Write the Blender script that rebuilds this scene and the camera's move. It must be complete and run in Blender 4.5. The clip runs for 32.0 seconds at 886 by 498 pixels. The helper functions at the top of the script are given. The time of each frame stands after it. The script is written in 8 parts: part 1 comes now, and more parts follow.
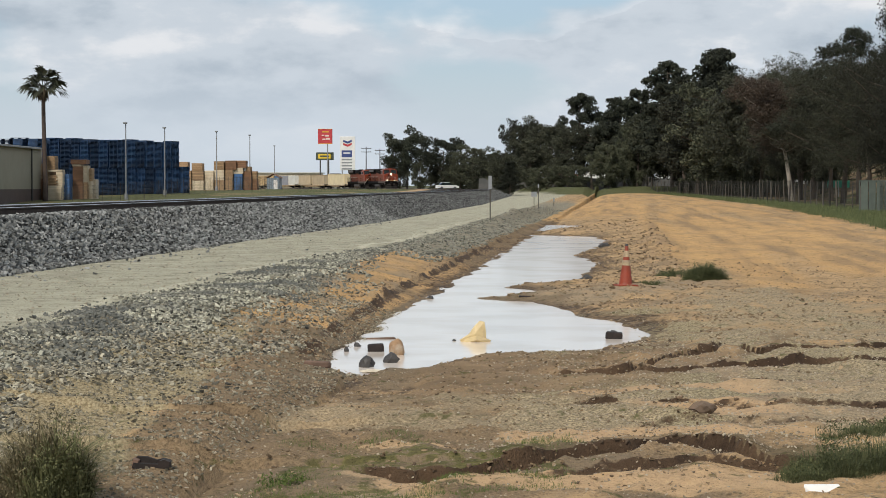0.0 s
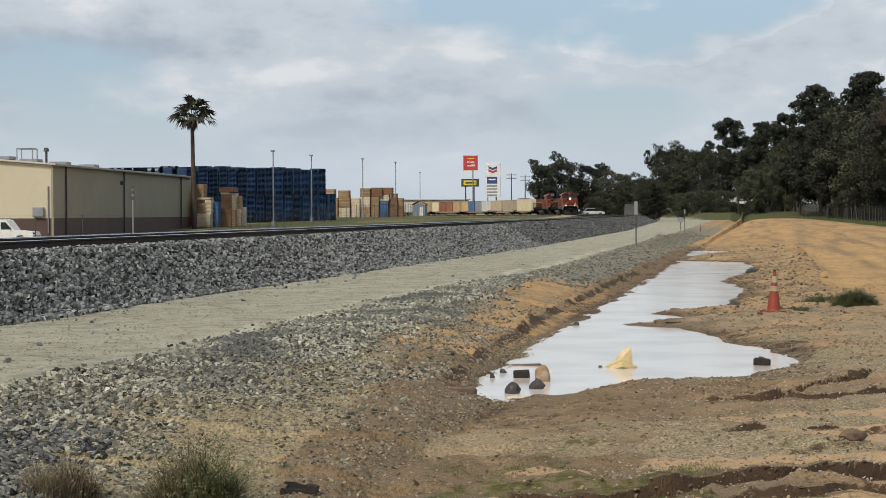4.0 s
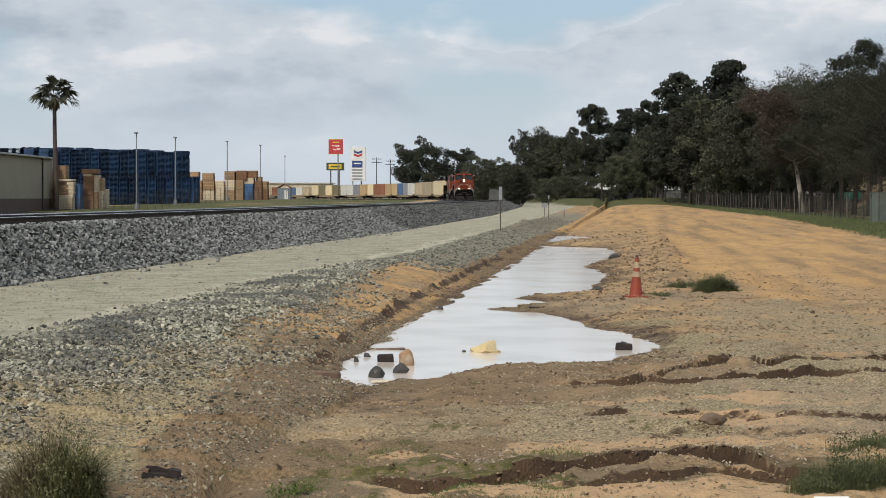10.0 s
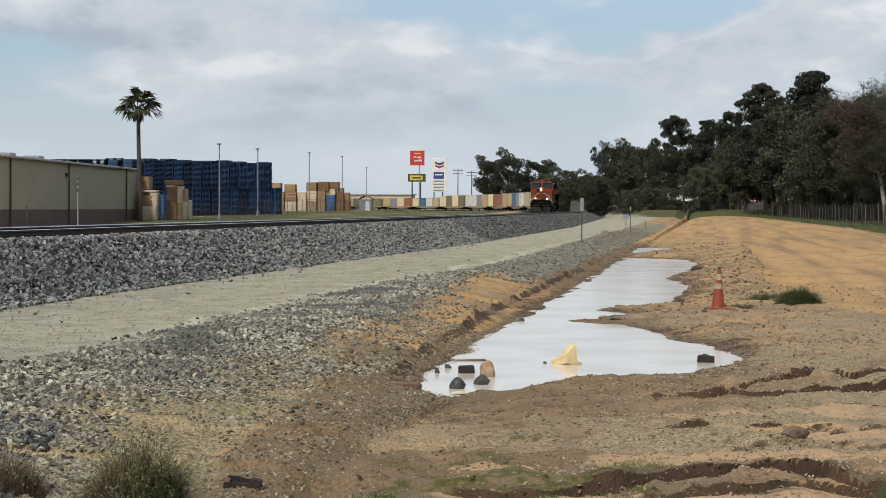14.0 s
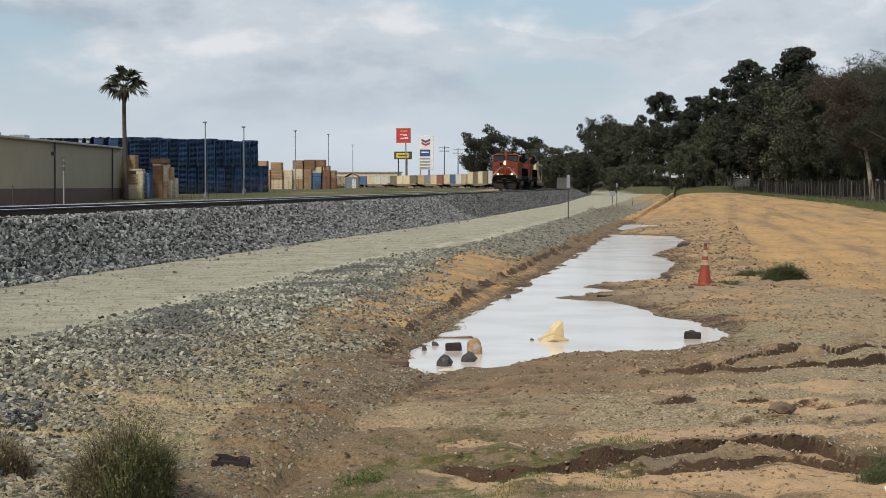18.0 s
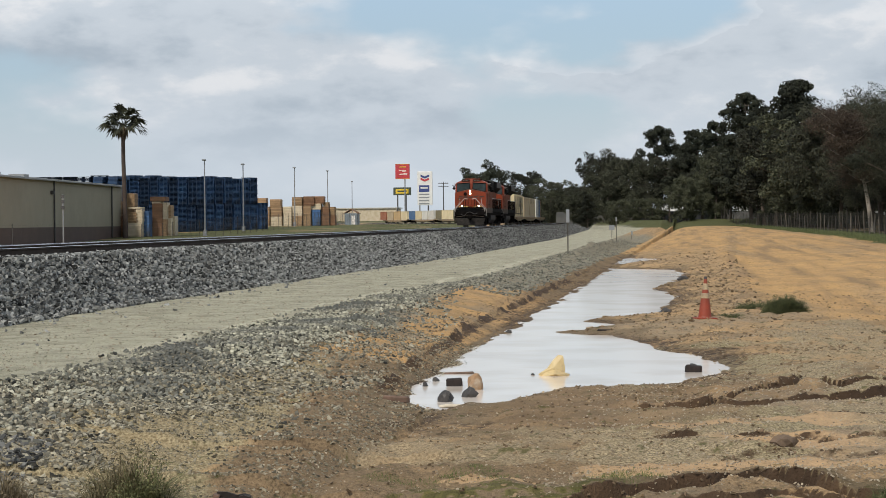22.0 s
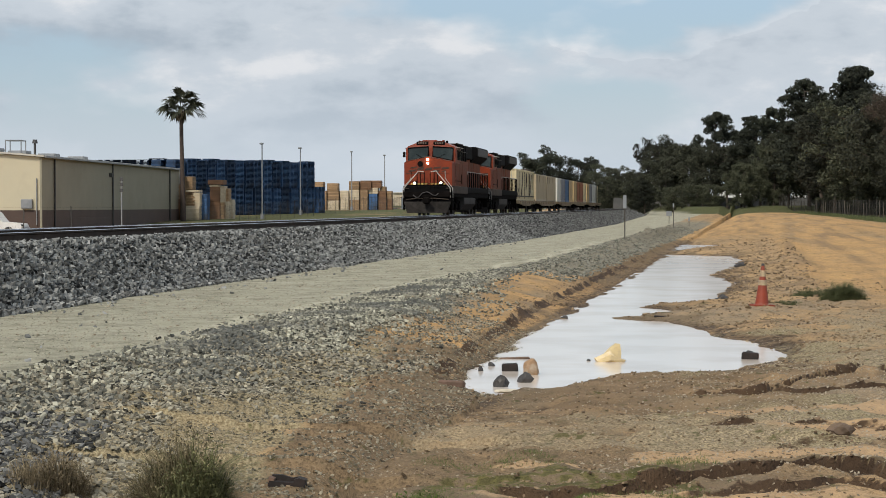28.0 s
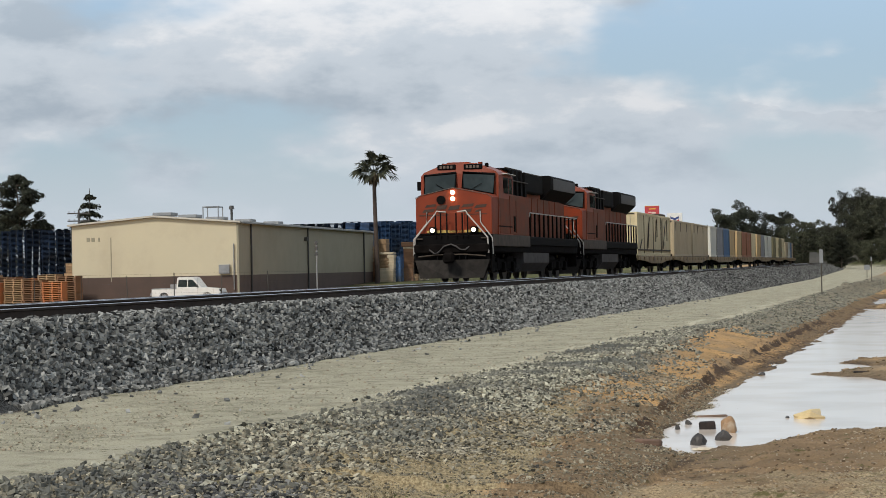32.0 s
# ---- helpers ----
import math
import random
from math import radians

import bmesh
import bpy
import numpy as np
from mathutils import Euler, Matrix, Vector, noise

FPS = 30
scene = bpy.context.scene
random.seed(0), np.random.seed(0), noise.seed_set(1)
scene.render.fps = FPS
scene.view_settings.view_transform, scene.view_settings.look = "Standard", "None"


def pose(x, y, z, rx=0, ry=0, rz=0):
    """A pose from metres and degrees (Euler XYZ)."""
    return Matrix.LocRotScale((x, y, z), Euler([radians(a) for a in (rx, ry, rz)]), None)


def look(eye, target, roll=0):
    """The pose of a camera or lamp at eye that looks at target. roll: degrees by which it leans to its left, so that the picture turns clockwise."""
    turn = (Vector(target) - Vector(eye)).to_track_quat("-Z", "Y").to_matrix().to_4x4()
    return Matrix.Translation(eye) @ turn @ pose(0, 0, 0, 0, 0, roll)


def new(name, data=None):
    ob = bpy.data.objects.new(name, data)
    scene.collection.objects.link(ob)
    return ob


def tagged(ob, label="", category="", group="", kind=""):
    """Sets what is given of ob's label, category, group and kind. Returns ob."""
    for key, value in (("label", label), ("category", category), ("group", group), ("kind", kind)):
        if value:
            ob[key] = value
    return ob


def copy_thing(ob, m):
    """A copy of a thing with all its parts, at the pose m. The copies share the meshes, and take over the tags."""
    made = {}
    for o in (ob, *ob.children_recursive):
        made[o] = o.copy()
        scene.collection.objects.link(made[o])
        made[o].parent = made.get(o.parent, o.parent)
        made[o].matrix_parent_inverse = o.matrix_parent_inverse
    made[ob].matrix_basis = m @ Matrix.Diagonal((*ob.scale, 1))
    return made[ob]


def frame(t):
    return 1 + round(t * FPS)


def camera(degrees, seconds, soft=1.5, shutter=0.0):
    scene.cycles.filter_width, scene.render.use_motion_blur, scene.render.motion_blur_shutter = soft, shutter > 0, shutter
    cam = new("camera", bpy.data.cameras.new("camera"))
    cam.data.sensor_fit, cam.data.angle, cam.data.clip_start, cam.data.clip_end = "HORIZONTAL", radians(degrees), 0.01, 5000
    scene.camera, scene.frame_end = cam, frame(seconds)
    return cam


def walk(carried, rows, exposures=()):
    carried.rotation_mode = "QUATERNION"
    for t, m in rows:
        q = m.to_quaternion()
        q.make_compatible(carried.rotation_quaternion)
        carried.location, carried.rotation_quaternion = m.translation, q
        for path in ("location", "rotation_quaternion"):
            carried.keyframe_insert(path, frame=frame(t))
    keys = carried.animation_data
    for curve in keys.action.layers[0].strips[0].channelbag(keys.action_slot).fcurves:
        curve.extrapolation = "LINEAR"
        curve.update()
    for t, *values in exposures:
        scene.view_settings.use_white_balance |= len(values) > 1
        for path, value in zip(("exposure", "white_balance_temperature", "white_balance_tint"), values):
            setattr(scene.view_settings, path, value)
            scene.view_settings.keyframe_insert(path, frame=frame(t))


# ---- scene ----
EXPO = 0.0
cam = camera(24.517, 32.0, soft=0.85)
EYE = (0.0, 0.0, 1.70)


def aim(t, rx, ry, rz):
    """A row of the hand-held camera's path: it stands still and only turns."""
    return t, pose(*EYE, rx, ry, rz)


walk(cam, [
    aim(0.0, 88.253, -0.000, 4.847), aim(0.5, 88.357, 0.008, 6.053), aim(1.0, 89.401, -0.010, 6.534),
    aim(1.5, 88.786, -0.086, 6.708), aim(2.0, 90.169, 0.440, 7.572), aim(2.5, 90.970, 0.956, 8.954),
    aim(3.0, 89.727, 2.533, 12.914), aim(3.5, 89.587, 1.569, 11.057), aim(4.0, 89.000, 0.264, 8.928),
    aim(4.5, 89.101, -0.211, 7.899), aim(6.5, 88.607, -0.183, 6.193), aim(7.0, 87.726, 0.232, 5.454),
    aim(7.5, 87.946, -0.617, 6.056), aim(8.0, 88.166, -1.198, 6.334), aim(8.5, 89.194, -0.917, 6.403),
    aim(9.0, 89.171, -0.181, 6.247), aim(9.5, 88.674, -0.725, 5.324), aim(10.0, 88.552, -0.184, 5.137),
    aim(10.5, 88.883, 0.046, 3.989), aim(11.0, 89.178, 0.247, 4.062), aim(11.5, 90.167, 0.399, 2.404),
    aim(12.0, 88.984, -1.112, 2.561), aim(12.5, 88.652, -0.479, 5.441), aim(13.0, 88.311, 0.035, 6.340),
    aim(13.5, 88.961, 0.334, 6.344), aim(14.0, 88.861, -0.269, 7.420), aim(14.5, 88.554, 0.024, 7.052),
    aim(16.5, 88.215, -0.579, 6.699), aim(17.0, 88.205, -0.693, 6.796), aim(17.5, 88.391, -0.054, 7.026),
    aim(18.0, 88.229, -0.036, 7.039), aim(18.5, 88.458, -0.123, 6.643), aim(19.0, 88.906, -0.043, 6.691),
    aim(19.5, 89.029, 0.433, 6.589), aim(20.0, 89.137, 0.450, 6.858), aim(20.5, 89.028, 0.244, 6.897),
    aim(21.0, 89.018, 0.228, 6.993), aim(21.5, 89.093, 0.335, 7.062), aim(22.0, 89.226, 0.458, 7.023),
    aim(22.5, 88.989, 0.637, 7.362), aim(23.0, 88.951, 0.508, 7.424), aim(23.5, 89.468, 0.800, 7.831),
    aim(24.0, 89.136, 0.202, 7.739), aim(24.5, 89.856, 0.286, 7.812), aim(25.0, 88.758, 1.470, 8.151),
    aim(25.5, 88.421, 1.045, 8.643), aim(27.5, 88.667, 0.503, 8.230), aim(28.0, 88.807, 0.090, 8.616),
    aim(28.5, 88.674, -0.186, 10.096), aim(29.0, 88.707, 0.174, 10.531), aim(29.5, 88.691, -0.068, 10.637),
    aim(30.0, 88.376, -0.625, 10.723), aim(30.5, 87.835, 0.781, 11.392), aim(31.0, 89.002, -0.324, 10.358),
    aim(31.5, 89.249, 0.539, 12.544), aim(32.0, 90.535, 1.123, 14.033),
], exposures=[(0.0, EXPO), (2.2, EXPO - 0.03), (3.0, EXPO - 0.13), (4.2, EXPO - 0.1), (7.0, EXPO - 0.05), (30.3, EXPO - 0.05), (31.0, EXPO + 0.05), (31.7, EXPO - 0.06), (32.0, EXPO - 0.1)])

# ---- light ----
SUN_AZ, SUN_EL = radians(200), radians(46)   # from +Y clockwise: behind the camera, to its left
world = bpy.data.worlds.new("sky")
scene.world = world
world.use_nodes = True


def sky():
    nt = world.node_tree
    n, l = nt.nodes, nt.links
    n.clear()
    out, bg = n.new("ShaderNodeOutputWorld"), n.new("ShaderNodeBackground")
    tc, sep = n.new("ShaderNodeTexCoord"), n.new("ShaderNodeSeparateXYZ")
    l.new(tc.outputs["Generated"], sep.inputs[0])

    def op(kind, a, b):
        m = n.new("ShaderNodeMath")
        m.operation = kind
        for k, s in enumerate((a, b)):
            if isinstance(s, (int, float)):
                m.inputs[k].default_value = s
            else:
                l.new(s, m.inputs[k])
        return m.outputs[0]

    flat = n.new("ShaderNodeMapping")
    flat.inputs["Scale"].default_value = (1.0, 1.0, 2.3)
    l.new(tc.outputs["Generated"], flat.inputs[0])

    def cloud(scale, detail, rough, offset):
        mp, no = n.new("ShaderNodeMapping"), n.new("ShaderNodeTexNoise")
        mp.inputs["Location"].default_value = offset
        l.new(flat.outputs[0], mp.inputs[0])
        l.new(mp.outputs[0], no.inputs["Vector"])
        no.inputs["Scale"].default_value, no.inputs["Detail"].default_value = scale, detail
        no.inputs["Roughness"].default_value = rough
        return no.outputs[0]

    def ramp(value, *stops):
        r = n.new("ShaderNodeValToRGB")
        r.color_ramp.interpolation = "EASE"
        for e, (p, c) in zip((r.color_ramp.elements[0], r.color_ramp.elements[1]), (stops[0], stops[-1])):
            e.position, e.color = p, (*c, 1)
        for p, c in stops[1:-1]:
            e = r.color_ramp.elements.new(p)
            e.color = (*c, 1)
        l.new(value, r.inputs[0])
        return r.outputs[0]

    def mix(fac, a, b, blend="MIX"):
        m = n.new("ShaderNodeMix")
        m.data_type, m.blend_type = "RGBA", blend
        for s, k in ((fac, 0), (a, 6), (b, 7)):
            if isinstance(s, (int, float)):
                m.inputs[k].default_value = s
            elif isinstance(s, tuple):
                m.inputs[k].default_value = (*s, 1)
            else:
                l.new(s, m.inputs[k])
        return m.outputs[2]

    air = n.new("ShaderNodeTexSky")
    air.sky_type, air.sun_disc, air.sun_elevation, air.sun_rotation = "NISHITA", False, SUN_EL, SUN_AZ
    clear = mix(1.0, air.outputs[0], (0.10, 0.10, 0.10), "MULTIPLY")
    # broken cloud: grey undersides, white tops, thin gaps of blue
    cover = ramp(cloud(6.0, 5, 0.5, (0.35, 0.0, 0.1)), (0.37, (0, 0, 0)), (0.48, (1, 1, 1)))
    body = ramp(cloud(11.0, 9, 0.56, (2.2, 1.3, 0.4)), (0.33, (0.42, 0.49, 0.565)), (0.50, (0.59, 0.65, 0.715)), (0.62, (0.78, 0.80, 0.83)), (0.74, (0.92, 0.92, 0.92)))
    # the wide gap of blue over the far end of the field
    gx = op("POWER", op("ABSOLUTE", op("DIVIDE", op("ADD", sep.outputs[0], 0.052), 0.066), 0), 2)
    gz = op("POWER", op("ABSOLUTE", op("DIVIDE", op("SUBTRACT", sep.outputs[2], 0.108), 0.036), 0), 2)
    ragged = op("ADD", op("ADD", gx, gz), op("MULTIPLY", op("SUBTRACT", cloud(11.0, 5, 0.5, (0.7, 0.2, 1.9)), 0.5), 4.2))
    gap = ramp(ragged, (0.25, (0, 0, 0)), (1.0, (1, 1, 1)))
    cover = mix(1.0, cover, gap, "MULTIPLY")
    edge = ramp(ragged, (0.45, (1.0, 1.0, 1.0)), (0.95, (1.08, 1.07, 1.06)), (1.0, (1, 1, 1)))
    body = mix(1.0, body, edge, "MULTIPLY")
    sky_col = mix(cover, mix(0.5, clear, (0.42, 0.57, 0.76)), body)
    haze = ramp(sep.outputs[2], (0.012, (1, 1, 1)), (0.075, (0, 0, 0)))
    sky_col = mix(op("MULTIPLY", haze, 0.85), sky_col, (0.60, 0.67, 0.745))
    lift = ramp(sep.outputs[2], (0.08, (1, 1, 1)), (0.2, (1.35, 1.35, 1.35)), (0.5, (1.0, 1.0, 1.0)), (0.9, (0.7, 0.7, 0.7)))
    sky_col = mix(1.0, sky_col, lift, "MULTIPLY")
    l.new(sky_col, bg.inputs[0])
    bg.inputs[1].default_value = 1.0
    l.new(bg.outputs[0], out.inputs[0])


sky()
sun = new("sun", bpy.data.lights.new("sun", "SUN"))
sun.data.energy, sun.data.angle, sun.data.color = 3.0, radians(9), (1.0, 0.93, 0.82)
sun.matrix_world = look((math.sin(SUN_AZ) * 50, math.cos(SUN_AZ) * 50, math.tan(SUN_EL) * 50), (0, 0, 0))

# ---- materials ----
def material(name, colour, other=None, scale=3.0, rough=0.8, metal=0.0, bump=0.0, bump_scale=40.0, fine=None, vary=0.0, spec=0.5,
             stain=None, stain_scale=0.6, stain_at=(0.5, 0.7), space="Object"):
    """A surface: two colours mixed by a broad noise, fine grain, stains of a colour of their own, and relief."""
    m = bpy.data.materials.new(name)
    m.use_nodes = True
    nt = m.node_tree
    n, l = nt.nodes, nt.links
    b = n["Principled BSDF"]
    tc = n.new("ShaderNodeTexCoord")

    def noise_tex(s, detail=4.0, r=0.55):
        t = n.new("ShaderNodeTexNoise")
        t.inputs["Scale"].default_value, t.inputs["Detail"].default_value, t.inputs["Roughness"].default_value = s, detail, r
        l.new(tc.outputs[space], t.inputs["Vector"])
        return t.outputs[0]

    def ramp(v, a, c):
        r = n.new("ShaderNodeMapRange")
        r.inputs[1].default_value, r.inputs[2].default_value = a, c
        l.new(v, r.inputs[0])
        return r.outputs[0]

    def mix(fac, a, c, blend="MIX"):
        x = n.new("ShaderNodeMix")
        x.data_type, x.blend_type = "RGBA", blend
        for s, k in ((fac, 0), (a, 6), (c, 7)):
            if isinstance(s, (int, float)):
                x.inputs[k].default_value = s
            elif isinstance(s, tuple):
                x.inputs[k].default_value = (*s, 1)
            else:
                l.new(s, x.inputs[k])
        return x.outputs[2]

    other = other or tuple(c * 0.78 for c in colour)
    col = mix(ramp(noise_tex(scale), 0.35, 0.65), colour, other)
    if fine:
        col = mix(ramp(noise_tex(fine, 2.0), 0.45, 0.75), col, tuple(c * 0.55 for c in colour))
    if stain:
        col = mix(ramp(noise_tex(stain_scale, 6.0, 0.65), *stain_at), col, stain)
    if vary:
        oi, r = n.new("ShaderNodeObjectInfo"), n.new("ShaderNodeMapRange")
        r.inputs[3].default_value, r.inputs[4].default_value = 1 - vary, 1 + vary
        l.new(oi.outputs["Random"], r.inputs[0])
        hv = n.new("ShaderNodeHueSaturation")
        l.new(r.outputs[0], hv.inputs["Value"])
        l.new(col, hv.inputs["Color"])
        col = hv.outputs[0]
    l.new(col, b.inputs["Base Color"])
    b.inputs["Roughness"].default_value, b.inputs["Metallic"].default_value = rough, metal
    b.inputs["Specular IOR Level"].default_value = spec
    if bump:
        bp = n.new("ShaderNodeBump")
        bp.inputs["Strength"].default_value, bp.inputs["Distance"].default_value = 1.0, bump
        l.new(noise_tex(bump_scale, 5.0), bp.inputs["Height"])
        l.new(bp.outputs[0], b.inputs["Normal"])
    return m


def island_material(name, dark, light, rough=0.9, clump=None, vary=0.0):
    """Loose pieces in one mesh: each island takes its own tone between two colours."""
    m = bpy.data.materials.new(name)
    m.use_nodes = True
    n, l = m.node_tree.nodes, m.node_tree.links
    b, g = n["Principled BSDF"], n.new("ShaderNodeNewGeometry")
    x = n.new("ShaderNodeMix")
    x.data_type = "RGBA"
    x.inputs[6].default_value, x.inputs[7].default_value = (*dark, 1), (*light, 1)
    l.new(g.outputs["Random Per Island"], x.inputs[0])
    col = x.outputs[2]
    if clump:
        no, r, y = n.new("ShaderNodeTexNoise"), n.new("ShaderNodeMapRange"), n.new("ShaderNodeMix")
        no.inputs["Scale"].default_value = clump[0]
        r.inputs[1].default_value, r.inputs[2].default_value = 0.42, 0.62
        y.data_type = "RGBA"
        y.inputs[7].default_value = (*clump[1], 1)
        l.new(g.outputs["Position"], no.inputs["Vector"])
        l.new(no.outputs[0], r.inputs[0])
        l.new(r.outputs[0], y.inputs[0])
        l.new(col, y.inputs[6])
        col = y.outputs[2]
    if vary:
        oi, span, hv = n.new("ShaderNodeObjectInfo"), n.new("ShaderNodeMapRange"), n.new("ShaderNodeHueSaturation")
        span.inputs[3].default_value, span.inputs[4].default_value = 1 - vary, 1 + vary
        l.new(oi.outputs["Random"], span.inputs[0])
        l.new(span.outputs[0], hv.inputs["Value"])
        l.new(col, hv.inputs["Color"])
        col = hv.outputs[0]
    l.new(col, b.inputs["Base Color"])
    b.inputs["Roughness"].default_value = rough
    b.inputs["Specular IOR Level"].default_value = 0.3
    return m


def glow(name, colour, strength):
    m = bpy.data.materials.new(name)
    m.use_nodes = True
    b = m.node_tree.nodes["Principled BSDF"]
    b.inputs["Base Color"].default_value = (*colour, 1)
    b.inputs["Emission Color"].default_value, b.inputs["Emission Strength"].default_value = (*colour, 1), strength
    return m


# ---- geometry helpers ----
class Geo:
    """Collects the vertices and faces of one mesh."""

    def __init__(self):
        self.v, self.f, self.s = [], [], []

    def add(self, verts, faces, smooth=False):
        k = len(self.v)
        self.v += [tuple(p) for p in verts]
        self.f += [tuple(i + k for i in f) for f in faces]
        self.s += [smooth] * len(faces)
        return self

    def box(self, c, size, bev=0.0, m=None):
        hx, hy, hz = (s / 2 for s in size)
        if bev <= 0:
            v = [(x, y, z) for x in (-hx, hx) for y in (-hy, hy) for z in (-hz, hz)]
            f = [(0, 1, 3, 2), (4, 6, 7, 5), (0, 4, 5, 1), (2, 3, 7, 6), (0, 2, 6, 4), (1, 5, 7, 3)]
        else:
            e = min(bev, hx * 0.9, hy * 0.9, hz * 0.9)
            ring = [(hx - e, hy), (hx, hy - e), (hx, -hy + e), (hx - e, -hy), (-hx + e, -hy), (-hx, -hy + e), (-hx, hy - e), (-hx + e, hy)][::-1]
            inn = [(math.copysign(abs(x) - e * (abs(x) == hx), x), math.copysign(abs(y) - e * (abs(y) == hy), y)) for x, y in ring]
            v = [(x, y, -hz) for x, y in inn] + [(x, y, -hz + e) for x, y in ring] + [(x, y, hz - e) for x, y in ring] + [(x, y, hz) for x, y in inn]
            f = [tuple(range(7, -1, -1)), tuple(range(24, 32))]
            for a in (0, 8, 16):
                f += [(a + i, a + (i + 1) % 8, a + 8 + (i + 1) % 8, a + 8 + i) for i in range(8)]
        out = [Vector(p) for p in v]
        if m is not None:
            out = [m @ p for p in out]
        return self.add([(p[0] + c[0], p[1] + c[1], p[2] + c[2]) for p in out], f)

    def prism(self, outline, lo, hi, axis="y"):
        """An outline (pairs) drawn out between lo and hi along an axis; the pairs are the two other axes in order."""
        def place(a, b, c):
            return {"x": (c, a, b), "y": (a, c, b), "z": (a, b, c)}[axis]
        k = len(outline)
        v = [place(a, b, lo) for a, b in outline] + [place(a, b, hi) for a, b in outline]
        f = [tuple(range(k - 1, -1, -1)), tuple(range(k, 2 * k))] + [(i, (i + 1) % k, k + (i + 1) % k, k + i) for i in range(k)]
        return self.add(v, f)

    def cyl(self, a, b, r0, r1=None, n=10, caps=True):
        a, b = Vector(a), Vector(b)
        r1 = r0 if r1 is None else r1
        w = (b - a).normalized()
        p = w.orthogonal().normalized()
        q = w.cross(p)
        v = [c + r * (math.cos(t) * p + math.sin(t) * q) for c, r in ((a, r0), (b, r1)) for t in [2 * math.pi * i / n for i in range(n)]]
        self.add(v, [(i, (i + 1) % n, n + (i + 1) % n, n + i) for i in range(n)], True)
        if caps:
            self.add(v, [tuple(range(n - 1, -1, -1)), tuple(range(n, 2 * n))])
        return self

    def tube(self, pts, r, n=6):
        pts = [Vector(p) for p in pts]
        rs = r if isinstance(r, (list, tuple)) else [r] * len(pts)
        v, f = [], []
        for i, p in enumerate(pts):
            w = (pts[min(i + 1, len(pts) - 1)] - pts[max(i - 1, 0)]).normalized()
            u = w.cross(Vector((0.31, 0.17, 0.93))).normalized()
            q = w.cross(u)
            v += [p + rs[i] * (math.cos(t) * u + math.sin(t) * q) for t in [2 * math.pi * k / n for k in range(n)]]
        for i in range(len(pts) - 1):
            f += [(i * n + k, i * n + (k + 1) % n, (i + 1) * n + (k + 1) % n, (i + 1) * n + k) for k in range(n)]
        self.add(v, f, True)
        return self.add(v, [tuple(range(n - 1, -1, -1)), tuple(range((len(pts) - 1) * n, len(pts) * n))])

    def disc(self, c, r, n=14, axis="y", thick=0.02):
        d = {"x": (1, 0, 0), "y": (0, 1, 0), "z": (0, 0, 1)}[axis]
        return self.cyl(c, tuple(c[i] + d[i] * thick for i in range(3)), r, n=n)

    def mesh(self, name, mat):
        me = bpy.data.meshes.new(name)
        me.from_pydata(self.v, [], self.f)
        if any(self.s):
            me.polygons.foreach_set("use_smooth", self.s)
        me.materials.append(mat)
        return me


def part(name, geo, mat, parent=None, label="", at=None):
    """Links a Geo (or a mesh) as one mesh object, under a thing or a part."""
    ob = new(name, geo if isinstance(geo, bpy.types.Mesh) else geo.mesh(name, mat))
    if parent is not None:
        ob.parent = parent
    if at is not None:
        ob.matrix_basis = at
    if label:
        tagged(ob, label)
    return ob


def thing(name, label, category, m=None, group="", kind=""):
    """An Empty at a thing's base, which carries its parts."""
    ob = new(name)
    if m is not None:
        ob.matrix_basis = m
    return tagged(ob, label, category, group, kind)


def numpy_mesh(name, v, f, mat, smooth=False):
    """A mesh from arrays: v (n, 3), f (m, 3 or 4)."""
    me = bpy.data.meshes.new(name)
    me.vertices.add(len(v))
    me.vertices.foreach_set("co", np.asarray(v, np.float32).ravel())
    k = f.shape[1]
    me.loops.add(f.size)
    me.loops.foreach_set("vertex_index", f.astype(np.int32).ravel())
    me.polygons.add(len(f))
    me.polygons.foreach_set("loop_start", np.arange(0, f.size, k, dtype=np.int32))
    me.polygons.foreach_set("loop_total", np.full(len(f), k, np.int32))
    me.polygons.foreach_set("use_smooth", np.full(len(f), smooth))
    me.update(calc_edges=True)
    me.materials.append(mat)
    return me


def lattice(x, y, scale, seed):
    """Smooth value noise in the plane, about -1 to 1."""
    rng = np.random.RandomState(seed)
    tab = rng.uniform(-1, 1, (128, 128))
    x, y = x / scale + 64.3, y / scale + 64.7
    i, j = np.floor(x).astype(int), np.floor(y).astype(int)
    a, b = x - i, y - j
    a, b = a * a * (3 - 2 * a), b * b * (3 - 2 * b)
    g = lambda p, q: tab[p % 128, q % 128]
    return (g(i, j) * (1 - a) + g(i + 1, j) * a) * (1 - b) + (g(i, j + 1) * (1 - a) + g(i + 1, j + 1) * a) * b


def fbm(x, y, scale, seed, octaves=4):
    return sum(lattice(x, y, scale / 2 ** k, seed + k) * 0.5 ** k for k in range(octaves))


def smooth01(x, a, b):
    t = np.clip((x - a) / (b - a), 0, 1)
    return t * t * (3 - 2 * t)

# ---- the lie of the land ----
WATER = -0.15            # level of the puddles
RAIL = 1.28              # top of the rails
TRACK_GAP = 4.5
FAR_DROP = 0.13          # the farther track lies a little lower


def line_x(y):
    """Centre line of the nearer track: straight, then a curve away from the field."""
    y = np.asarray(y, float)
    return -12.1 - 0.0232 * y - np.maximum(0, y - 282) ** 2 / 1180


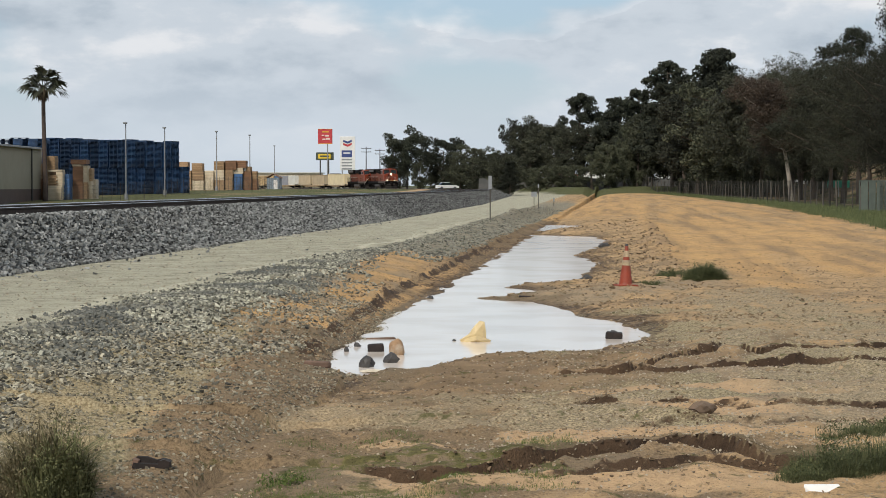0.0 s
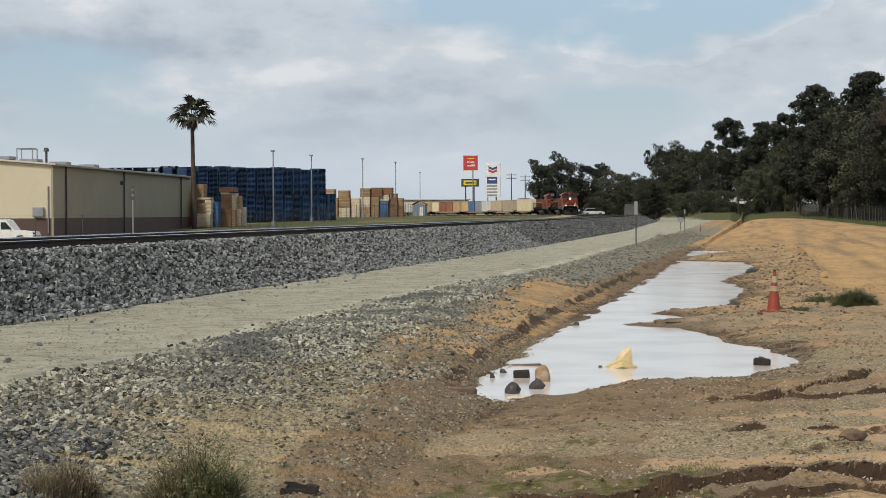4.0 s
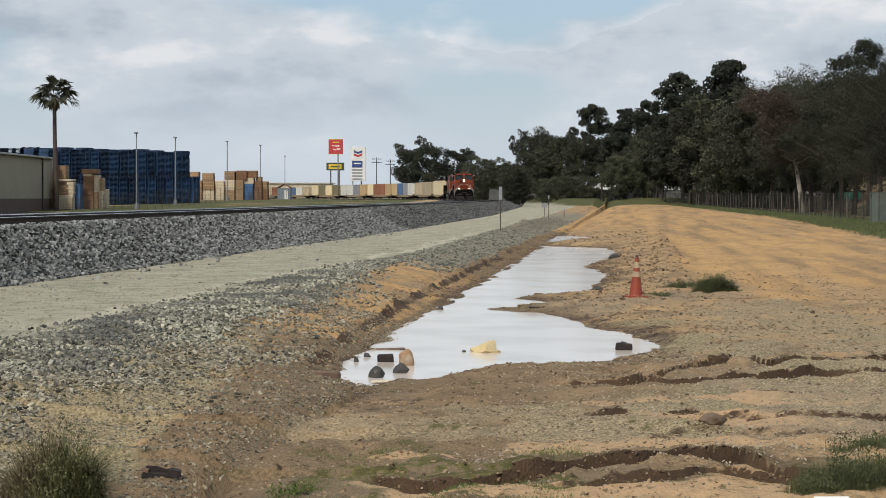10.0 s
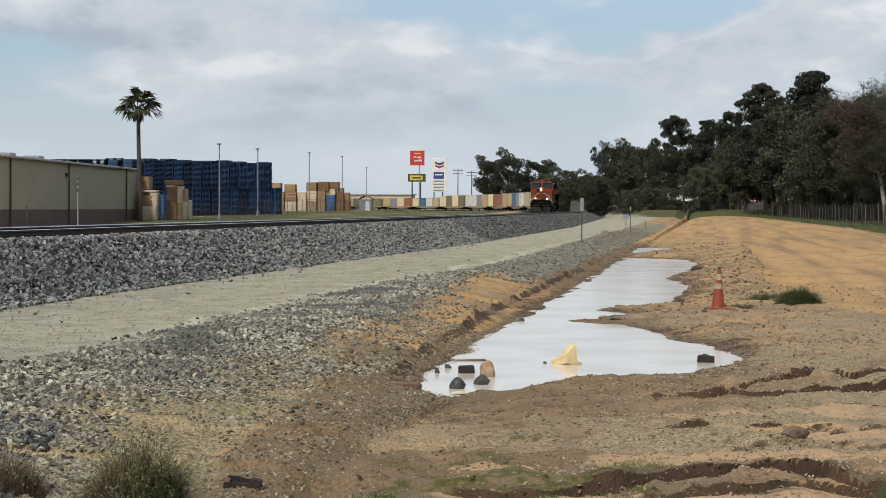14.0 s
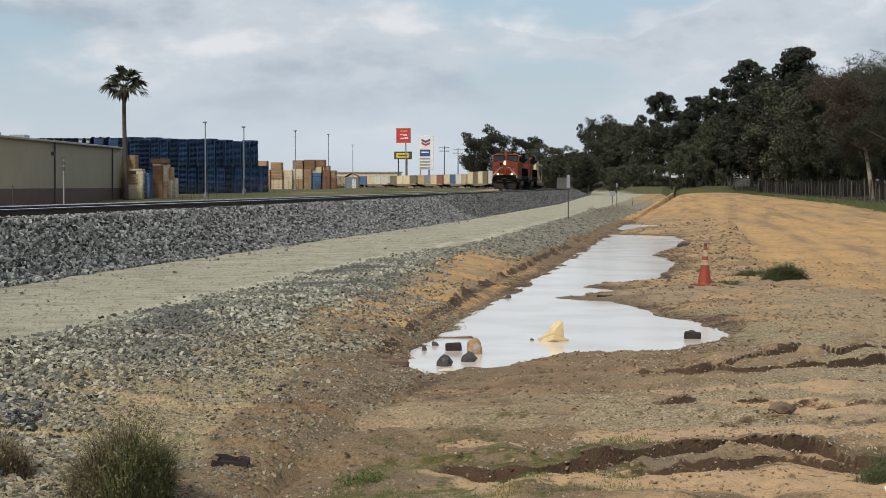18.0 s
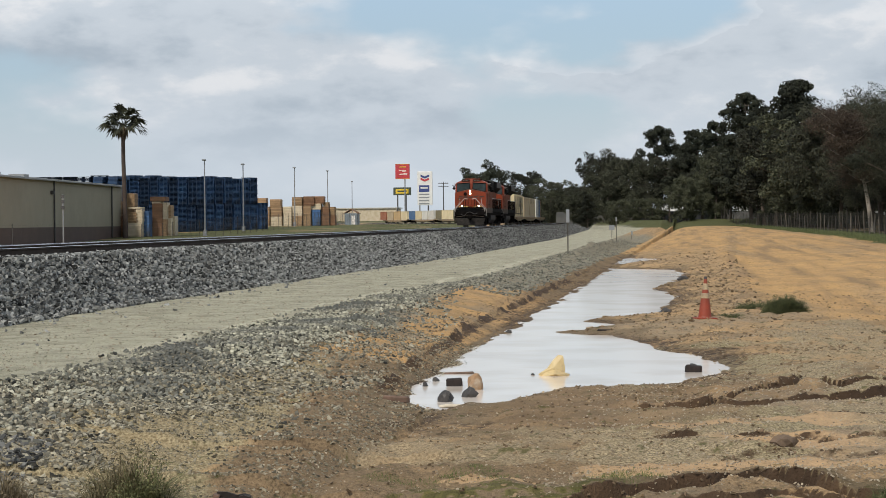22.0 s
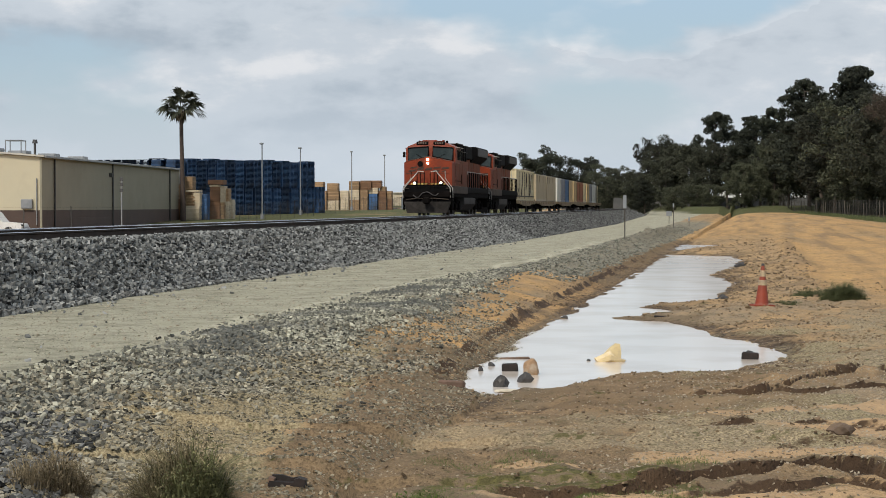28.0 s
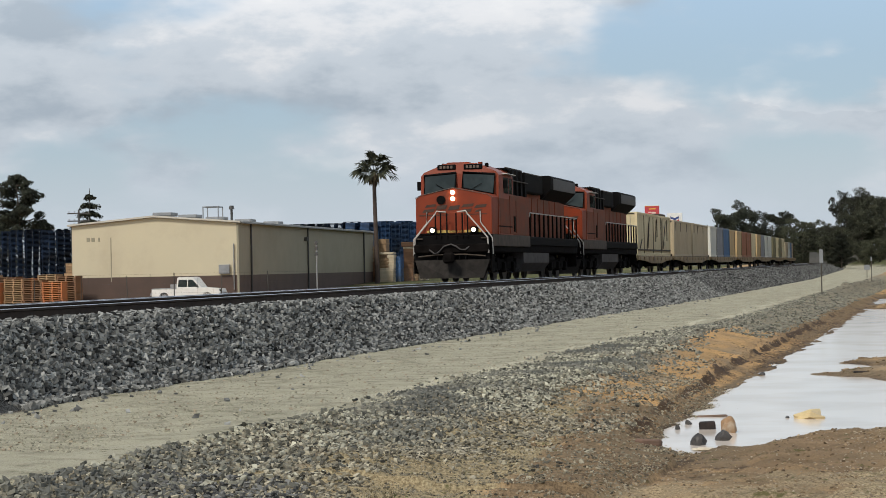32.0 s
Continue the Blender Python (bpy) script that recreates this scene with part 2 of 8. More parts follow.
def shore_x(y):
    """Right-hand edge of the puddles along the ditch."""
    return np.interp(y, [19.7, 20.0, 20.33, 20.9, 21.55, 21.87, 22.0, 22.2, 23.4, 25.4, 26.2, 27.8, 30.2, 32.1, 32.7, 33.2, 34.0, 34.6, 35.5, 36.5, 37.3, 38.5, 39.0, 40.7, 47.4, 52, 55, 58, 62, 69.5, 75.7, 77.3, 78.4, 87, 88.5, 92, 95, 97.5, 99],
                     [-2.5, -2.2, -1.95, -1.86, -1.77, -1.49, -0.95, -0.35, 0.02, 0.37, 0.34, 0.02, -0.56, -1.0, -1.25, -1.95, -2.25, -1.4, -1.15, -1.5, -2.1, -1.56, -0.93, -0.64, -0.35, -0.67, -1.17, -0.9, -0.54, -0.33, -0.77, -2.06, -3.3, -2.9, -1.5, -1.2, -1.2, -1.6, -3.2])


def shore_left(y):
    """Left-hand edge of the puddles, at the foot of the bank."""
    return np.interp(y, [19.7, 20.74, 21.2, 22.6, 30, 36, 50, 78, 100], [-2.5, -3.0, -3.2, -3.16, -3.2, -3.12, -3.12, -3.22, -3.45])


def stones_up(y):
    """Edge of the service road, where the dark stones of its shoulder begin."""
    return np.interp(y, [10, 21, 27, 33, 44, 48, 62, 105, 200], [-6.4, -6.3, -6.35, -6.42, -6.4, -6.0, -6.0, -6.6, -7.6])


def stones_low(y):
    """Lower edge of the dark stones on the bank."""
    return np.interp(y, [10, 16, 20, 24, 34, 46, 50], [-5.3, -5.1, -4.85, -4.75, -4.6, -5.6, -5.95])


def field_z(y):
    """Level of the open field along the way."""
    return np.interp(y, [0, 12, 34, 60, 120, 200, 330, 600, 1500], [0.06, 0.03, 0.02, 0.05, 0.15, 0.35, 0.75, 1.0, 1.2])


def end_bank(x, y):
    """The low grassy bank that closes the field."""
    return 1.0 * smooth01(y, 316, 334) * smooth01(x - line_x(y), 10, 14)


def land(x, y):
    x, y = np.asarray(x, float), np.asarray(y, float)
    u = x - line_x(y)
    wob = 0.10 * lattice(x * 0 + 3, y, 2.3, 5) + 0.05 * lattice(x * 0 + 9, y, 0.7, 6)
    toe = np.interp(y, [20, 35, 90, 190, 300], [2.4, 2.5, 3.6, 3.9, 3.9]) + wob
    road = np.interp(y, [0, 20, 35, 90, 190, 330, 600], [0.24, 0.22, 0.20, 0.12, 0.02, 0.55, 1.0])
    # railway bank: yard, far slope, ballast crown, near slope, service road
    yard = np.interp(y, [0, 100, 160, 200, 235, 270, 320, 400, 800], [-0.62, -0.62, -0.50, 0.15, 0.72, 1.05, 1.32, 1.1, 1.1])
    crown = 1.10 - FAR_DROP * smooth01(u, -1.7, -2.9)
    z_far = yard + (crown - yard) * smooth01(u, -8.6, -6.4)
    z_near = crown + (road - 1.10) * np.clip((u - 1.75) / (toe - 1.75), 0, 1)
    z_bank = np.where(u < -3, z_far, z_near)
    # bank of the ditch
    near = smooth01(y, 26, 15)
    top = -5.0 - 1.5 * near - 0.35 * smooth01(y, 40, 90) + 0.22 * lattice(y, x * 0, 3.1, 11) + 0.1 * lattice(y, x * 0, 0.9, 12)
    ragged = 0.07 * lattice(y, x * 0, 1.4, 13) + 0.025 * lattice(y, x * 0, 0.4, 14)
    foot = np.interp(y, [0, 15, 22, 25, 34, 40, 70, 110], [-2.6, -2.75, -3.24, -3.36, -3.56, -3.58, -3.58, -3.56]) + ragged
    floor = np.interp(y, [0, 12, 18, 19.7, 20.3, 78, 80, 90, 110, 200, 330], [-0.02, -0.06, -0.10, -0.13, -0.24, -0.24, -0.24, -0.24, -0.02, 0.24, 0.7])
    left = shore_left(y) + 0.04 * lattice(y, x * 0, 0.8, 15)
    shore = shore_x(y) + 0.08 * fbm(y, x * 0, 1.2, 16, 3) * smooth01(y, 20, 22)
    flooded = shore > left
    base = np.where(flooded, WATER, np.maximum(floor, WATER + 0.012))
    shore = np.where(flooded, shore, left)
    ledge = base + 0.07
    t = np.clip((x - top) / (foot - top), 0, 1)
    lip = 0.90 + 0.025 * lattice(y, x * 0, 0.5, 17)
    shape = np.where(t < lip, 0.66 * t / lip, 0.66 + 0.34 * np.clip((t - lip) / 0.06, 0, 1))      # gentle above, undercut foot
    eased = np.maximum(near, smooth01(y, 85, 112))
    shape = shape * (1 - eased) + (t * t * (3 - 2 * t)) * eased
    z_ditch = road + 0.05 * np.exp(-((x - top) / 0.4) ** 2) + (ledge - road) * shape
    # floor of the ditch and the field side
    zf = field_z(y)
    gap = 0.8 + 0.5 * smooth01(y, 30, 60) + 0.6 * smooth01(y, 19.8, 17)
    z_strip = base + 0.07 * np.clip((left - x) / (left - foot), 0, 1) ** 1.3
    reach_in = np.minimum(x - left, shore - x)
    z_pool = np.maximum(floor, WATER - 0.09 * reach_in)
    z_pool = z_pool + (0.030 * fbm(x, y * 0.5, 0.5, 141, 3) + 0.006) * np.exp(-np.abs(reach_in) / 0.22)
    spit = np.interp(x, [-1.0, -0.76, -0.08, 0.3, 0.5], [31.4, 30.85, 28.6, 26.95, 26.2])
    z_pool = np.maximum(z_pool, WATER + 0.012 - 0.35 * np.abs(y - spit - 0.25 * lattice(x, y * 0, 0.3, 144)) + 0.012 * lattice(x, y, 0.15, 145) - 2 * np.maximum(-0.75 - x, 0))
    bar = 0.055 * np.exp(-((x + 1.75 + 0.35 * lattice(y, x * 0, 1.0, 146)) / 0.45) ** 4 - ((y - 33.6) / 0.45) ** 2)
    z_pool = np.maximum(z_pool, WATER - 0.02 + bar)
    z_field = zf - (zf - base) * np.exp(-np.maximum(x - shore, 0) / gap)
    z_open = np.where(x < left, z_strip, np.where(x > shore, z_field, z_pool))
    z = np.where(x < top, z_bank, np.where(x < foot, z_ditch, z_open))
    # rills, ruts and unevenness
    open_ground = smooth01(x, foot - 0.2, foot + 0.6) * smooth01(y, 260, 120)
    dry = smooth01(z, WATER - 0.02, WATER + 0.08)
    z = z + open_ground * dry * (0.030 * fbm(x, y, 1.3, 21) + 0.034 * fbm(x, y * 0.7, 0.3, 25, 4) - 0.03 * np.abs(fbm(x + 0.3 * lattice(x, y, 0.5, 28), y, 0.8, 27, 4)))
    bank = smooth01(x, top - 0.3, top + 0.3) * smooth01(x, foot + 0.25, foot - 0.1)
    z = z + bank * (0.05 * fbm(x, y, 0.9, 81, 3) + 0.04 * np.abs(lattice(x * 0.4, y, 0.4, 85)) + 0.02 * fbm(x, y, 0.25, 87, 3))
    for rill in RILLS:
        e, reach, cut = rill_at(x, y, rill)
        z = z - rill[2] * reach * cut * smooth01(e, -0.40, -0.02) * smooth01(e, 0.09, 0.03)
        z = z + 0.22 * rill[2] * reach * cut * smooth01(e, 0.02, 0.10) * smooth01(e, 0.7, 0.12)
    # berm along the ditch and wheel ruts in the field
    z = z + 0.16 * np.exp(-((x - 1.1 - 0.01 * (y - 40)) / 0.5) ** 2) * smooth01(y, 36, 60) * smooth01(y, 200, 120) * (0.6 + 0.6 * lattice(x, y, 1.8, 44))
    for r in (3.4, 5.3, 7.6, 9.4):
        z = z - 0.04 * np.exp(-((x - r - 0.5 * lattice(y, x * 0, 30, 50)) / 0.22) ** 2) * smooth01(y, 24, 40) * smooth01(y, 200, 100)
    z = z + 0.02 * np.where(x < top, fbm(x, y, 1.2, 61, 3), 0) * smooth01(u, toe - 0.2, toe + 0.3)
    z = z + 0.36 * np.exp(-((x + 5.2) / 0.5) ** 2) * smooth01(y, 84, 97) * smooth01(y, 185, 125) * (0.7 + 0.5 * lattice(x, y * 0.4, 1.6, 151))
    # rise behind the fence, under the trees
    fx = fence_x(y)
    z = z + 4.1 * smooth01(x - fx, 6, 24) * smooth01(y, 60, 110) * smooth01(y, 345, 300)
    z = z + end_bank(x, y)
    return z


# washed-out rills: places across, places along, depth, seed
RILLS = (((-0.3, 0.1, 0.77, 1.23, 1.5, 2.1, 3.4), (18.9, 19.1, 21.2, 22.2, 21.4, 21.4, 22.0), 0.10, 31),
         ((-0.6, 0.54, 1.09, 1.53, 2.4, 3.4), (18.9, 19.2, 19.7, 19.9, 20.0, 20.4), 0.10, 35),
         ((0.9, 1.4, 1.8, 3.2), (18.0, 18.2, 18.2, 18.6), 0.045, 37),
         ((-0.4, 0.06, 0.54, 1.06, 2.2, 3.2), (16.5, 16.3, 16.2, 16.0, 16.3, 16.6), 0.05, 38),
         ((0.1, 0.6, 1.3, 2.6), (14.9, 15.0, 14.9, 15.2), 0.03, 40),
         ((-1.6, -1.03, -0.84, -0.35, 0.38, 0.74, 1.0, 1.6, 3.0), (12.4, 12.6, 12.9, 13.2, 13.6, 13.35, 12.9, 12.8, 13.1), 0.09, 39),
         ((-0.6, 0.2, 0.5, 1.2, 2.4), (12.2, 12.7, 12.9, 12.3, 12.2), 0.055, 41))


def rill_at(x, y, rill):
    """How far a place lies beyond a rill's edge, how far along it, and how deep it is cut there."""
    xs, ys, depth, seed = rill
    line = np.interp(x, xs, ys) + 0.13 * fbm(x, x * 0, 0.7, seed, 5) + 0.07 * fbm(x, y, 0.25, seed + 2, 3)
    return y - line, smooth01(x, xs[0] - 0.2, xs[0] + 0.3) * smooth01(x, xs[-1], xs[-1] - 0.5), np.clip(0.82 + 0.35 * lattice(x, x * 0, 1.7, seed + 3), 0.62, 1.0)


def rill_soil_shade(x, y):
    """Dark moist soil laid bare in washed-out rills, plus painted shade on their walls."""
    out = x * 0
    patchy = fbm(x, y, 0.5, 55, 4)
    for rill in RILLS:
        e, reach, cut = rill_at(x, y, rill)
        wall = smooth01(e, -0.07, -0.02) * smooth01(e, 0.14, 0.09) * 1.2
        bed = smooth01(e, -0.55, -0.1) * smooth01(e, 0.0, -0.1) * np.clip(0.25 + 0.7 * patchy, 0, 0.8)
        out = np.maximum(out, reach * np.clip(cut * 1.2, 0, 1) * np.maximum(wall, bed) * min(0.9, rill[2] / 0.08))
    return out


def fence_x(y):
    return np.interp(y, [0, 60, 125, 200, 300, 340, 380], [17.5, 16.6, 15.8, 13.2, 9.0, 4.0, -12.0])


def ground_mesh():
    ys = [-60, -20, 0, 4, 7]
    while ys[-1] < 2600:
        ys.append(ys[-1] + (0.0031 if ys[-1] < 23 else 0.0058) * max(ys[-1], 9) if ys[-1] < 400 else ys[-1] * 1.08)
    xs = list(np.arange(-22, -7.5, 0.18)) + list(np.arange(-7.5, -4.0, 0.065)) + list(np.arange(-4.0, 2.6, 0.04)) + list(np.arange(2.6, 20, 0.22))
    step = 0.3
    while xs[-1] < 1800:
        xs.append(xs[-1] + step)
        step *= 1.12
    step = 0.3
    while xs[0] > -1800:
        xs.insert(0, xs[0] - step)
        step *= 1.1
    X, Y = np.meshgrid(xs, ys)
    ny, nx = X.shape
    Z = land(X, Y)
    v = np.stack([X, Y, Z], -1).reshape(-1, 3)
    i = np.arange(ny * nx).reshape(ny, nx)
    f = np.stack([i[:-1, :-1], i[:-1, 1:], i[1:, 1:], i[1:, :-1]], -1).reshape(-1, 4)
    me = numpy_mesh("ground", v, f, M_SOIL, True)
    x, y, z = v.T
    u = x - line_x(y)
    toe = np.interp(y, [20, 35, 90, 190, 300], [2.4, 2.5, 3.6, 3.9, 3.9])
    top = -5.0 - 1.5 * smooth01(y, 26, 15) - 0.35 * smooth01(y, 40, 90)
    n1, n2, n3 = fbm(x, y, 2.5, 71), fbm(x, y, 0.7, 75), fbm(x, y, 1.1, 121, 5)
    ballast = smooth01(u, -9, -8) * smooth01(u, toe + 0.35, toe - 0.1)
    up, low = stones_up(y) + 0.25 * n1, stones_low(y) + 0.22 * n1 + 0.10 * n2
    rim = smooth01(x, up - 0.1, up + 0.25) * smooth01(x, low + 0.12, low - 0.2) * smooth01(y, 50, 44) * np.clip(0.62 + 0.35 * n3, 0, 1)
    grey = smooth01(x, up - 0.1, up + 0.3) * smooth01(x + 0.15 * n1, -3.75, -4.05) * smooth01(y + 2.5 * n1, 43, 50) * smooth01(y, 260, 170)
    road = smooth01(u, toe - 0.1, toe + 0.3) * smooth01(x, up + 0.35, up - 0.05)
    wet = smooth01(z + 0.05 * n1, WATER + 0.09, WATER + 0.01) * 0.5 * smooth01(x, -4.6, -4.0) * smooth01(y, 14, 19) * smooth01(y, 112, 98)
    fx = fence_x(y)
    verge = np.interp(y, [60, 96, 164, 250], [6.4, 5.4, 2.8, 2.2])
    green = smooth01(x + 0.6 * n1, fx - verge - 0.5, fx - verge + 0.4) * smooth01(y, 30, 60) * np.where(x > fx + 4, np.clip(0.35 + 1.1 * n1, 0, 1), 1.0)
    green = np.maximum(green, smooth01(u, -9.5, -12) * smooth01(n1, -1.1, -0.3) * smooth01(y, 520, 420) * smooth01(x, -68, -58) * smooth01(y, 150, 190))
    green = np.maximum(green, smooth01(y, 312, 320) * smooth01(u, 9, 13))
    moss = smooth01(n1 + 0.6 * n2, -0.15, 0.3) * smooth01(y, 14.0, 13.2) * smooth01(y, 9.5, 10.8) * smooth01(x, -2.7, -2.0) * smooth01(x, 0.0, -0.8)
    gravel = smooth01(n1, -0.5, 0.3) * np.maximum(smooth01(y, 30, 22) * smooth01(x, -7.5, -6.5) * smooth01(x, -2.6, -3.2) * 1.4 + smooth01(y, 29, 24) * smooth01(x, -3.0, -2.0), smooth01(y, 60, 30) * smooth01(x, 3.5, 1.0) * 0.8)
    streak = fbm(x, y * 0.07, 1.1, 101, 4)
    orange = smooth01(y + 3 * n1, 25, 42) * smooth01(x, 0.4, 1.8) * np.clip(0.8 + 0.7 * streak, 0.15, 1.0) * smooth01(x, fx + 4, fx + 1)
    orange = np.maximum(orange, smooth01(x, -4.7, -4.2) * smooth01(x, 3, 1) * smooth01(y + 8 * n1, 92, 118))
    # rill walls darkened here: moist soil and their shade in one mask
    wet = np.maximum(wet, rill_soil_shade(x, y))
    foot = np.interp(y, [0, 15, 22, 25, 34, 40, 70, 110], [-2.6, -2.75, -3.24, -3.36, -3.56, -3.58, -3.58, -3.56])
    # dark line at the undercut: its shade painted over the damp foot
    wet = np.maximum(wet, smooth01(x + 0.04 * n2, foot - 0.20, foot - 0.13) * smooth01(x, -2.8, -3.0) * smooth01(y, 19, 23) * smooth01(y, 150, 110) * np.clip(0.26 + 0.3 * n2 + 0.48 * smooth01(np.abs(x - foot + 0.08), 0.12, 0.05) * smooth01(y, 80, 50) * np.clip(0.95 + 0.3 * n1, 0.6, 1), 0, 1))
    wet = np.maximum(wet, 0.36 * np.exp(-((x + 3.0 - 0.035 * (y - 20) + 0.25 * n1) / 0.5) ** 2) * smooth01(y, 12.5, 15) * smooth01(y, 25, 21) * np.clip(0.9 + 0.6 * n3, 0.2, 1.1))
    orange = np.maximum(orange, np.clip(0.72 + 0.4 * n2, 0, 1) * smooth01(x, low - 0.1, low + 0.2) * smooth01(x, -3.2, -3.4) * smooth01(y, 21.5, 25) * smooth01(y + 2 * n1, 50, 45))
    wet = np.maximum(wet, 0.75 * smooth01(u, -7.5, -6.6) * smooth01(u, 1.5, 1.2))       # oil and rust between the rails
    brown = np.clip(0.75 + 0.9 * n3, 0, 1) * smooth01(x, -3.4, -2.6) * smooth01(x + 0.8 * n1, 1.4, 0.2) * smooth01(y, 26, 22)
    brown = np.maximum(brown, 0.9 * smooth01(n3, -0.25, 0.25) * smooth01(x, 3.4, 1.6) * smooth01(y, 27, 24) * smooth01(y, 16.2, 18))
    brown = np.maximum(brown, 1.1 * np.exp(-np.maximum(x - shore_x(y), 0) / 0.9) * smooth01(x, -3, -2.5) * smooth01(y, 18, 21) * smooth01(y, 110, 70) * np.clip(0.8 + 0.8 * n3, 0, 1))
    brown = np.maximum(brown, np.clip(1.25 + 0.6 * n3, 0, 1.5) * smooth01(x, -3.5, -3.1) * smooth01(x, -1.9, -2.3) * smooth01(y, 14.2, 13.0))
    brown = np.maximum(brown, 0.9 * smooth01(x + 0.15 * n2, -4.25, -3.95) * smooth01(x, -3.2, -3.35) * smooth01(y, 42, 48) * smooth01(y, 130, 100))
    brown = np.maximum(brown, smooth01(x, fx + 1, fx + 4) * np.clip(1.1 + 0.4 * n1, 0.5, 1.2))
    sandy = np.zeros_like(x)
    for cx, cy, rx, ry in ((0.9, 15.7, 1.1, 0.55), (-1.45, 13.6, 0.5, 0.22), (-0.2, 14.0, 0.8, 0.45), (0.5, 14.5, 0.9, 0.4), (0.1, 17.1, 0.5, 0.3), (1.4, 17.2, 0.8, 0.35), (0.2, 11.9, 1.2, 0.45), (0.9, 12.3, 1.0, 0.3), (-0.9, 12.0, 0.6, 0.25), (0.4, 14.2, 1.2, 0.35)):
        sandy = np.maximum(sandy, smooth01(((x - cx - 0.25 * n2) / rx) ** 2 + ((y - cy - 0.25 * n3) / ry) ** 2, 1.2, 0.5))
    shingle = smooth01(n3 + 0.4 * n2, -0.1, 0.4) * smooth01(x, -1.2, -0.4) * smooth01(y, 34, 26) * smooth01(y, 14.3, 15.2) * (1 - sandy)
    seam = np.interp(y, [10, 13, 16.3, 19.4, 22, 25], [-2.9, -3.25, -3.45, -3.65, -4.0, -4.4]) + 0.12 * n2
    khaki = smooth01(x, low - 0.2, low + 0.15) * smooth01(x, seam + 0.1, seam - 0.15) * smooth01(y, 26, 22)
    shingle = np.maximum(shingle, khaki * np.clip(0.95 + 0.2 * n3, 0, 1))
    brown = np.maximum(brown, 1.4 * smooth01(x, seam - 0.1, seam + 0.15) * smooth01(x + 0.2 * n1, -2.4, -2.9) * smooth01(y, 11.5, 12.8) * smooth01(y, 25, 22))
    brown = np.maximum(brown, 0.95 * smooth01(x, foot - 0.1, foot) * smooth01(x, -2.6, -3.0) * smooth01(y, 18, 21) * smooth01(y, 130, 100))
    silt = smooth01(x, -2.4, -1.4) * smooth01(x + 0.5 * n1, 1.7, 0.7) * smooth01(y + 0.4 * n2, 17.0, 17.6) * smooth01(y, 22.5, 20.5) * np.clip(0.75 + 0.3 * n2, 0, 1)
    pale_gravel = np.clip(0.8 + 0.5 * n2, 0, 1) * np.maximum(smooth01(x + 0.3 * n1, 0.5, 1.2) * smooth01(y + 1.5 * n1, 20.5, 22.5) * smooth01(y + 2.0 * n1 + 4.0 * smooth01(x, 2.2, 3.6), 36.0, 31.0),
                                                             np.maximum(smooth01(x, -2.9, -2.2) * smooth01(x + 0.5 * n1, 0.5, -0.3) * smooth01(y + 0.3 * n2, 14.6, 15.2) * smooth01(y, 17.4, 16.8),
                                                                        smooth01(x + 0.3 * n1, 1.1, 1.7) * smooth01(y, 13.2, 14.2) * smooth01(y, 21.0, 19.5)))
    crust = np.zeros_like(x)
    for rill in RILLS[5:6]:
        e, reach, cut = rill_at(x, y, rill)
        crust = reach * smooth01(e, -0.02, 0.04) * smooth01(e + 0.15 * n2, 0.62, 0.35) * np.clip(0.8 + 0.4 * n3, 0, 1)
    wear = smooth01(np.abs(x - up + 0.32), 0.16, 0.05) * smooth01(y, 18, 26) * smooth01(y, 110, 80) * np.clip(0.8 + 0.5 * n2, 0, 1)
    for name, cols in (("zone_d", (grey, silt, pale_gravel, crust)), ("zone_c", (brown * (1 - sandy), sandy, shingle, wear)), ("zone_a", (ballast, road, wet, green)), ("zone_b", (gravel, orange, rim, np.maximum(moss, 0)))):
        a = me.attributes.new(name, "FLOAT_COLOR", "POINT")
        a.data.foreach_set("color", np.stack(cols, -1).astype(np.float32).ravel())
    return me


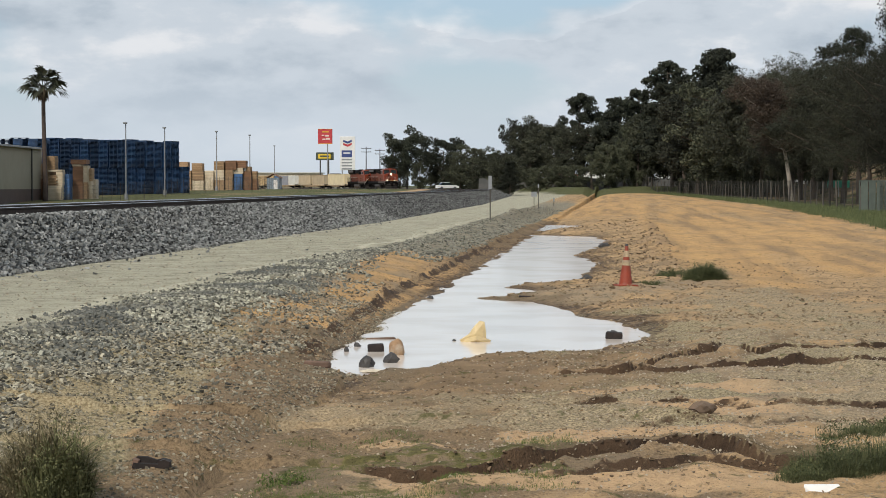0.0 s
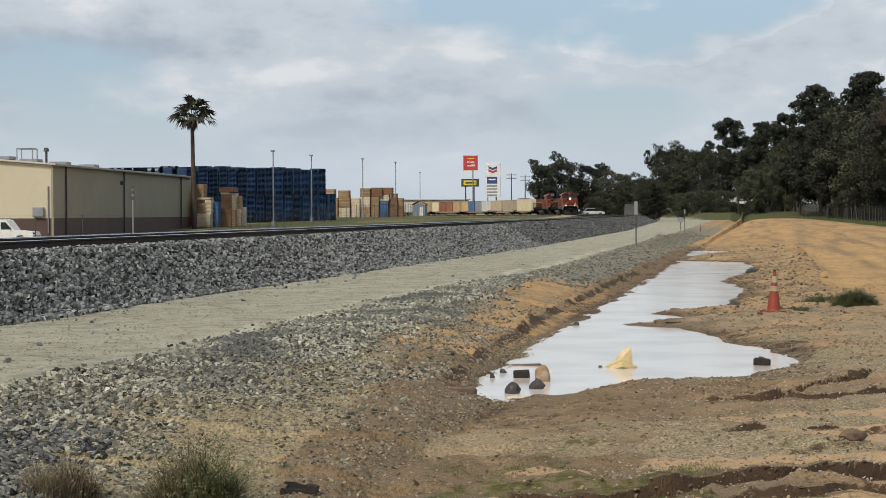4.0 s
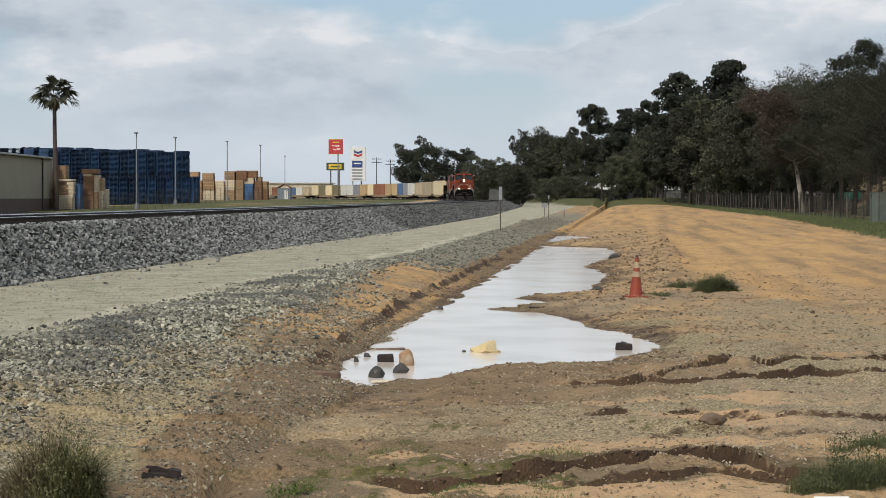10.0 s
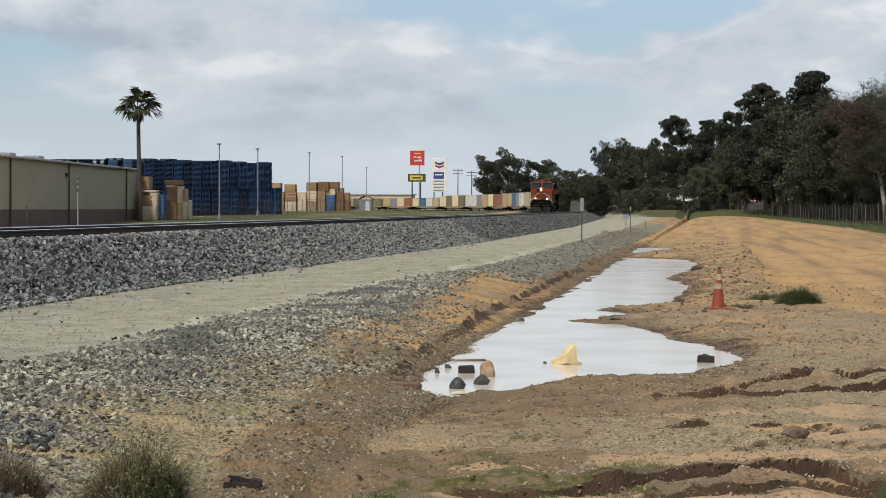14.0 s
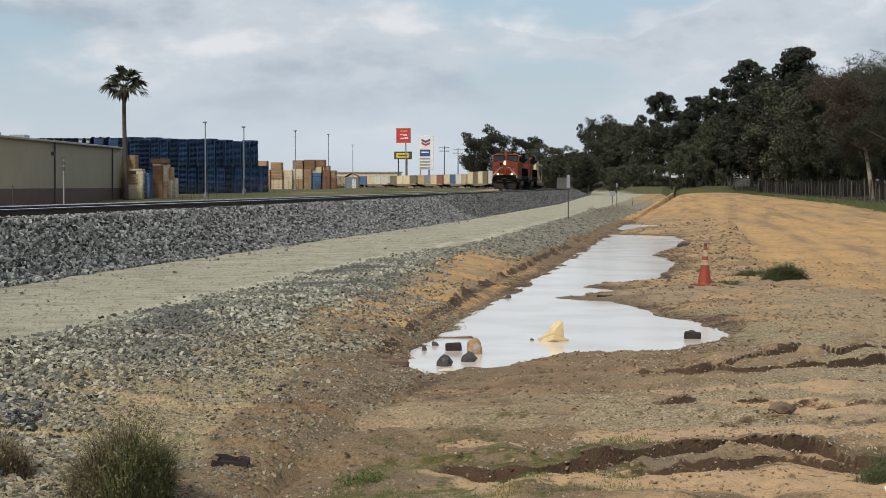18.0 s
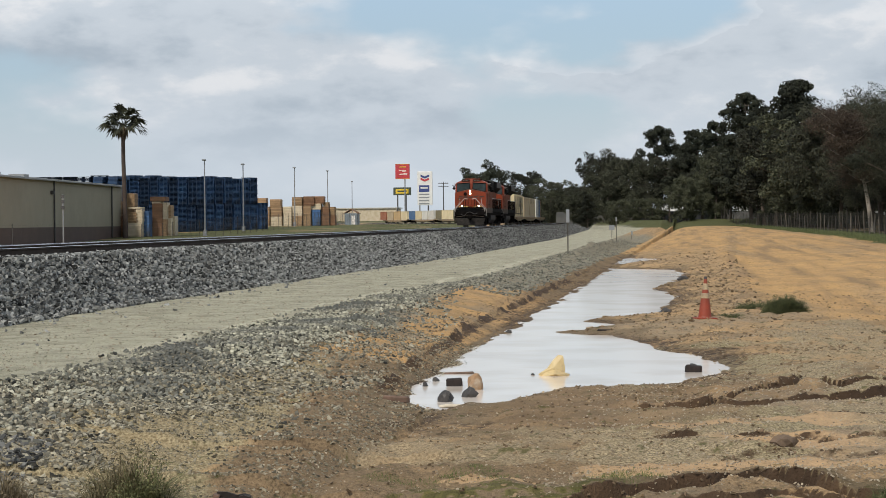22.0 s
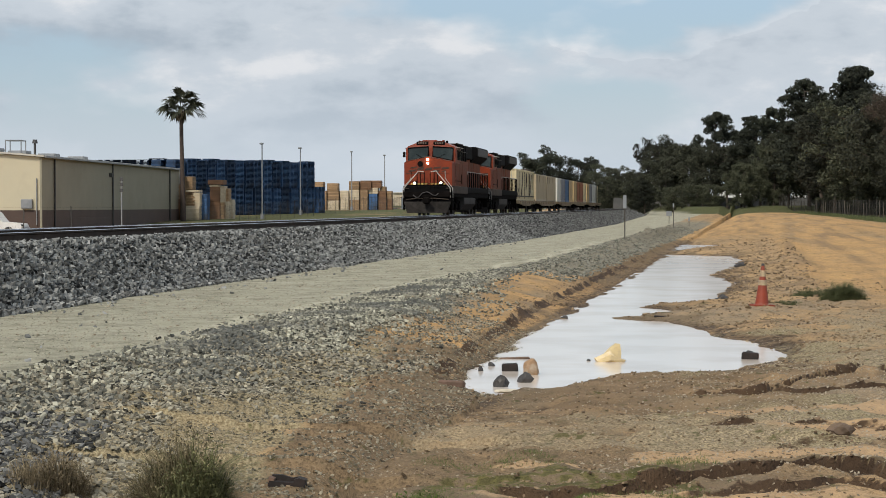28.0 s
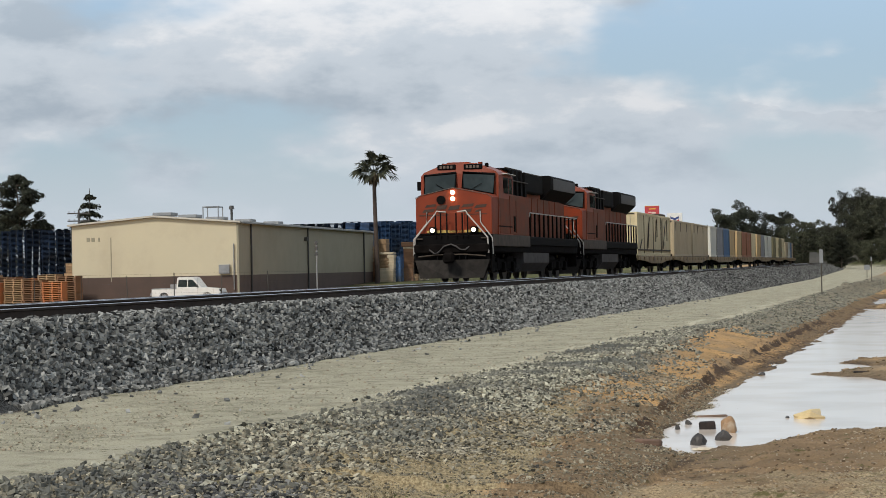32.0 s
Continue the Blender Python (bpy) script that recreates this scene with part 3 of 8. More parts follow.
def soil_material():
    m = bpy.data.materials.new("soil")
    m.use_nodes = True
    n, l = m.node_tree.nodes, m.node_tree.links
    b, geo = n["Principled BSDF"], n.new("ShaderNodeNewGeometry")

    def tex(scale, detail=5.0, rough=0.6):
        t = n.new("ShaderNodeTexNoise")
        t.inputs["Scale"].default_value, t.inputs["Detail"].default_value, t.inputs["Roughness"].default_value = scale, detail, rough
        l.new(geo.outputs["Position"], t.inputs["Vector"])
        return t.outputs[0]

    def long_tex(scale, stretch):
        """Noise drawn out along the line, as wheels leave it."""
        mp, t = n.new("ShaderNodeMapping"), n.new("ShaderNodeTexNoise")
        mp.inputs["Scale"].default_value = (1, stretch, 1)
        l.new(geo.outputs["Position"], mp.inputs[0])
        l.new(mp.outputs[0], t.inputs["Vector"])
        t.inputs["Scale"].default_value, t.inputs["Detail"].default_value = scale, 5.0
        return t.outputs[0]

    def rng(v, a, c, lo=0.0, hi=1.0):
        r = n.new("ShaderNodeMapRange")
        for k, s in enumerate((a, c, lo, hi)):
            r.inputs[k + 1].default_value = s
        l.new(v, r.inputs[0])
        return r.outputs[0]

    def mix(fac, a, c, blend="MIX"):
        x = n.new("ShaderNodeMix")
        x.data_type, x.blend_type = "RGBA", blend
        for s, k in ((fac, 0), (a, 6), (c, 7)):
            if isinstance(s, (int, float)):
                x.inputs[k].default_value = s
            elif isinstance(s, tuple):
                x.inputs[k].default_value = (*s, 1)
            else:
                l.new(s, x.inputs[k])
        return x.outputs[2]

    def op(kind, a, c):
        x = n.new("ShaderNodeMath")
        x.operation = kind
        for k, s in enumerate((a, c)):
            if isinstance(s, (int, float)):
                x.inputs[k].default_value = s
            else:
                l.new(s, x.inputs[k])
        return x.outputs[0]

    zones = []
    for name in ("zone_a", "zone_b", "zone_c", "zone_d"):
        at, sp = n.new("ShaderNodeAttribute"), n.new("ShaderNodeSeparateColor")
        at.attribute_name = name
        l.new(at.outputs["Color"], sp.inputs[0])
        zones += [sp.outputs[0], sp.outputs[1], sp.outputs[2], at.outputs["Alpha"]]
    ballast, road, wet, green, gravel, orange, rim, moss, brown, sandy, shingle, wear, grey, silt, pale_gravel, crust = zones
    big, mid, small, grit = tex(0.35), tex(1.6), tex(9.0), tex(45.0, 3.0)
    patch = tex(0.8, 8.0, 0.65)
    broken = op("SUBTRACT", mid, 0.5)

    def edge(z, width=0.5):
        return rng(op("ADD", z, op("MULTIPLY", broken, width)), 0.25, 0.75)

    sand = mix(rng(mid, 0.35, 0.65), (0.54, 0.358, 0.185), (0.425, 0.28, 0.145))
    sand = mix(rng(small, 0.5, 0.72), sand, (0.20, 0.15, 0.10))
    sand = mix(op("MULTIPLY", rng(grit, 0.48, 0.66), 0.55), sand, (0.17, 0.125, 0.08))
    sand = mix(op("MULTIPLY", rng(grit, 0.44, 0.30), 0.45), sand, (0.52, 0.42, 0.29))
    sand = mix(rng(big, 0.5, 0.7), sand, (0.25, 0.185, 0.12))
    peb = mix(rng(grit, 0.40, 0.62), (0.15, 0.125, 0.095), (0.44, 0.36, 0.25))
    peb = mix(rng(small, 0.45, 0.65), peb, (0.26, 0.22, 0.165))
    ruts = long_tex(1.1, 0.045)
    clay = mix(rng(ruts, 0.35, 0.65), (0.60, 0.372, 0.165), (0.49, 0.305, 0.14))
    clay = mix(op("MULTIPLY", rng(ruts, 0.51, 0.64), 0.8), clay, (0.29, 0.20, 0.12))
    clay = mix(op("MULTIPLY", rng(big, 0.46, 0.62), 0.5), clay, (0.31, 0.22, 0.13))
    clay = mix(op("MULTIPLY", rng(patch, 0.58, 0.66), 0.25), clay, (0.22, 0.145, 0.085))
    clay = mix(op("MULTIPLY", rng(small, 0.55, 0.75), 0.6), clay, (0.31, 0.21, 0.12))
    clay = mix(op("MULTIPLY", rng(grit, 0.48, 0.66), 0.5), clay, (0.22, 0.145, 0.08))
    earth = mix(rng(small, 0.35, 0.65), (0.20, 0.135, 0.08), (0.145, 0.10, 0.062))
    sand = mix(op("MULTIPLY", rng(patch, 0.52, 0.62), 0.5), sand, earth)
    col = mix(op("MULTIPLY", edge(gravel, 0.9), 0.6), sand, peb)
    col = mix(op("MULTIPLY", edge(brown, 1.2), 0.75), col, mix(rng(grit, 0.35, 0.65), (0.225, 0.166, 0.105), (0.11, 0.081, 0.053)))
    col = mix(op("MULTIPLY", edge(shingle, 0.9), 0.85), col, mix(rng(grit, 0.36, 0.64), (0.15, 0.122, 0.07), (0.50, 0.42, 0.26)))
    col = mix(op("MULTIPLY", edge(sandy, 0.8), 0.85), col, mix(rng(small, 0.35, 0.65), (0.55, 0.375, 0.215), (0.46, 0.312, 0.18)))
    speck = mix(rng(grit, 0.36, 0.64), (0.125, 0.096, 0.058), (0.58, 0.46, 0.29))
    col = mix(op("MULTIPLY", edge(silt, 0.5), 0.85), col, mix(rng(long_tex(0.8, 3.0), 0.38, 0.62), (0.285, 0.198, 0.118), (0.19, 0.132, 0.08)))
    col = mix(op("MULTIPLY", edge(pale_gravel, 0.9), 0.8), col, mix(rng(small, 0.42, 0.66), speck, (0.285, 0.23, 0.15)))
    col = mix(op("MULTIPLY", edge(crust, 0.9), 0.8), col, mix(rng(small, 0.35, 0.65), (0.19, 0.145, 0.085), (0.085, 0.062, 0.036)))
    col = mix(edge(orange, 0.9), col, clay)
    ash = mix(rng(grit, 0.38, 0.62), (0.09, 0.09, 0.075), (0.35, 0.34, 0.275))
    col = mix(op("MULTIPLY", edge(grey, 0.8), 0.85), col, mix(rng(small, 0.4, 0.62), ash, (0.24, 0.225, 0.17)))
    pale = mix(rng(mid, 0.35, 0.65), (0.455, 0.43, 0.325), (0.375, 0.358, 0.27))
    pale = mix(op("MULTIPLY", rng(ruts, 0.5, 0.68), 0.6), pale, (0.34, 0.32, 0.245))
    pale = mix(op("MULTIPLY", rng(patch, 0.52, 0.66), 0.6), pale, (0.32, 0.30, 0.225))
    pale = mix(op("MULTIPLY", rng(tex(3.2, 6.0, 0.65), 0.50, 0.64), 0.7), pale, (0.27, 0.255, 0.19))
    pale = mix(op("MULTIPLY", rng(tex(1.1, 5.0), 0.47, 0.36), 0.5), pale, (0.52, 0.495, 0.385))
    pale = mix(op("MULTIPLY", rng(grit, 0.52, 0.72), 0.7), pale, (0.17, 0.16, 0.13))
    pale = mix(op("MULTIPLY", wear, 0.8), pale, (0.58, 0.545, 0.42))
    col = mix(edge(road, 0.4), col, pale)
    # bed under the ballast, near black: shade between its stones painted in
    stone = mix(rng(grit, 0.38, 0.62), (0.01, 0.011, 0.012), (0.10, 0.104, 0.105))
    col = mix(edge(rim, 0.7), col, mix(rng(small, 0.4, 0.6), (0.11, 0.107, 0.09), (0.31, 0.29, 0.225)))
    col = mix(edge(ballast, 0.2), col, stone)
    grass = mix(rng(small, 0.35, 0.65), (0.068, 0.08, 0.03), (0.125, 0.122, 0.06))
    col = mix(edge(green, 0.4), col, grass)
    col = mix(op("MULTIPLY", rng(op("ADD", moss, op("ADD", op("MULTIPLY", broken, 2.0), op("MULTIPLY", op("SUBTRACT", small, 0.5), 5.5))), 0.55, 1.05), 0.75), col, mix(rng(small, 0.4, 0.6), (0.17, 0.165, 0.04), (0.085, 0.085, 0.026)))
    # damp ground; also carries the shade painted into rills and the undercut
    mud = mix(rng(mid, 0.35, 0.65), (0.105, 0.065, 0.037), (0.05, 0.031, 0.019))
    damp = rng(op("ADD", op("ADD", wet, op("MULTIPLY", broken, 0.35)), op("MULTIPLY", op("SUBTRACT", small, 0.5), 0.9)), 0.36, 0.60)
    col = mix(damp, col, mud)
    l.new(col, b.inputs["Base Color"])
    l.new(rng(damp, 0, 1, 0.95, 0.72), b.inputs["Roughness"])
    b.inputs["Specular IOR Level"].default_value = 0.15
    h = op("ADD", op("MULTIPLY", small, 0.6), op("MULTIPLY", grit, 0.5))
    bp = n.new("ShaderNodeBump")
    bp.inputs["Strength"].default_value, bp.inputs["Distance"].default_value = 1.0, 0.06
    l.new(h, bp.inputs["Height"])
    l.new(bp.outputs[0], b.inputs["Normal"])
    return m


M_SOIL = soil_material()
ground = tagged(new("ground", ground_mesh()), "sandy clay ground with gravel, mud and a railway bank", "ground", kind="structure")


# ---- water ----
def water_material():
    m = bpy.data.materials.new("muddy_water")
    m.use_nodes = True
    n, l = m.node_tree.nodes, m.node_tree.links
    b = n["Principled BSDF"]
    b.inputs["Roughness"].default_value, b.inputs["IOR"].default_value = 0.13, 1.33
    b.inputs["Specular IOR Level"].default_value = 0.6
    geo, t, mp, bp = n.new("ShaderNodeNewGeometry"), n.new("ShaderNodeTexNoise"), n.new("ShaderNodeMapping"), n.new("ShaderNodeBump")
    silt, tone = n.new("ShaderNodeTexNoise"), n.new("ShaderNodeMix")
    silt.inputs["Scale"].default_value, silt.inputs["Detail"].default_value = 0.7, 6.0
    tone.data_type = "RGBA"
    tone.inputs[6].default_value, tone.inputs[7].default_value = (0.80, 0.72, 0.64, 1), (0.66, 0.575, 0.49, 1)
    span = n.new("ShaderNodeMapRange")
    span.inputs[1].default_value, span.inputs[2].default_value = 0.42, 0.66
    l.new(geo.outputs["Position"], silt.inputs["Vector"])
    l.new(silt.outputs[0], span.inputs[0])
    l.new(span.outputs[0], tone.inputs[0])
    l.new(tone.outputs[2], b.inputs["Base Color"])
    mp.inputs["Scale"].default_value = (2.0, 0.7, 1)
    t.inputs["Scale"].default_value, t.inputs["Detail"].default_value = 4.0, 3.0
    l.new(geo.outputs["Position"], mp.inputs[0])
    l.new(mp.outputs[0], t.inputs["Vector"])
    l.new(t.outputs[0], bp.inputs["Height"])
    bp.inputs["Strength"].default_value, bp.inputs["Distance"].default_value = 0.15, 0.002
    l.new(bp.outputs[0], b.inputs["Normal"])
    return m


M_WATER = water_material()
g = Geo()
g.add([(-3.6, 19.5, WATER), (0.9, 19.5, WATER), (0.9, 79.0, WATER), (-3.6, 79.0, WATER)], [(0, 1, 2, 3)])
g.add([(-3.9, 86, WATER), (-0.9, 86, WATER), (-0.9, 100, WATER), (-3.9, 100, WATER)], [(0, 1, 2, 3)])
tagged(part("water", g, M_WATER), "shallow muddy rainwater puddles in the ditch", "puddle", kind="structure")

# ---- tracks ----
M_RAIL = material("rail_steel", (0.032, 0.024, 0.02), (0.05, 0.036, 0.028), 6, 0.75, 0.0, 0.002, 60, spec=0.2)
M_HEAD = material("rail_head", (0.62, 0.61, 0.60), (0.48, 0.47, 0.46), 3, 0.24, 1.0)
M_TIE = material("tie_timber", (0.035, 0.029, 0.025), (0.06, 0.05, 0.042), 9, 0.95, 0, 0.006, 30, vary=0.3, spec=0.1)


def line_at(y, off):
    """A point of a track's centre line, and the way it runs there, off metres to the side of the nearer track."""
    x0, x1 = float(line_x(y)), float(line_x(y + 0.5))
    w = Vector((x1 - x0, 0.5, 0)).normalized()
    return Vector((x0, y, 0)) + Vector((w.y, -w.x, 0)) * off, w


def sweep(profile, off, y0, y1):
    """A profile (side, height) swept along the line."""
    ys = [y0]
    while ys[-1] < y1:
        ys.append(ys[-1] + (12 if ys[-1] < 270 else 6))
    v, f, k = [], [], len(profile)
    for y in ys:
        p, w = line_at(y, off)
        s = Vector((w.y, -w.x, 0))
        v += [p + s * a + Vector((0, 0, b)) for a, b in profile]
    for i in range(len(ys) - 1):
        f += [(i * k + j, i * k + (j + 1) % k, (i + 1) * k + (j + 1) % k, (i + 1) * k + j) for j in range(k)]
    return Geo().add(v, f)


RAIL_SECTION = [(-0.075, -0.17), (0.075, -0.17), (0.07, -0.155), (0.012, -0.135), (0.012, -0.045), (0.036, -0.035), (0.036, -0.006), (-0.036, -0.006), (-0.036, -0.035), (-0.012, -0.045), (-0.012, -0.135), (-0.07, -0.155)]
for off, label in ((0.0, "nearer railway track with worn steel rails on timber ties"), (-TRACK_GAP, "farther railway track that carries the train")):
    top = RAIL if off == 0 else RAIL - FAR_DROP
    tr = thing("railway_track", label, "track", group="the two tracks", kind="structure")
    for side in (-0.7525, 0.7525):
        r = part("rail", sweep([(a, b + top) for a, b in RAIL_SECTION], off + side, 14, 760), M_RAIL, tr)
        part("rail_head", sweep([(a, b + top) for a, b in ((-0.034, -0.006), (0.034, -0.006), (0.030, 0), (-0.030, 0))], off + side, 14, 760), M_HEAD, r, "polished running surface")
    tie = Geo().box((0, 0, 0), (2.6, 0.23, 0.17), 0.012).mesh("tie", M_TIE)
    for i in range(150):
        p, w = line_at(24 + i * 0.55, off)
        part("tie", tie, None, tr, at=Matrix.Translation((p.x, p.y, top - 0.165 - 0.085)) @ Matrix.Rotation(math.atan2(-w.x, w.y) + random.uniform(-0.01, 0.01), 4, "Z"))
    far = Geo()
    for i in range(330):
        p, w = line_at(106.6 + i * 1.1, off)
        far.box((p.x, p.y, top - 0.25), (2.6, 0.5, 0.17), 0, Matrix.Rotation(math.atan2(-w.x, w.y), 3, "Z"))
    tagged(part("far_ties", far, M_TIE, tr), kind="stuff")


# ---- loose stones ----
def stones(name, xy, size, mat, label, flat=0.7, sink=0.3, seed=1, z=None):
    """Angular stones at the places xy (n, 2), each a lump of eight corners."""
    rng = np.random.RandomState(seed)
    k = len(xy)
    base = np.array([(x, y, zz) for x in (-1, 1) for y in (-1, 1) for zz in (-1, 1)], float)
    quads = np.array([(0, 1, 3, 2), (4, 6, 7, 5), (0, 4, 5, 1), (2, 3, 7, 6), (1, 5, 7, 3)])
    v = base[None] * rng.uniform(0.45, 1.0, (k, 8, 3))
    skew = 2.4 if name in ("clods", "gravel", "crumbs") else 1.3       # many small ones, few large
    s = (size[0] + (size[1] - size[0]) * rng.uniform(0, 1, k) ** skew) * 0.5
    v = v * s[:, None, None] * np.array([1.3, 0.85, flat])
    a = rng.uniform(0, 6.283, k)
    c, sn = np.cos(a)[:, None], np.sin(a)[:, None]
    tilt = rng.uniform(-0.7, 0.7, (k, 1))
    x, y, zz = v[..., 0], v[..., 1], v[..., 2]
    zz = zz + x * tilt
    x, y = x * c - y * sn, x * sn + y * c
    h = land(xy[:, 0], xy[:, 1]) if z is None else z
    v = np.stack([x + xy[:, :1], y + xy[:, 1:2], zz + (h + s * flat * (1 - 2 * sink))[:, None]], -1).reshape(-1, 3)
    f = (quads[None] + 8 * np.arange(k)[:, None, None]).reshape(-1, 4)
    return tagged(new(name, numpy_mesh(name, v, f, mat)), label, "stones", kind="stuff")


M_BALLAST = island_material("ballast_stone", (0.010, 0.0105, 0.011), (0.36, 0.365, 0.35), 0.85)
M_RIM = island_material("dark_gravel", (0.018, 0.019, 0.017), (0.56, 0.54, 0.425), 0.85, clump=(0.55, (0.12, 0.122, 0.11)))
M_PEB = island_material("pebble", (0.19, 0.15, 0.105), (0.46, 0.39, 0.29), 0.85)


# ---- the train: two locomotives and flatcars with containers ----
M_ORANGE = material("orange_paint", (0.225, 0.034, 0.009), (0.175, 0.030, 0.010), 1.3, 0.45, 0, 0.001, 30, stain=(0.10, 0.035, 0.02), stain_scale=1.1, stain_at=(0.55, 0.85), spec=0.3)
# darker copy of the orange: dust, plus the sides' shade put into the colour
M_DUSTY_SHADED = material("dusty_shaded_orange", (0.195, 0.046, 0.019), (0.15, 0.042, 0.021), 1.1, 0.62, 0, 0.001, 30, stain=(0.085, 0.05, 0.034), stain_scale=1.3, stain_at=(0.45, 0.8), spec=0.15)
M_BLACK = material("black_paint", (0.003, 0.003, 0.0033), (0.0065, 0.006, 0.006), 2.0, 0.75, 0, 0.002, 25, spec=0.06)
M_UNDER = material("grimy_underframe", (0.0035, 0.003, 0.0028), (0.009, 0.0075, 0.007), 3.0, 0.9, 0.0, 0.004, 20, spec=0.05)
M_SILL = material("grey_sill", (0.085, 0.066, 0.052), (0.045, 0.037, 0.031), 2.5, 0.6, stain=(0.07, 0.06, 0.05), stain_scale=1.4, spec=0.15)
M_TANK = material("pale_tank", (0.075, 0.07, 0.07), (0.05, 0.048, 0.048), 2.0, 0.55, stain=(0.03, 0.027, 0.025), stain_scale=1.7, spec=0.2)
M_PALE = material("pale_rail_paint", (0.46, 0.44, 0.41), (0.36, 0.34, 0.31), 4.0, 0.5)
M_PLOW = material("plow_steel", (0.02, 0.0185, 0.017), (0.036, 0.032, 0.029), 3.0, 0.85, 0.0, 0.003, 15, spec=0.08)
M_WHEEL = material("wheel_steel", (0.16, 0.14, 0.125), (0.08, 0.07, 0.06), 5.0, 0.45, 0.8)
M_TRIM = material("yellow_trim", (0.60, 0.42, 0.10), (0.5, 0.36, 0.1), 3.0, 0.5)
M_GRILLE = material("grey_grille", (0.075, 0.075, 0.077), (0.045, 0.045, 0.046), 4.0, 0.5, 0.4, fine=20.0)
M_DIM = material("dull_number_paint", (0.13, 0.09, 0.068), (0.10, 0.07, 0.055), 3.0, 0.6)
M_LAMP = glow("lit_headlight", (1.0, 0.84, 0.58), 10.0)
M_GLASS = material("cab_glass", (0.012, 0.02, 0.02), (0.03, 0.04, 0.04), 1.2, 0.10, 0, spec=0.35)


def make_loco(lit, label):
    """A road locomotive with its nose at the origin, pointing to -y; z is 0 on the rails."""
    lo = thing("locomotive", label, "locomotive", group="the train")
    part("frame", Geo().box((0, 11.1, 1.28), (2.9, 21.4, 0.34), 0.04).box((0, 11.1, 1.05), (1.6, 20, 0.4), 0.05), M_UNDER, lo, "black underframe")
    for sx in (-1, 1):
        part("sill", Geo().box((sx * 1.47, 4.9, 1.58), (0.10, 7.8, 0.46), 0.02), M_SILL, lo, "weathered grey side sill")
        part("rear_sill", Geo().box((sx * 1.47, 15.2, 1.60), (0.10, 12.8, 0.34), 0.02), M_BLACK, lo)
        # thin skin that darkens the lower cab side, dust and shade in one colour
        part("dust_panel", Geo().box((sx * 1.535, 3.6, 2.52), (0.012, 2.7, 1.36)), M_DUSTY_SHADED, lo, "lower cab side darkened with dust and painted shade")
    part("walkway", Geo().box((0, 11.2, 1.76), (3.0, 20.8, 0.06), 0.01), M_BLACK, lo)
    # nose: a wide face with a shallow peak, sloping back to the windscreen
    nose = Geo()
    face = [(-1.47, 1.82), (1.47, 1.82), (1.47, 3.20), (1.32, 3.30), (0.0, 3.58), (-1.32, 3.30), (-1.47, 3.20)]
    back = [(-1.52, 1.82), (1.52, 1.82), (1.52, 3.25), (1.40, 3.36), (0.0, 3.64), (-1.40, 3.36), (-1.52, 3.25)]
    nose.add([(x, 0.95, z) for x, z in face] + [(x, 2.35, z) for x, z in back], [tuple(range(7)), tuple(range(13, 6, -1))] + [(i, 7 + i, 7 + (i + 1) % 7, (i + 1) % 7) for i in range(7)])
    no = part("nose", nose, M_ORANGE, lo, "orange wide nose")
    part("nose_stripe", Geo().tube([(-1.49, 0.93, 3.22), (-1.3, 0.93, 3.32), (0, 0.93, 3.60), (1.3, 0.93, 3.32), (1.49, 0.93, 3.22)], 0.012, 5), M_DIM, no)
    mark = Geo()
    for x0, x1, z0, z1 in ((-1.22, -0.78, 2.46, 2.58), (-1.12, -0.72, 2.66, 2.76), (-0.70, -0.30, 2.56, 2.72), (-0.62, -0.34, 2.42, 2.50), (-0.22, 0.20, 2.54, 2.70), (0.26, 0.66, 2.44, 2.56), (0.30, 0.74, 2.64, 2.75), (0.80, 1.24, 2.60, 2.72), (0.80, 1.05, 2.44, 2.53)):
        z0, z1 = z0 + 0.2, z1 + 0.2
        mark.add([(x0, 0.936, z0), (x1, 0.936, z0 + 0.03), (x1 + 0.06, 0.936, z1 + 0.03), (x0 + 0.08, 0.936, z1)], [(0, 1, 2, 3)])
    mark.add([(-1.35, 0.937, 2.54), (1.30, 0.937, 2.56), (1.30, 0.937, 2.59), (-1.35, 0.937, 2.58)], [(0, 1, 2, 3)])
    part("emblem", mark, material("dark_emblem_paint", (0.055, 0.022, 0.010), (0.035, 0.016, 0.009), 3.0, 0.6), no, "dark emblem drawn as bars")
    part("nose_vent", Geo().disc((-0.48, 0.90, 3.14), 0.17, 14, "y", 0.06), M_BLACK, no, "dark round horn opening")
    part("nose_door", Geo().box((0.12, 0.93, 2.25), (0.62, 0.04, 0.8), 0.02), M_ORANGE, no)
    part("nose_band", Geo().box((0, 0.925, 1.93), (2.1, 0.03, 0.10), 0.01), M_TRIM, no, "yellow and dark lower band")
    part("nose_foot", Geo().box((0, 0.93, 1.84), (2.7, 0.03, 0.08), 0.01), M_BLACK, no)
    # cab
    cab_out = [(-1.53, 1.80), (1.53, 1.80), (1.53, 4.10), (1.42, 4.24), (0.62, 4.58), (-0.62, 4.58), (-1.42, 4.24), (-1.53, 4.10)]
    cab = Geo()
    cab.add([(x, 1.95 + 0.30 * max(0, (z - 3.2)) / 1.4, z) for x, z in cab_out] + [(x, 5.0, z) for x, z in cab_out], [tuple(range(8)), tuple(range(15, 7, -1))] + [(i, 8 + i, 8 + (i + 1) % 8, (i + 1) % 8) for i in range(8)])
    ca = part("cab", cab, M_ORANGE, lo, "orange cab with chamfered roof")
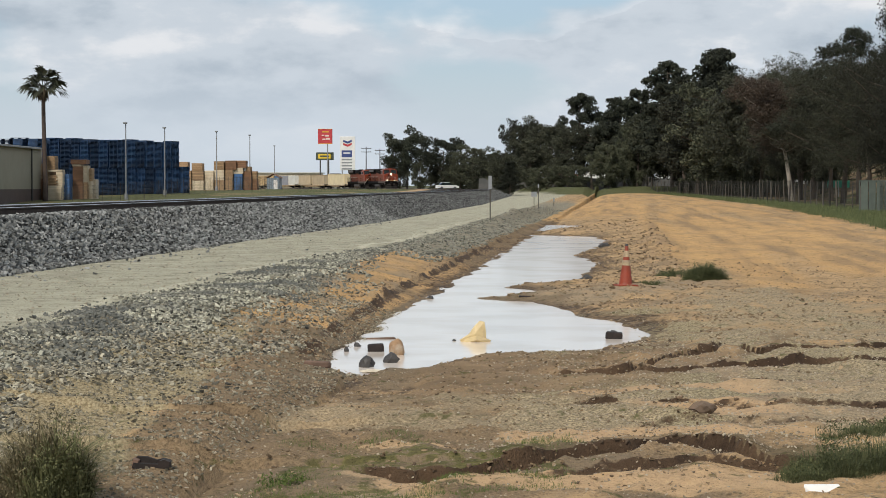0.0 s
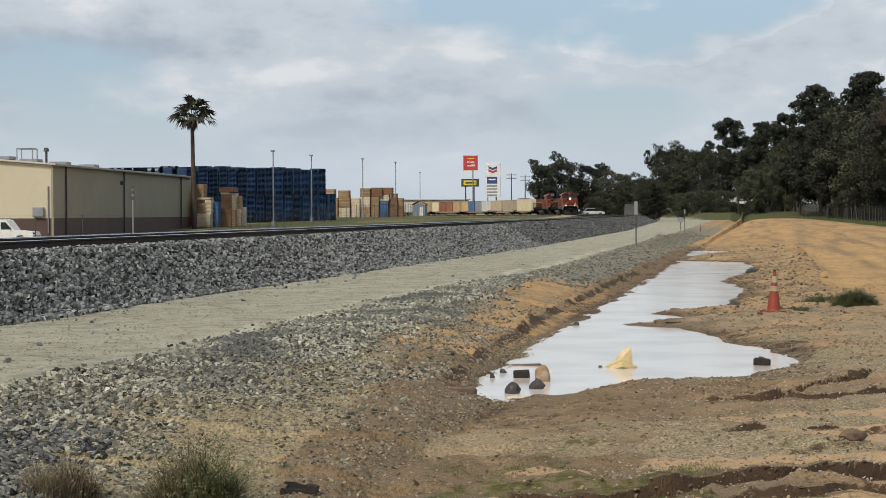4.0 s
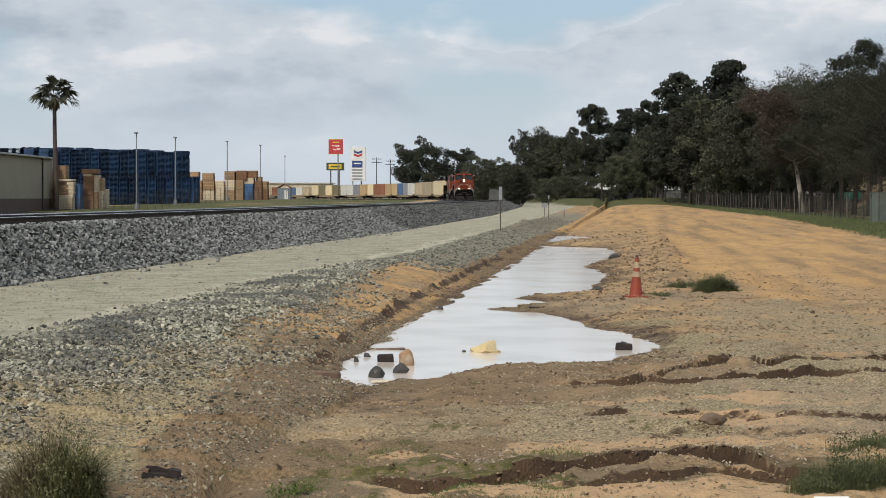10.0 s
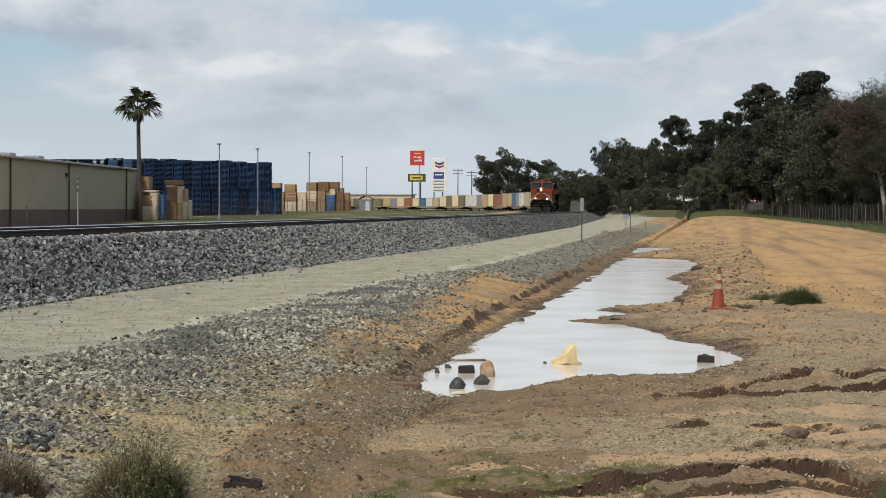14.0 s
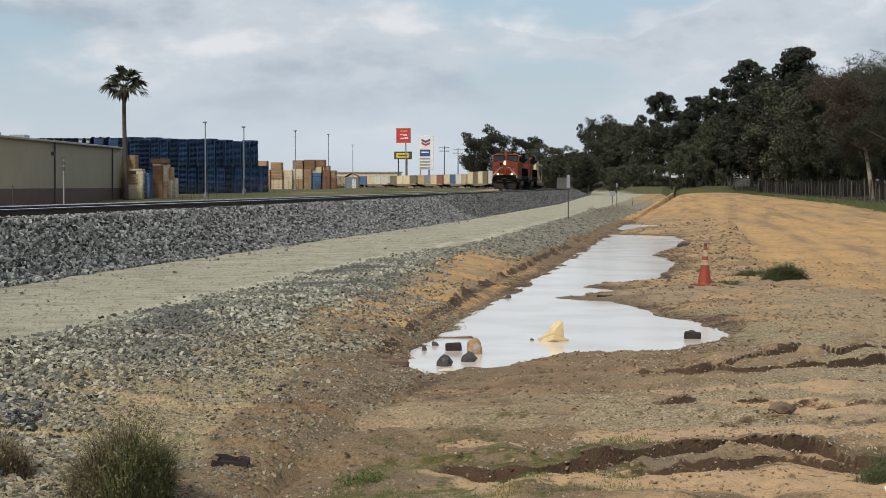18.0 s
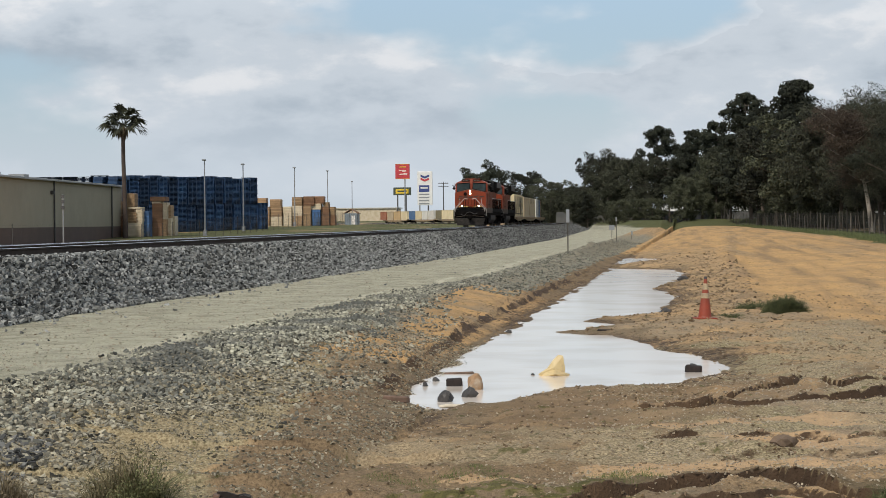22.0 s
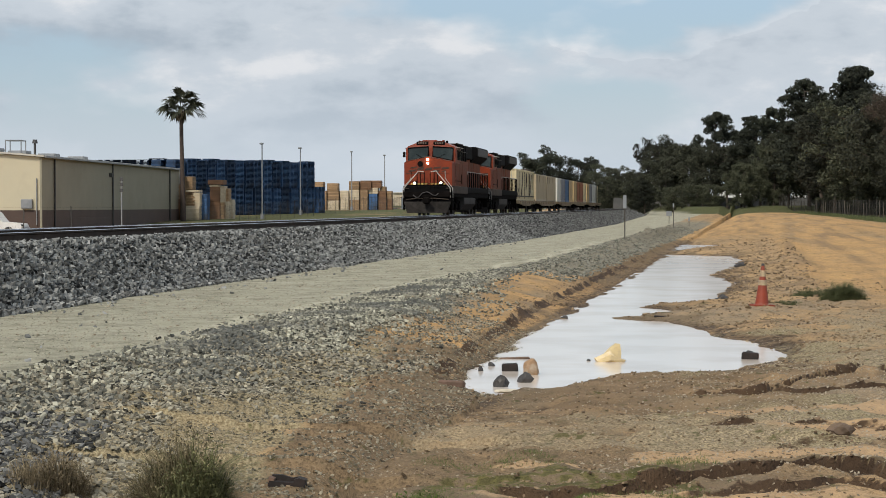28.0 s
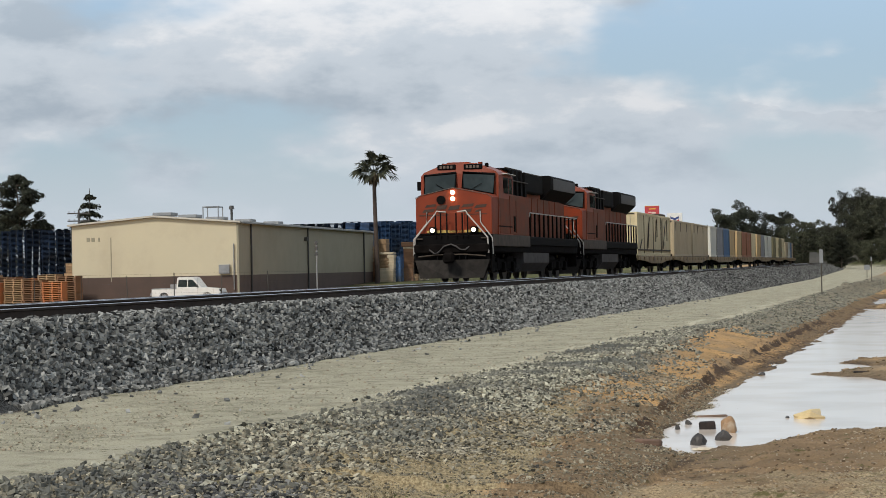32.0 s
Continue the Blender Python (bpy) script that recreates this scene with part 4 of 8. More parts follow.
    for sx in (-1, 1):
        x0, x1 = (sx * 0.14, sx * 1.36)
        w = Geo().add([(x0, 1.985, 3.62), (x1, 1.925, 3.36), (x1, 2.115, 4.12), (x0, 2.14, 4.20)], [(0, 1, 2, 3) if sx > 0 else (3, 2, 1, 0)])
        part("windscreen", w, M_GLASS, ca, "tinted windscreen")
        part("window_frame", Geo().tube([(x0, 1.97, 3.60), (x1, 1.91, 3.35), (x1 + 0.03 * sx, 2.105, 4.13), (x0, 2.12, 4.22), (x0, 1.97, 3.60)], 0.045, 4), M_BLACK, ca)
        part("wiper", Geo().tube([(sx * 0.5, 1.93, 3.55), (sx * 0.9, 1.97, 3.78)], 0.012, 4), M_BLACK, ca)
        nb = part("number_board", Geo().box((sx * 0.52, 2.20, 4.44), (0.72, 0.10, 0.20), 0.02), M_BLACK, ca, "dark number board")
        bars = Geo()
        for k in (-0.22, -0.08, 0.06, 0.20):
            bars.box((sx * 0.52 + k, 2.145, 4.44), (0.085, 0.01, 0.11))
        part("number_bars", bars, M_DIM, nb)
        part("side_window", Geo().box((sx * 1.535, 3.55, 3.72), (0.03, 0.95, 0.62), 0.01), M_GLASS, ca, "dark sliding side window")
        part("side_window", Geo().box((sx * 1.535, 4.48, 3.72), (0.03, 0.55, 0.62), 0.01), M_GLASS, ca)
        part("window_shade", Geo().box((sx * 1.60, 3.9, 4.16), (0.22, 1.9, 0.04), 0.01), M_PALE, ca, "pale sun shade over the window")
        part("mirror", Geo().box((sx * 1.70, 2.55, 3.75), (0.16, 0.04, 0.34), 0.01), M_BLACK, ca)
        part("cab_door", Geo().box((sx * 1.545, 4.55, 2.6), (0.02, 0.62, 1.5), 0.01), M_DUSTY_SHADED, ca)
        part("cab_line", Geo().box((sx * 1.546, 3.4, 2.12), (0.02, 2.6, 0.05)), M_BLACK, ca, "thin dark stripe")
    part("roof_horn", Geo().cyl((0.75, 2.5, 4.45), (0.75, 2.5, 4.62), 0.09), M_ORANGE, ca)
    part("roof_hatch", Geo().box((-0.1, 2.6, 4.59), (0.9, 0.5, 0.08), 0.03), M_ORANGE, ca)
    part("antenna", Geo().box((0.9, 3.0, 4.52), (0.14, 0.14, 0.18), 0.03), M_UNDER, ca)
    part("antenna", Geo().cyl((-0.8, 2.9, 4.45), (-0.8, 2.9, 4.62), 0.06), M_UNDER, ca)
    for z in (3.41, 3.17):
        part("headlight", Geo().disc((-0.02, 0.86, z), 0.08, 14, "y", 0.05), M_LAMP if lit else M_GLASS, lo, "bright round headlight" if lit else "dark round headlight")
    for sx in (-1, 1):
        part("ditch_light", Geo().disc((sx * 0.80, 0.72, 1.98), 0.075, 14, "y", 0.05), M_LAMP if lit else M_GLASS, lo, "lit ditch light" if lit else "dark ditch light")
        part("ditch_light_box", Geo().box((sx * 0.80, 0.86, 1.98), (0.26, 0.16, 0.26), 0.03), M_BLACK, lo)
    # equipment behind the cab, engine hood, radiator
    eq = part("equipment_cabinet", Geo().box((0, 6.85, 2.60), (3.0, 3.7, 1.62), 0.03), M_DUSTY_SHADED, lo, "orange equipment cabinet behind the cab")
    part("blower_top", Geo().prism([(-1.36, 3.40), (1.36, 3.40), (1.36, 4.10), (1.10, 4.42), (-1.10, 4.42), (-1.36, 4.10)], 5.0, 8.72, "y"), M_DUSTY_SHADED, lo, "blower housing in dusty orange darkened for shade")
    part("blower_roof", Geo().box((0, 6.9, 4.45), (2.5, 3.7, 0.10), 0.03), M_BLACK, lo)
    for sx in (-1, 1):
        for i in range(4):
            part("louvre", Geo().box((sx * 1.40, 5.42 + i * 0.92, 3.90), (0.16, 0.40, 1.0), 0.01), M_BLACK, lo, "black upright intake louvre")
        part("intake_rail", Geo().tube([(sx * 1.50, 5.1, 3.98), (sx * 1.50, 8.6, 3.98)], 0.022, 4), M_SILL, lo)
        part("cabinet_door", Geo().box((sx * 1.51, 6.2, 2.55), (0.02, 0.9, 1.3), 0.01), M_DUSTY_SHADED, eq)
        part("cabinet_handle", Geo().box((sx * 1.52, 5.4, 2.25), (0.03, 0.30, 0.62), 0.01), M_BLACK, eq)
    part("engine_hood", Geo().prism([(-1.02, 1.8), (1.02, 1.8), (1.02, 3.85), (0.8, 4.1), (-0.8, 4.1), (-1.02, 3.85)], 8.75, 20.6, "y"), M_DUSTY_SHADED, lo, "orange engine hood, dust and side shade in its colour")
    for sx in (-1, 1):
        part("roof_edge", Geo().box((sx * 1.22, 6.9, 4.51), (0.05, 3.6, 0.04)), M_SILL, lo, "pale strip along the roof edge")
        part("roof_edge", Geo().box((sx * 1.28, 11.0, 4.45), (0.05, 4.4, 0.04)), M_SILL, lo)
    part("hood_top", Geo().box((0, 12.2, 4.22), (1.9, 5.6, 0.36), 0.04), M_BLACK, lo)
    part("exhaust_stack", Geo().box((0, 12.6, 4.50), (0.8, 1.5, 0.26), 0.04), M_BLACK, lo)
    part("filter_housing", Geo().box((0, 11.0, 4.04), (2.62, 4.5, 0.80), 0.06), M_BLACK, lo, "black air filter housing")
    part("radiator_wing", Geo().prism([(-1.0, 3.45), (1.0, 3.45), (1.50, 3.90), (1.52, 4.46), (1.42, 4.54), (-1.42, 4.54), (-1.52, 4.46), (-1.50, 3.90)], 14.2, 21.0, "y"), M_BLACK, lo, "black flared radiator wings")
    for sx in (-1, 1):
        part("radiator_grille", Geo().box((sx * 1.525, 17.8, 4.18), (0.03, 6.2, 0.5), 0.01), M_GRILLE, lo, "grey radiator grille")
    for sx in (-1, 1):
        for i in range(7):
            part("hood_door", Geo().box((sx * 1.03, 9.6 + i * 1.5, 2.72), (0.03, 1.36, 1.55), 0.015), M_DUSTY_SHADED, lo)
    # railings
    for sx in (-1, 1):
        r = part("side_railing", Geo().tube([(sx * 1.47, 8.9, 2.62), (sx * 1.47, 9.05, 2.78), (sx * 1.47, 21.5, 2.78)], 0.028, 5), M_PALE, lo, "pale side railing")
        for i in range(12):
            part("stanchion", Geo().box((sx * 1.47, 9.1 + i * 1.12, 2.28), (0.06, 0.16, 1.0), 0.01), M_UNDER, r)
        part("front_railing", Geo().tube([(sx * 0.22, 0.55, 2.66), (sx * 0.56, 0.5, 2.70), (sx * 0.63, 0.48, 2.58), (sx * 1.40, 0.45, 1.68), (sx * 1.43, 0.45, 1.10)], 0.030, 5)
             .tube([(sx * 1.04, 0.9, 2.68), (sx * 1.05, 0.88, 2.26), (sx * 1.52, 0.75, 1.66), (sx * 1.54, 0.75, 1.05)], 0.026, 5), M_PALE, lo, "pale bent handrail")
        for x in (0.18, 0.42, 0.62):
            part("rail_post", Geo().box((sx * x, 0.52, 2.15), (0.05, 0.05, 0.95), 0.01), M_BLACK, lo)
        st = Geo()
        for k in range(4):
            st.box((sx * 1.28, 0.95 + 0.02 * k, 0.45 + 0.30 * k), (0.42, 0.5, 0.05))
        st.box((sx * 1.49, 0.95, 0.95), (0.04, 0.6, 1.2)).box((sx * 1.06, 0.95, 0.95), (0.04, 0.6, 1.2))
        part("steps", st, M_UNDER, lo, "black corner steps")
        part("rear_railing", Geo().tube([(sx * 1.40, 21.75, 1.7), (sx * 1.40, 21.75, 2.75), (sx * 0.5, 21.75, 2.75), (sx * 0.5, 21.75, 1.7)], 0.03, 5), M_PALE, lo)
    # pilot
    part("end_plate", Geo().box((0, 0.62, 1.30), (2.9, 0.10, 0.95), 0.02), M_BLACK, lo, "black end plate")
    plow = Geo()
    plow.add([(-1.45, 0.55, 0.85), (0, 0.15, 0.85), (1.45, 0.55, 0.85), (-1.22, 0.42, 0.16), (0, -0.10, 0.16), (1.22, 0.42, 0.16),
              (-1.45, 0.70, 0.85), (1.45, 0.70, 0.85), (-1.22, 0.70, 0.16), (1.22, 0.70, 0.16)],
             [(0, 3, 4, 1), (1, 4, 5, 2), (0, 1, 2, 7, 6), (3, 8, 9, 5, 4), (0, 6, 8, 3), (2, 5, 9, 7), (6, 7, 9, 8)])
    part("snow_plow", plow, M_PLOW, lo, "rusty dark snow plow")
    for sx in (-1, 1):
        part("corner_step_plate", Geo().box((sx * 1.28, 0.52, 1.66), (0.30, 0.06, 0.05), 0.01), M_SILL, lo, "pale step edge")
    part("uncoupling_lever", Geo().tube([(-1.3, 0.48, 0.98), (-0.5, 0.45, 1.05), (0.5, 0.45, 1.05), (1.3, 0.48, 0.98)], 0.03, 5), M_SILL, lo)
    part("coupler", Geo().box((0, 0.15, 0.92), (0.30, 0.9, 0.30), 0.05).box((0.05, -0.3, 0.92), (0.42, 0.30, 0.42), 0.08), M_UNDER, lo)
    part("brake_hose", Geo().tube([(-0.85, 0.40, 1.24), (-0.66, 0.38, 1.10), (-0.5, 0.36, 1.12), (-0.28, 0.34, 1.36), (0.0, 0.34, 1.44), (0.2, 0.34, 1.36), (0.35, 0.36, 1.24), (0.55, 0.38, 1.22), (0.7, 0.42, 1.36)], 0.030, 5), M_TANK, lo, "grey looped hose")
    for x in (-0.55, -0.3, 0.3, 0.55):
        part("air_hose", Geo().tube([(x, 0.5, 1.05), (x, 0.35, 0.75), (x * 0.9, 0.3, 0.5)], 0.03, 5), M_BLACK, lo)
    # underneath
    part("fuel_tank", Geo().prism([(-1.42, 0.70), (-1.15, 0.34), (1.15, 0.34), (1.42, 0.70), (1.42, 1.18), (-1.42, 1.18)], 7.7, 13.9, "y"), M_TANK, lo, "pale grey fuel tank")
    for sx in (-1, 1):
        part("air_tank", Geo().cyl((sx * 1.1, 14.1, 0.85), (sx * 1.1, 16.0, 0.85), 0.22, n=12), M_UNDER, lo)
    part("rear_plate", Geo().box((0, 21.75, 1.1), (2.8, 0.1, 1.2), 0.02).box((0, 22.1, 0.92), (0.3, 0.8, 0.3), 0.05), M_UNDER, lo)
    wheel = Geo().cyl((-0.07, 0, 0), (0.07, 0, 0), 0.533, n=24).cyl((-0.09, 0, 0), (0.11, 0, 0), 0.2, n=14).mesh("wheel", M_WHEEL)
    for yc in (4.6, 17.6):
        tk = part("truck", Geo().box((0, yc, 0.72), (2.0, 4.6, 0.3), 0.05), M_UNDER, lo, "three-axle truck")
        for sx in (-1, 1):
            part("side_frame", Geo().prism([(yc - 2.5, 0.55), (yc - 2.3, 0.45), (yc + 2.3, 0.45), (yc + 2.5, 0.55), (yc + 2.4, 0.95), (yc + 1.2, 1.0), (yc + 0.6, 0.85), (yc - 0.6, 0.85), (yc - 1.2, 1.0), (yc - 2.4, 0.95)], sx * 1.08 - 0.07, sx * 1.08 + 0.07, "x"), M_UNDER, tk)
            for k in (-1.95, 0, 1.95):
                part("wheel", wheel, None, tk, at=pose(sx * 0.76, yc + k, 0.533))
                part("axle_box", Geo().box((sx * 1.17, yc + k, 0.55), (0.2, 0.42, 0.42), 0.05), M_UNDER, tk)
                part("spring", Geo().cyl((sx * 1.15, yc + k + 0.45, 0.5), (sx * 1.15, yc + k + 0.45, 0.9), 0.1, n=8), M_UNDER, tk)
    return lo


def make_flatcar(length, label):
    car = thing("flatcar", label, "railway car", group="the train")
    c, e = length / 2, length - 0.5
    part("deck", Geo().box((0, c, 0.98), (2.5, length - 0.8, 0.12), 0.02), M_DECK, car)
    for sx in (-1, 1):
        part("side_beam", Geo().prism([(0.5, 1.02), (0.5, 0.82), (4.5, 0.74), (7.5, 0.58), (length - 7.5, 0.58), (length - 4.5, 0.74), (e, 0.82), (e, 1.02)], sx * 1.28 - 0.06, sx * 1.28 + 0.06, "x"), M_DECK, car, "tan fish-belly side beam")
        for k in range(int(length / 2.2)):
            part("stake_pocket", Geo().box((sx * 1.36, 1.2 + 2.2 * k, 0.88), (0.05, 0.16, 0.2), 0.01), M_DECK, car)
    part("centre_sill", Geo().box((0, c, 0.72), (0.6, length - 1, 0.45), 0.03), M_UNDER, car)
    for y in (0.05, length - 0.05):
        part("coupler", Geo().box((0, y, 0.85), (0.3, 0.9, 0.3), 0.05), M_UNDER, car)
    wheel = Geo().cyl((-0.06, 0, 0), (0.06, 0, 0), 0.42, n=18).mesh("wheel", M_WHEEL)
    for yc in (3.3, length - 3.3):
        tk = part("truck", Geo().box((0, yc, 0.55), (2.1, 0.4, 0.3), 0.04), M_UNDER, car, "two-axle truck")
        for sx in (-1, 1):
            part("side_frame", Geo().prism([(yc - 1.2, 0.4), (yc - 0.4, 0.28), (yc + 0.4, 0.28), (yc + 1.2, 0.4), (yc + 1.2, 0.6), (yc + 0.4, 0.75), (yc - 0.4, 0.75), (yc - 1.2, 0.6)], sx * 1.02 - 0.06, sx * 1.02 + 0.06, "x"), M_UNDER, tk)
            for k in (-0.88, 0.88):
                part("wheel", wheel, None, tk, at=pose(sx * 0.75, yc + k, 0.42))
    return car


M_DECK = material("tan_deck", (0.36, 0.27, 0.15), (0.25, 0.18, 0.10), 1.5, 0.7, stain=(0.12, 0.08, 0.05), stain_scale=1.2)
BOX_Z = 1.06             # floor of the containers over the rails


def make_container(mat, label, braced=False, h=2.6, L=12.2):
    """A steel container, L metres long, with corrugated sides."""
    c = thing("shipping_container", label, "container", group="the containers")
    n = 88 if L > 8 else 44
    for sx in (-1, 1):
        v, f = [], []
        for i in range(n + 1):
            y = 0.12 + i * (L - 0.24) / n
            x = sx * (1.19 if i % 4 in (0, 1) else 1.155)
            v += [(x, y, 0.16), (x, y, h - 0.12)]
        f = [(2 * i, 2 * i + 2, 2 * i + 3, 2 * i + 1) for i in range(n)]
        part("side_wall", Geo().add(v, f), mat, c)
        part("bottom_rail", Geo().box((sx * 1.17, L / 2, 0.08), (0.10, L - 0.1, 0.16), 0.01), mat, c)
        part("top_rail", Geo().box((sx * 1.18, L / 2, h - 0.06), (0.08, L - 0.1, 0.12), 0.01), mat, c)
        for y in (0.08, L - 0.08):
            part("corner_post", Geo().box((sx * 1.15, y, h / 2), (0.16, 0.16, h), 0.01), mat, c)
    part("roof", Geo().box((0, L / 2, h - 0.03), (2.3, L - 0.1, 0.05)), mat, c)
    part("floor", Geo().box((0, L / 2, 0.1), (2.3, L - 0.1, 0.1)), M_UNDER, c)
    fr = part("door", Geo().box((0, 0.1, h / 2), (2.2, 0.05, h - 0.3)), mat, c)
    for x in (-0.8, -0.3, 0.3, 0.8):
        part("lock_rod", Geo().cyl((x, 0.05, 0.2), (x, 0.05, h - 0.2), 0.02, n=6), M_PALE, fr)
    part("end_wall", Geo().box((0, L - 0.08, h / 2), (2.2, 0.05, h - 0.3)), mat, c)
    if braced:
        for y0, y1, z0, z1 in ((1.0, 2.2, 0.3, 1.0), (4.6, 6.0, 0.35, 2.4), (6.0, 5.2, 2.3, 0.5), (5.2, 5.9, 1.3, 1.3), (5.3, 5.9, 1.7, 1.7), (9.2, 9.6, 0.9, 2.3), (10.0, 10.0, 1.2, 2.4), (12.6, 12.9, 0.3, 2.4), (14.8, 13.3, 2.3, 0.5), (15.6, 15.6, 1.0, 2.4)):
            part("dark_brace", Geo().tube([(1.225, y0, z0), (1.225, y1, z1)], 0.028, 4), M_SILL, c, "thin dark brace")
        part("ledge", Geo().box((1.22, L / 2, 0.36), (0.07, L - 0.3, 0.09)), M_SILL, c)
        for y in (3.4, 8.1, 12.3):
            part("panel_joint", Geo().box((1.205, y, h / 2), (0.03, 0.08, h - 0.3)), M_SILL, c)
        for y, z in ((14.0, 1.9), (14.4, 0.8)):
            part("latch_plate", Geo().box((1.22, y, z), (0.03, 0.25, 0.22)), M_PALE, c, "small white plate")
        part("roof_cargo", Geo().box((0, L - 2.6, h + 0.1), (2.0, 3.6, 0.16), 0.03), M_SILL, c, "flat dark load on the roof")
    elif L > 8:
        for y in (L * 0.12, L * 0.36, L * 0.70):
            part("scuff", Geo().prism([(y - 0.10, h - 0.75), (y + 0.02, h - 0.75), (y + 0.16, h - 0.02), (y - 0.14, h - 0.02)], 1.195, 1.215, "x"), M_SILL, c, "dark scuff below the roof")
    else:
        for y in (0.35, L - 0.35):
            part("panel_joint", Geo().box((1.20, y, h / 2), (0.025, 0.07, h - 0.3)), M_SILL, c)
    return c


def box_paint(name, a, b):
    return material(name, a, b, 0.6, 0.55, 0, stain=tuple(v * 0.45 for v in a), stain_scale=0.9, stain_at=(0.6, 0.85), vary=0.12)


PAINTS = {
    "cream": box_paint("cream_paint", (0.70, 0.60, 0.38), (0.62, 0.53, 0.33)),
    "beige": box_paint("beige_paint", (0.45, 0.37, 0.245), (0.38, 0.31, 0.205)),
    "white": box_paint("white_paint", (0.62, 0.62, 0.56), (0.55, 0.55, 0.5)),
    "blue": box_paint("blue_paint", (0.055, 0.14, 0.28), (0.045, 0.11, 0.23)),
    "rust": box_paint("rust_paint", (0.30, 0.11, 0.05), (0.24, 0.09, 0.045)),
    "grey": box_paint("grey_paint", (0.25, 0.26, 0.29), (0.21, 0.22, 0.24)),
    "olive": box_paint("olive_paint", (0.17, 0.15, 0.075), (0.14, 0.125, 0.065)),
    "tan": box_paint("tan_paint", (0.50, 0.36, 0.18), (0.43, 0.31, 0.16)),
}
FIRST = ["white", "grey", "blue", "tan", "tan", "rust", "rust", "cream", "tan", "grey", "white", "white", "olive", "cream", "olive", "cream"]
ORDER = FIRST + ["beige", "white", "blue", "cream", "rust", "cream", "grey", "tan", "olive", "cream", "cream", "olive", "white", "white", "cream", "blue", "cream", "tan", "beige", "rust", "white", "blue", "cream", "olive", "tan", "white"] * 3

TRAIN = [(make_loco(True, "lead orange and black diesel locomotive with lit headlights"), 0.0),
         (make_loco(False, "second orange and black diesel locomotive coupled behind"), 22.4)]
BOX_LABELS = {"cream*": "weathered cream container with dark braces on its side", "beige*": "dusty beige container with dark scuffs along its top", "grey": "faded grey-blue steel container on a flatcar"}
models = {}


def load(kind, tall, length, back):
    """One container, standing on its car."""
    key = (kind, tall, length)
    if key in models:
        box = copy_thing(models[key], Matrix())
    else:
        box = models[key] = make_container(PAINTS[kind.strip("*")], BOX_LABELS.get(kind, kind + " painted steel container standing on a flatcar"), kind == "cream*", tall, length)
    TRAIN.append((box, back))


TRAIN.append((make_flatcar(19.8, "tan flatcar under the braced container"), 45.2))
load("cream*", 2.62, 17.6, 46.3)
first_car = make_flatcar(27.0, "long tan container flatcar with dark trucks")
for i in range(10):
    back = 65.4 + 27.4 * i
    TRAIN.append((first_car if i == 0 else copy_thing(first_car, Matrix()), back))
    for k in range(2 if i == 0 else 4):
        load("beige*" if i == 0 else ORDER[4 * (i - 1) + k], 2.5 if i < 5 else 2.1, 12.2 if i == 0 else 6.06, back + 0.9 + (12.75 if i == 0 else 6.42) * k)


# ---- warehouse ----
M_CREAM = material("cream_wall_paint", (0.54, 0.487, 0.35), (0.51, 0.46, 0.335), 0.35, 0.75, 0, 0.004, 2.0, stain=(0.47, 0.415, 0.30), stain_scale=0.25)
# darker, greyer than the cream: part of the side wall's shade is painted in
M_TAUPE = material("taupe_shaded_wall", (0.28, 0.257, 0.19), (0.255, 0.235, 0.175), 0.35, 0.75, 0, 0.004, 2.0, stain=(0.24, 0.22, 0.16), stain_scale=0.3)
M_BAND = material("brown_wall_band", (0.085, 0.056, 0.046), (0.07, 0.047, 0.039), 0.5, 0.8)
M_ROOF = material("pale_metal_roof", (0.52, 0.50, 0.44), (0.45, 0.43, 0.38), 0.6, 0.5)
M_WHITE = material("white_paint_plain", (0.72, 0.72, 0.70), (0.64, 0.64, 0.62), 1.5, 0.45)
M_GREYM = material("galvanised_steel", (0.30, 0.31, 0.32), (0.24, 0.25, 0.26), 2.0, 0.5, 0.5)
M_DARK = material("dark_steel", (0.04, 0.04, 0.042), (0.06, 0.058, 0.055), 2.0, 0.6)


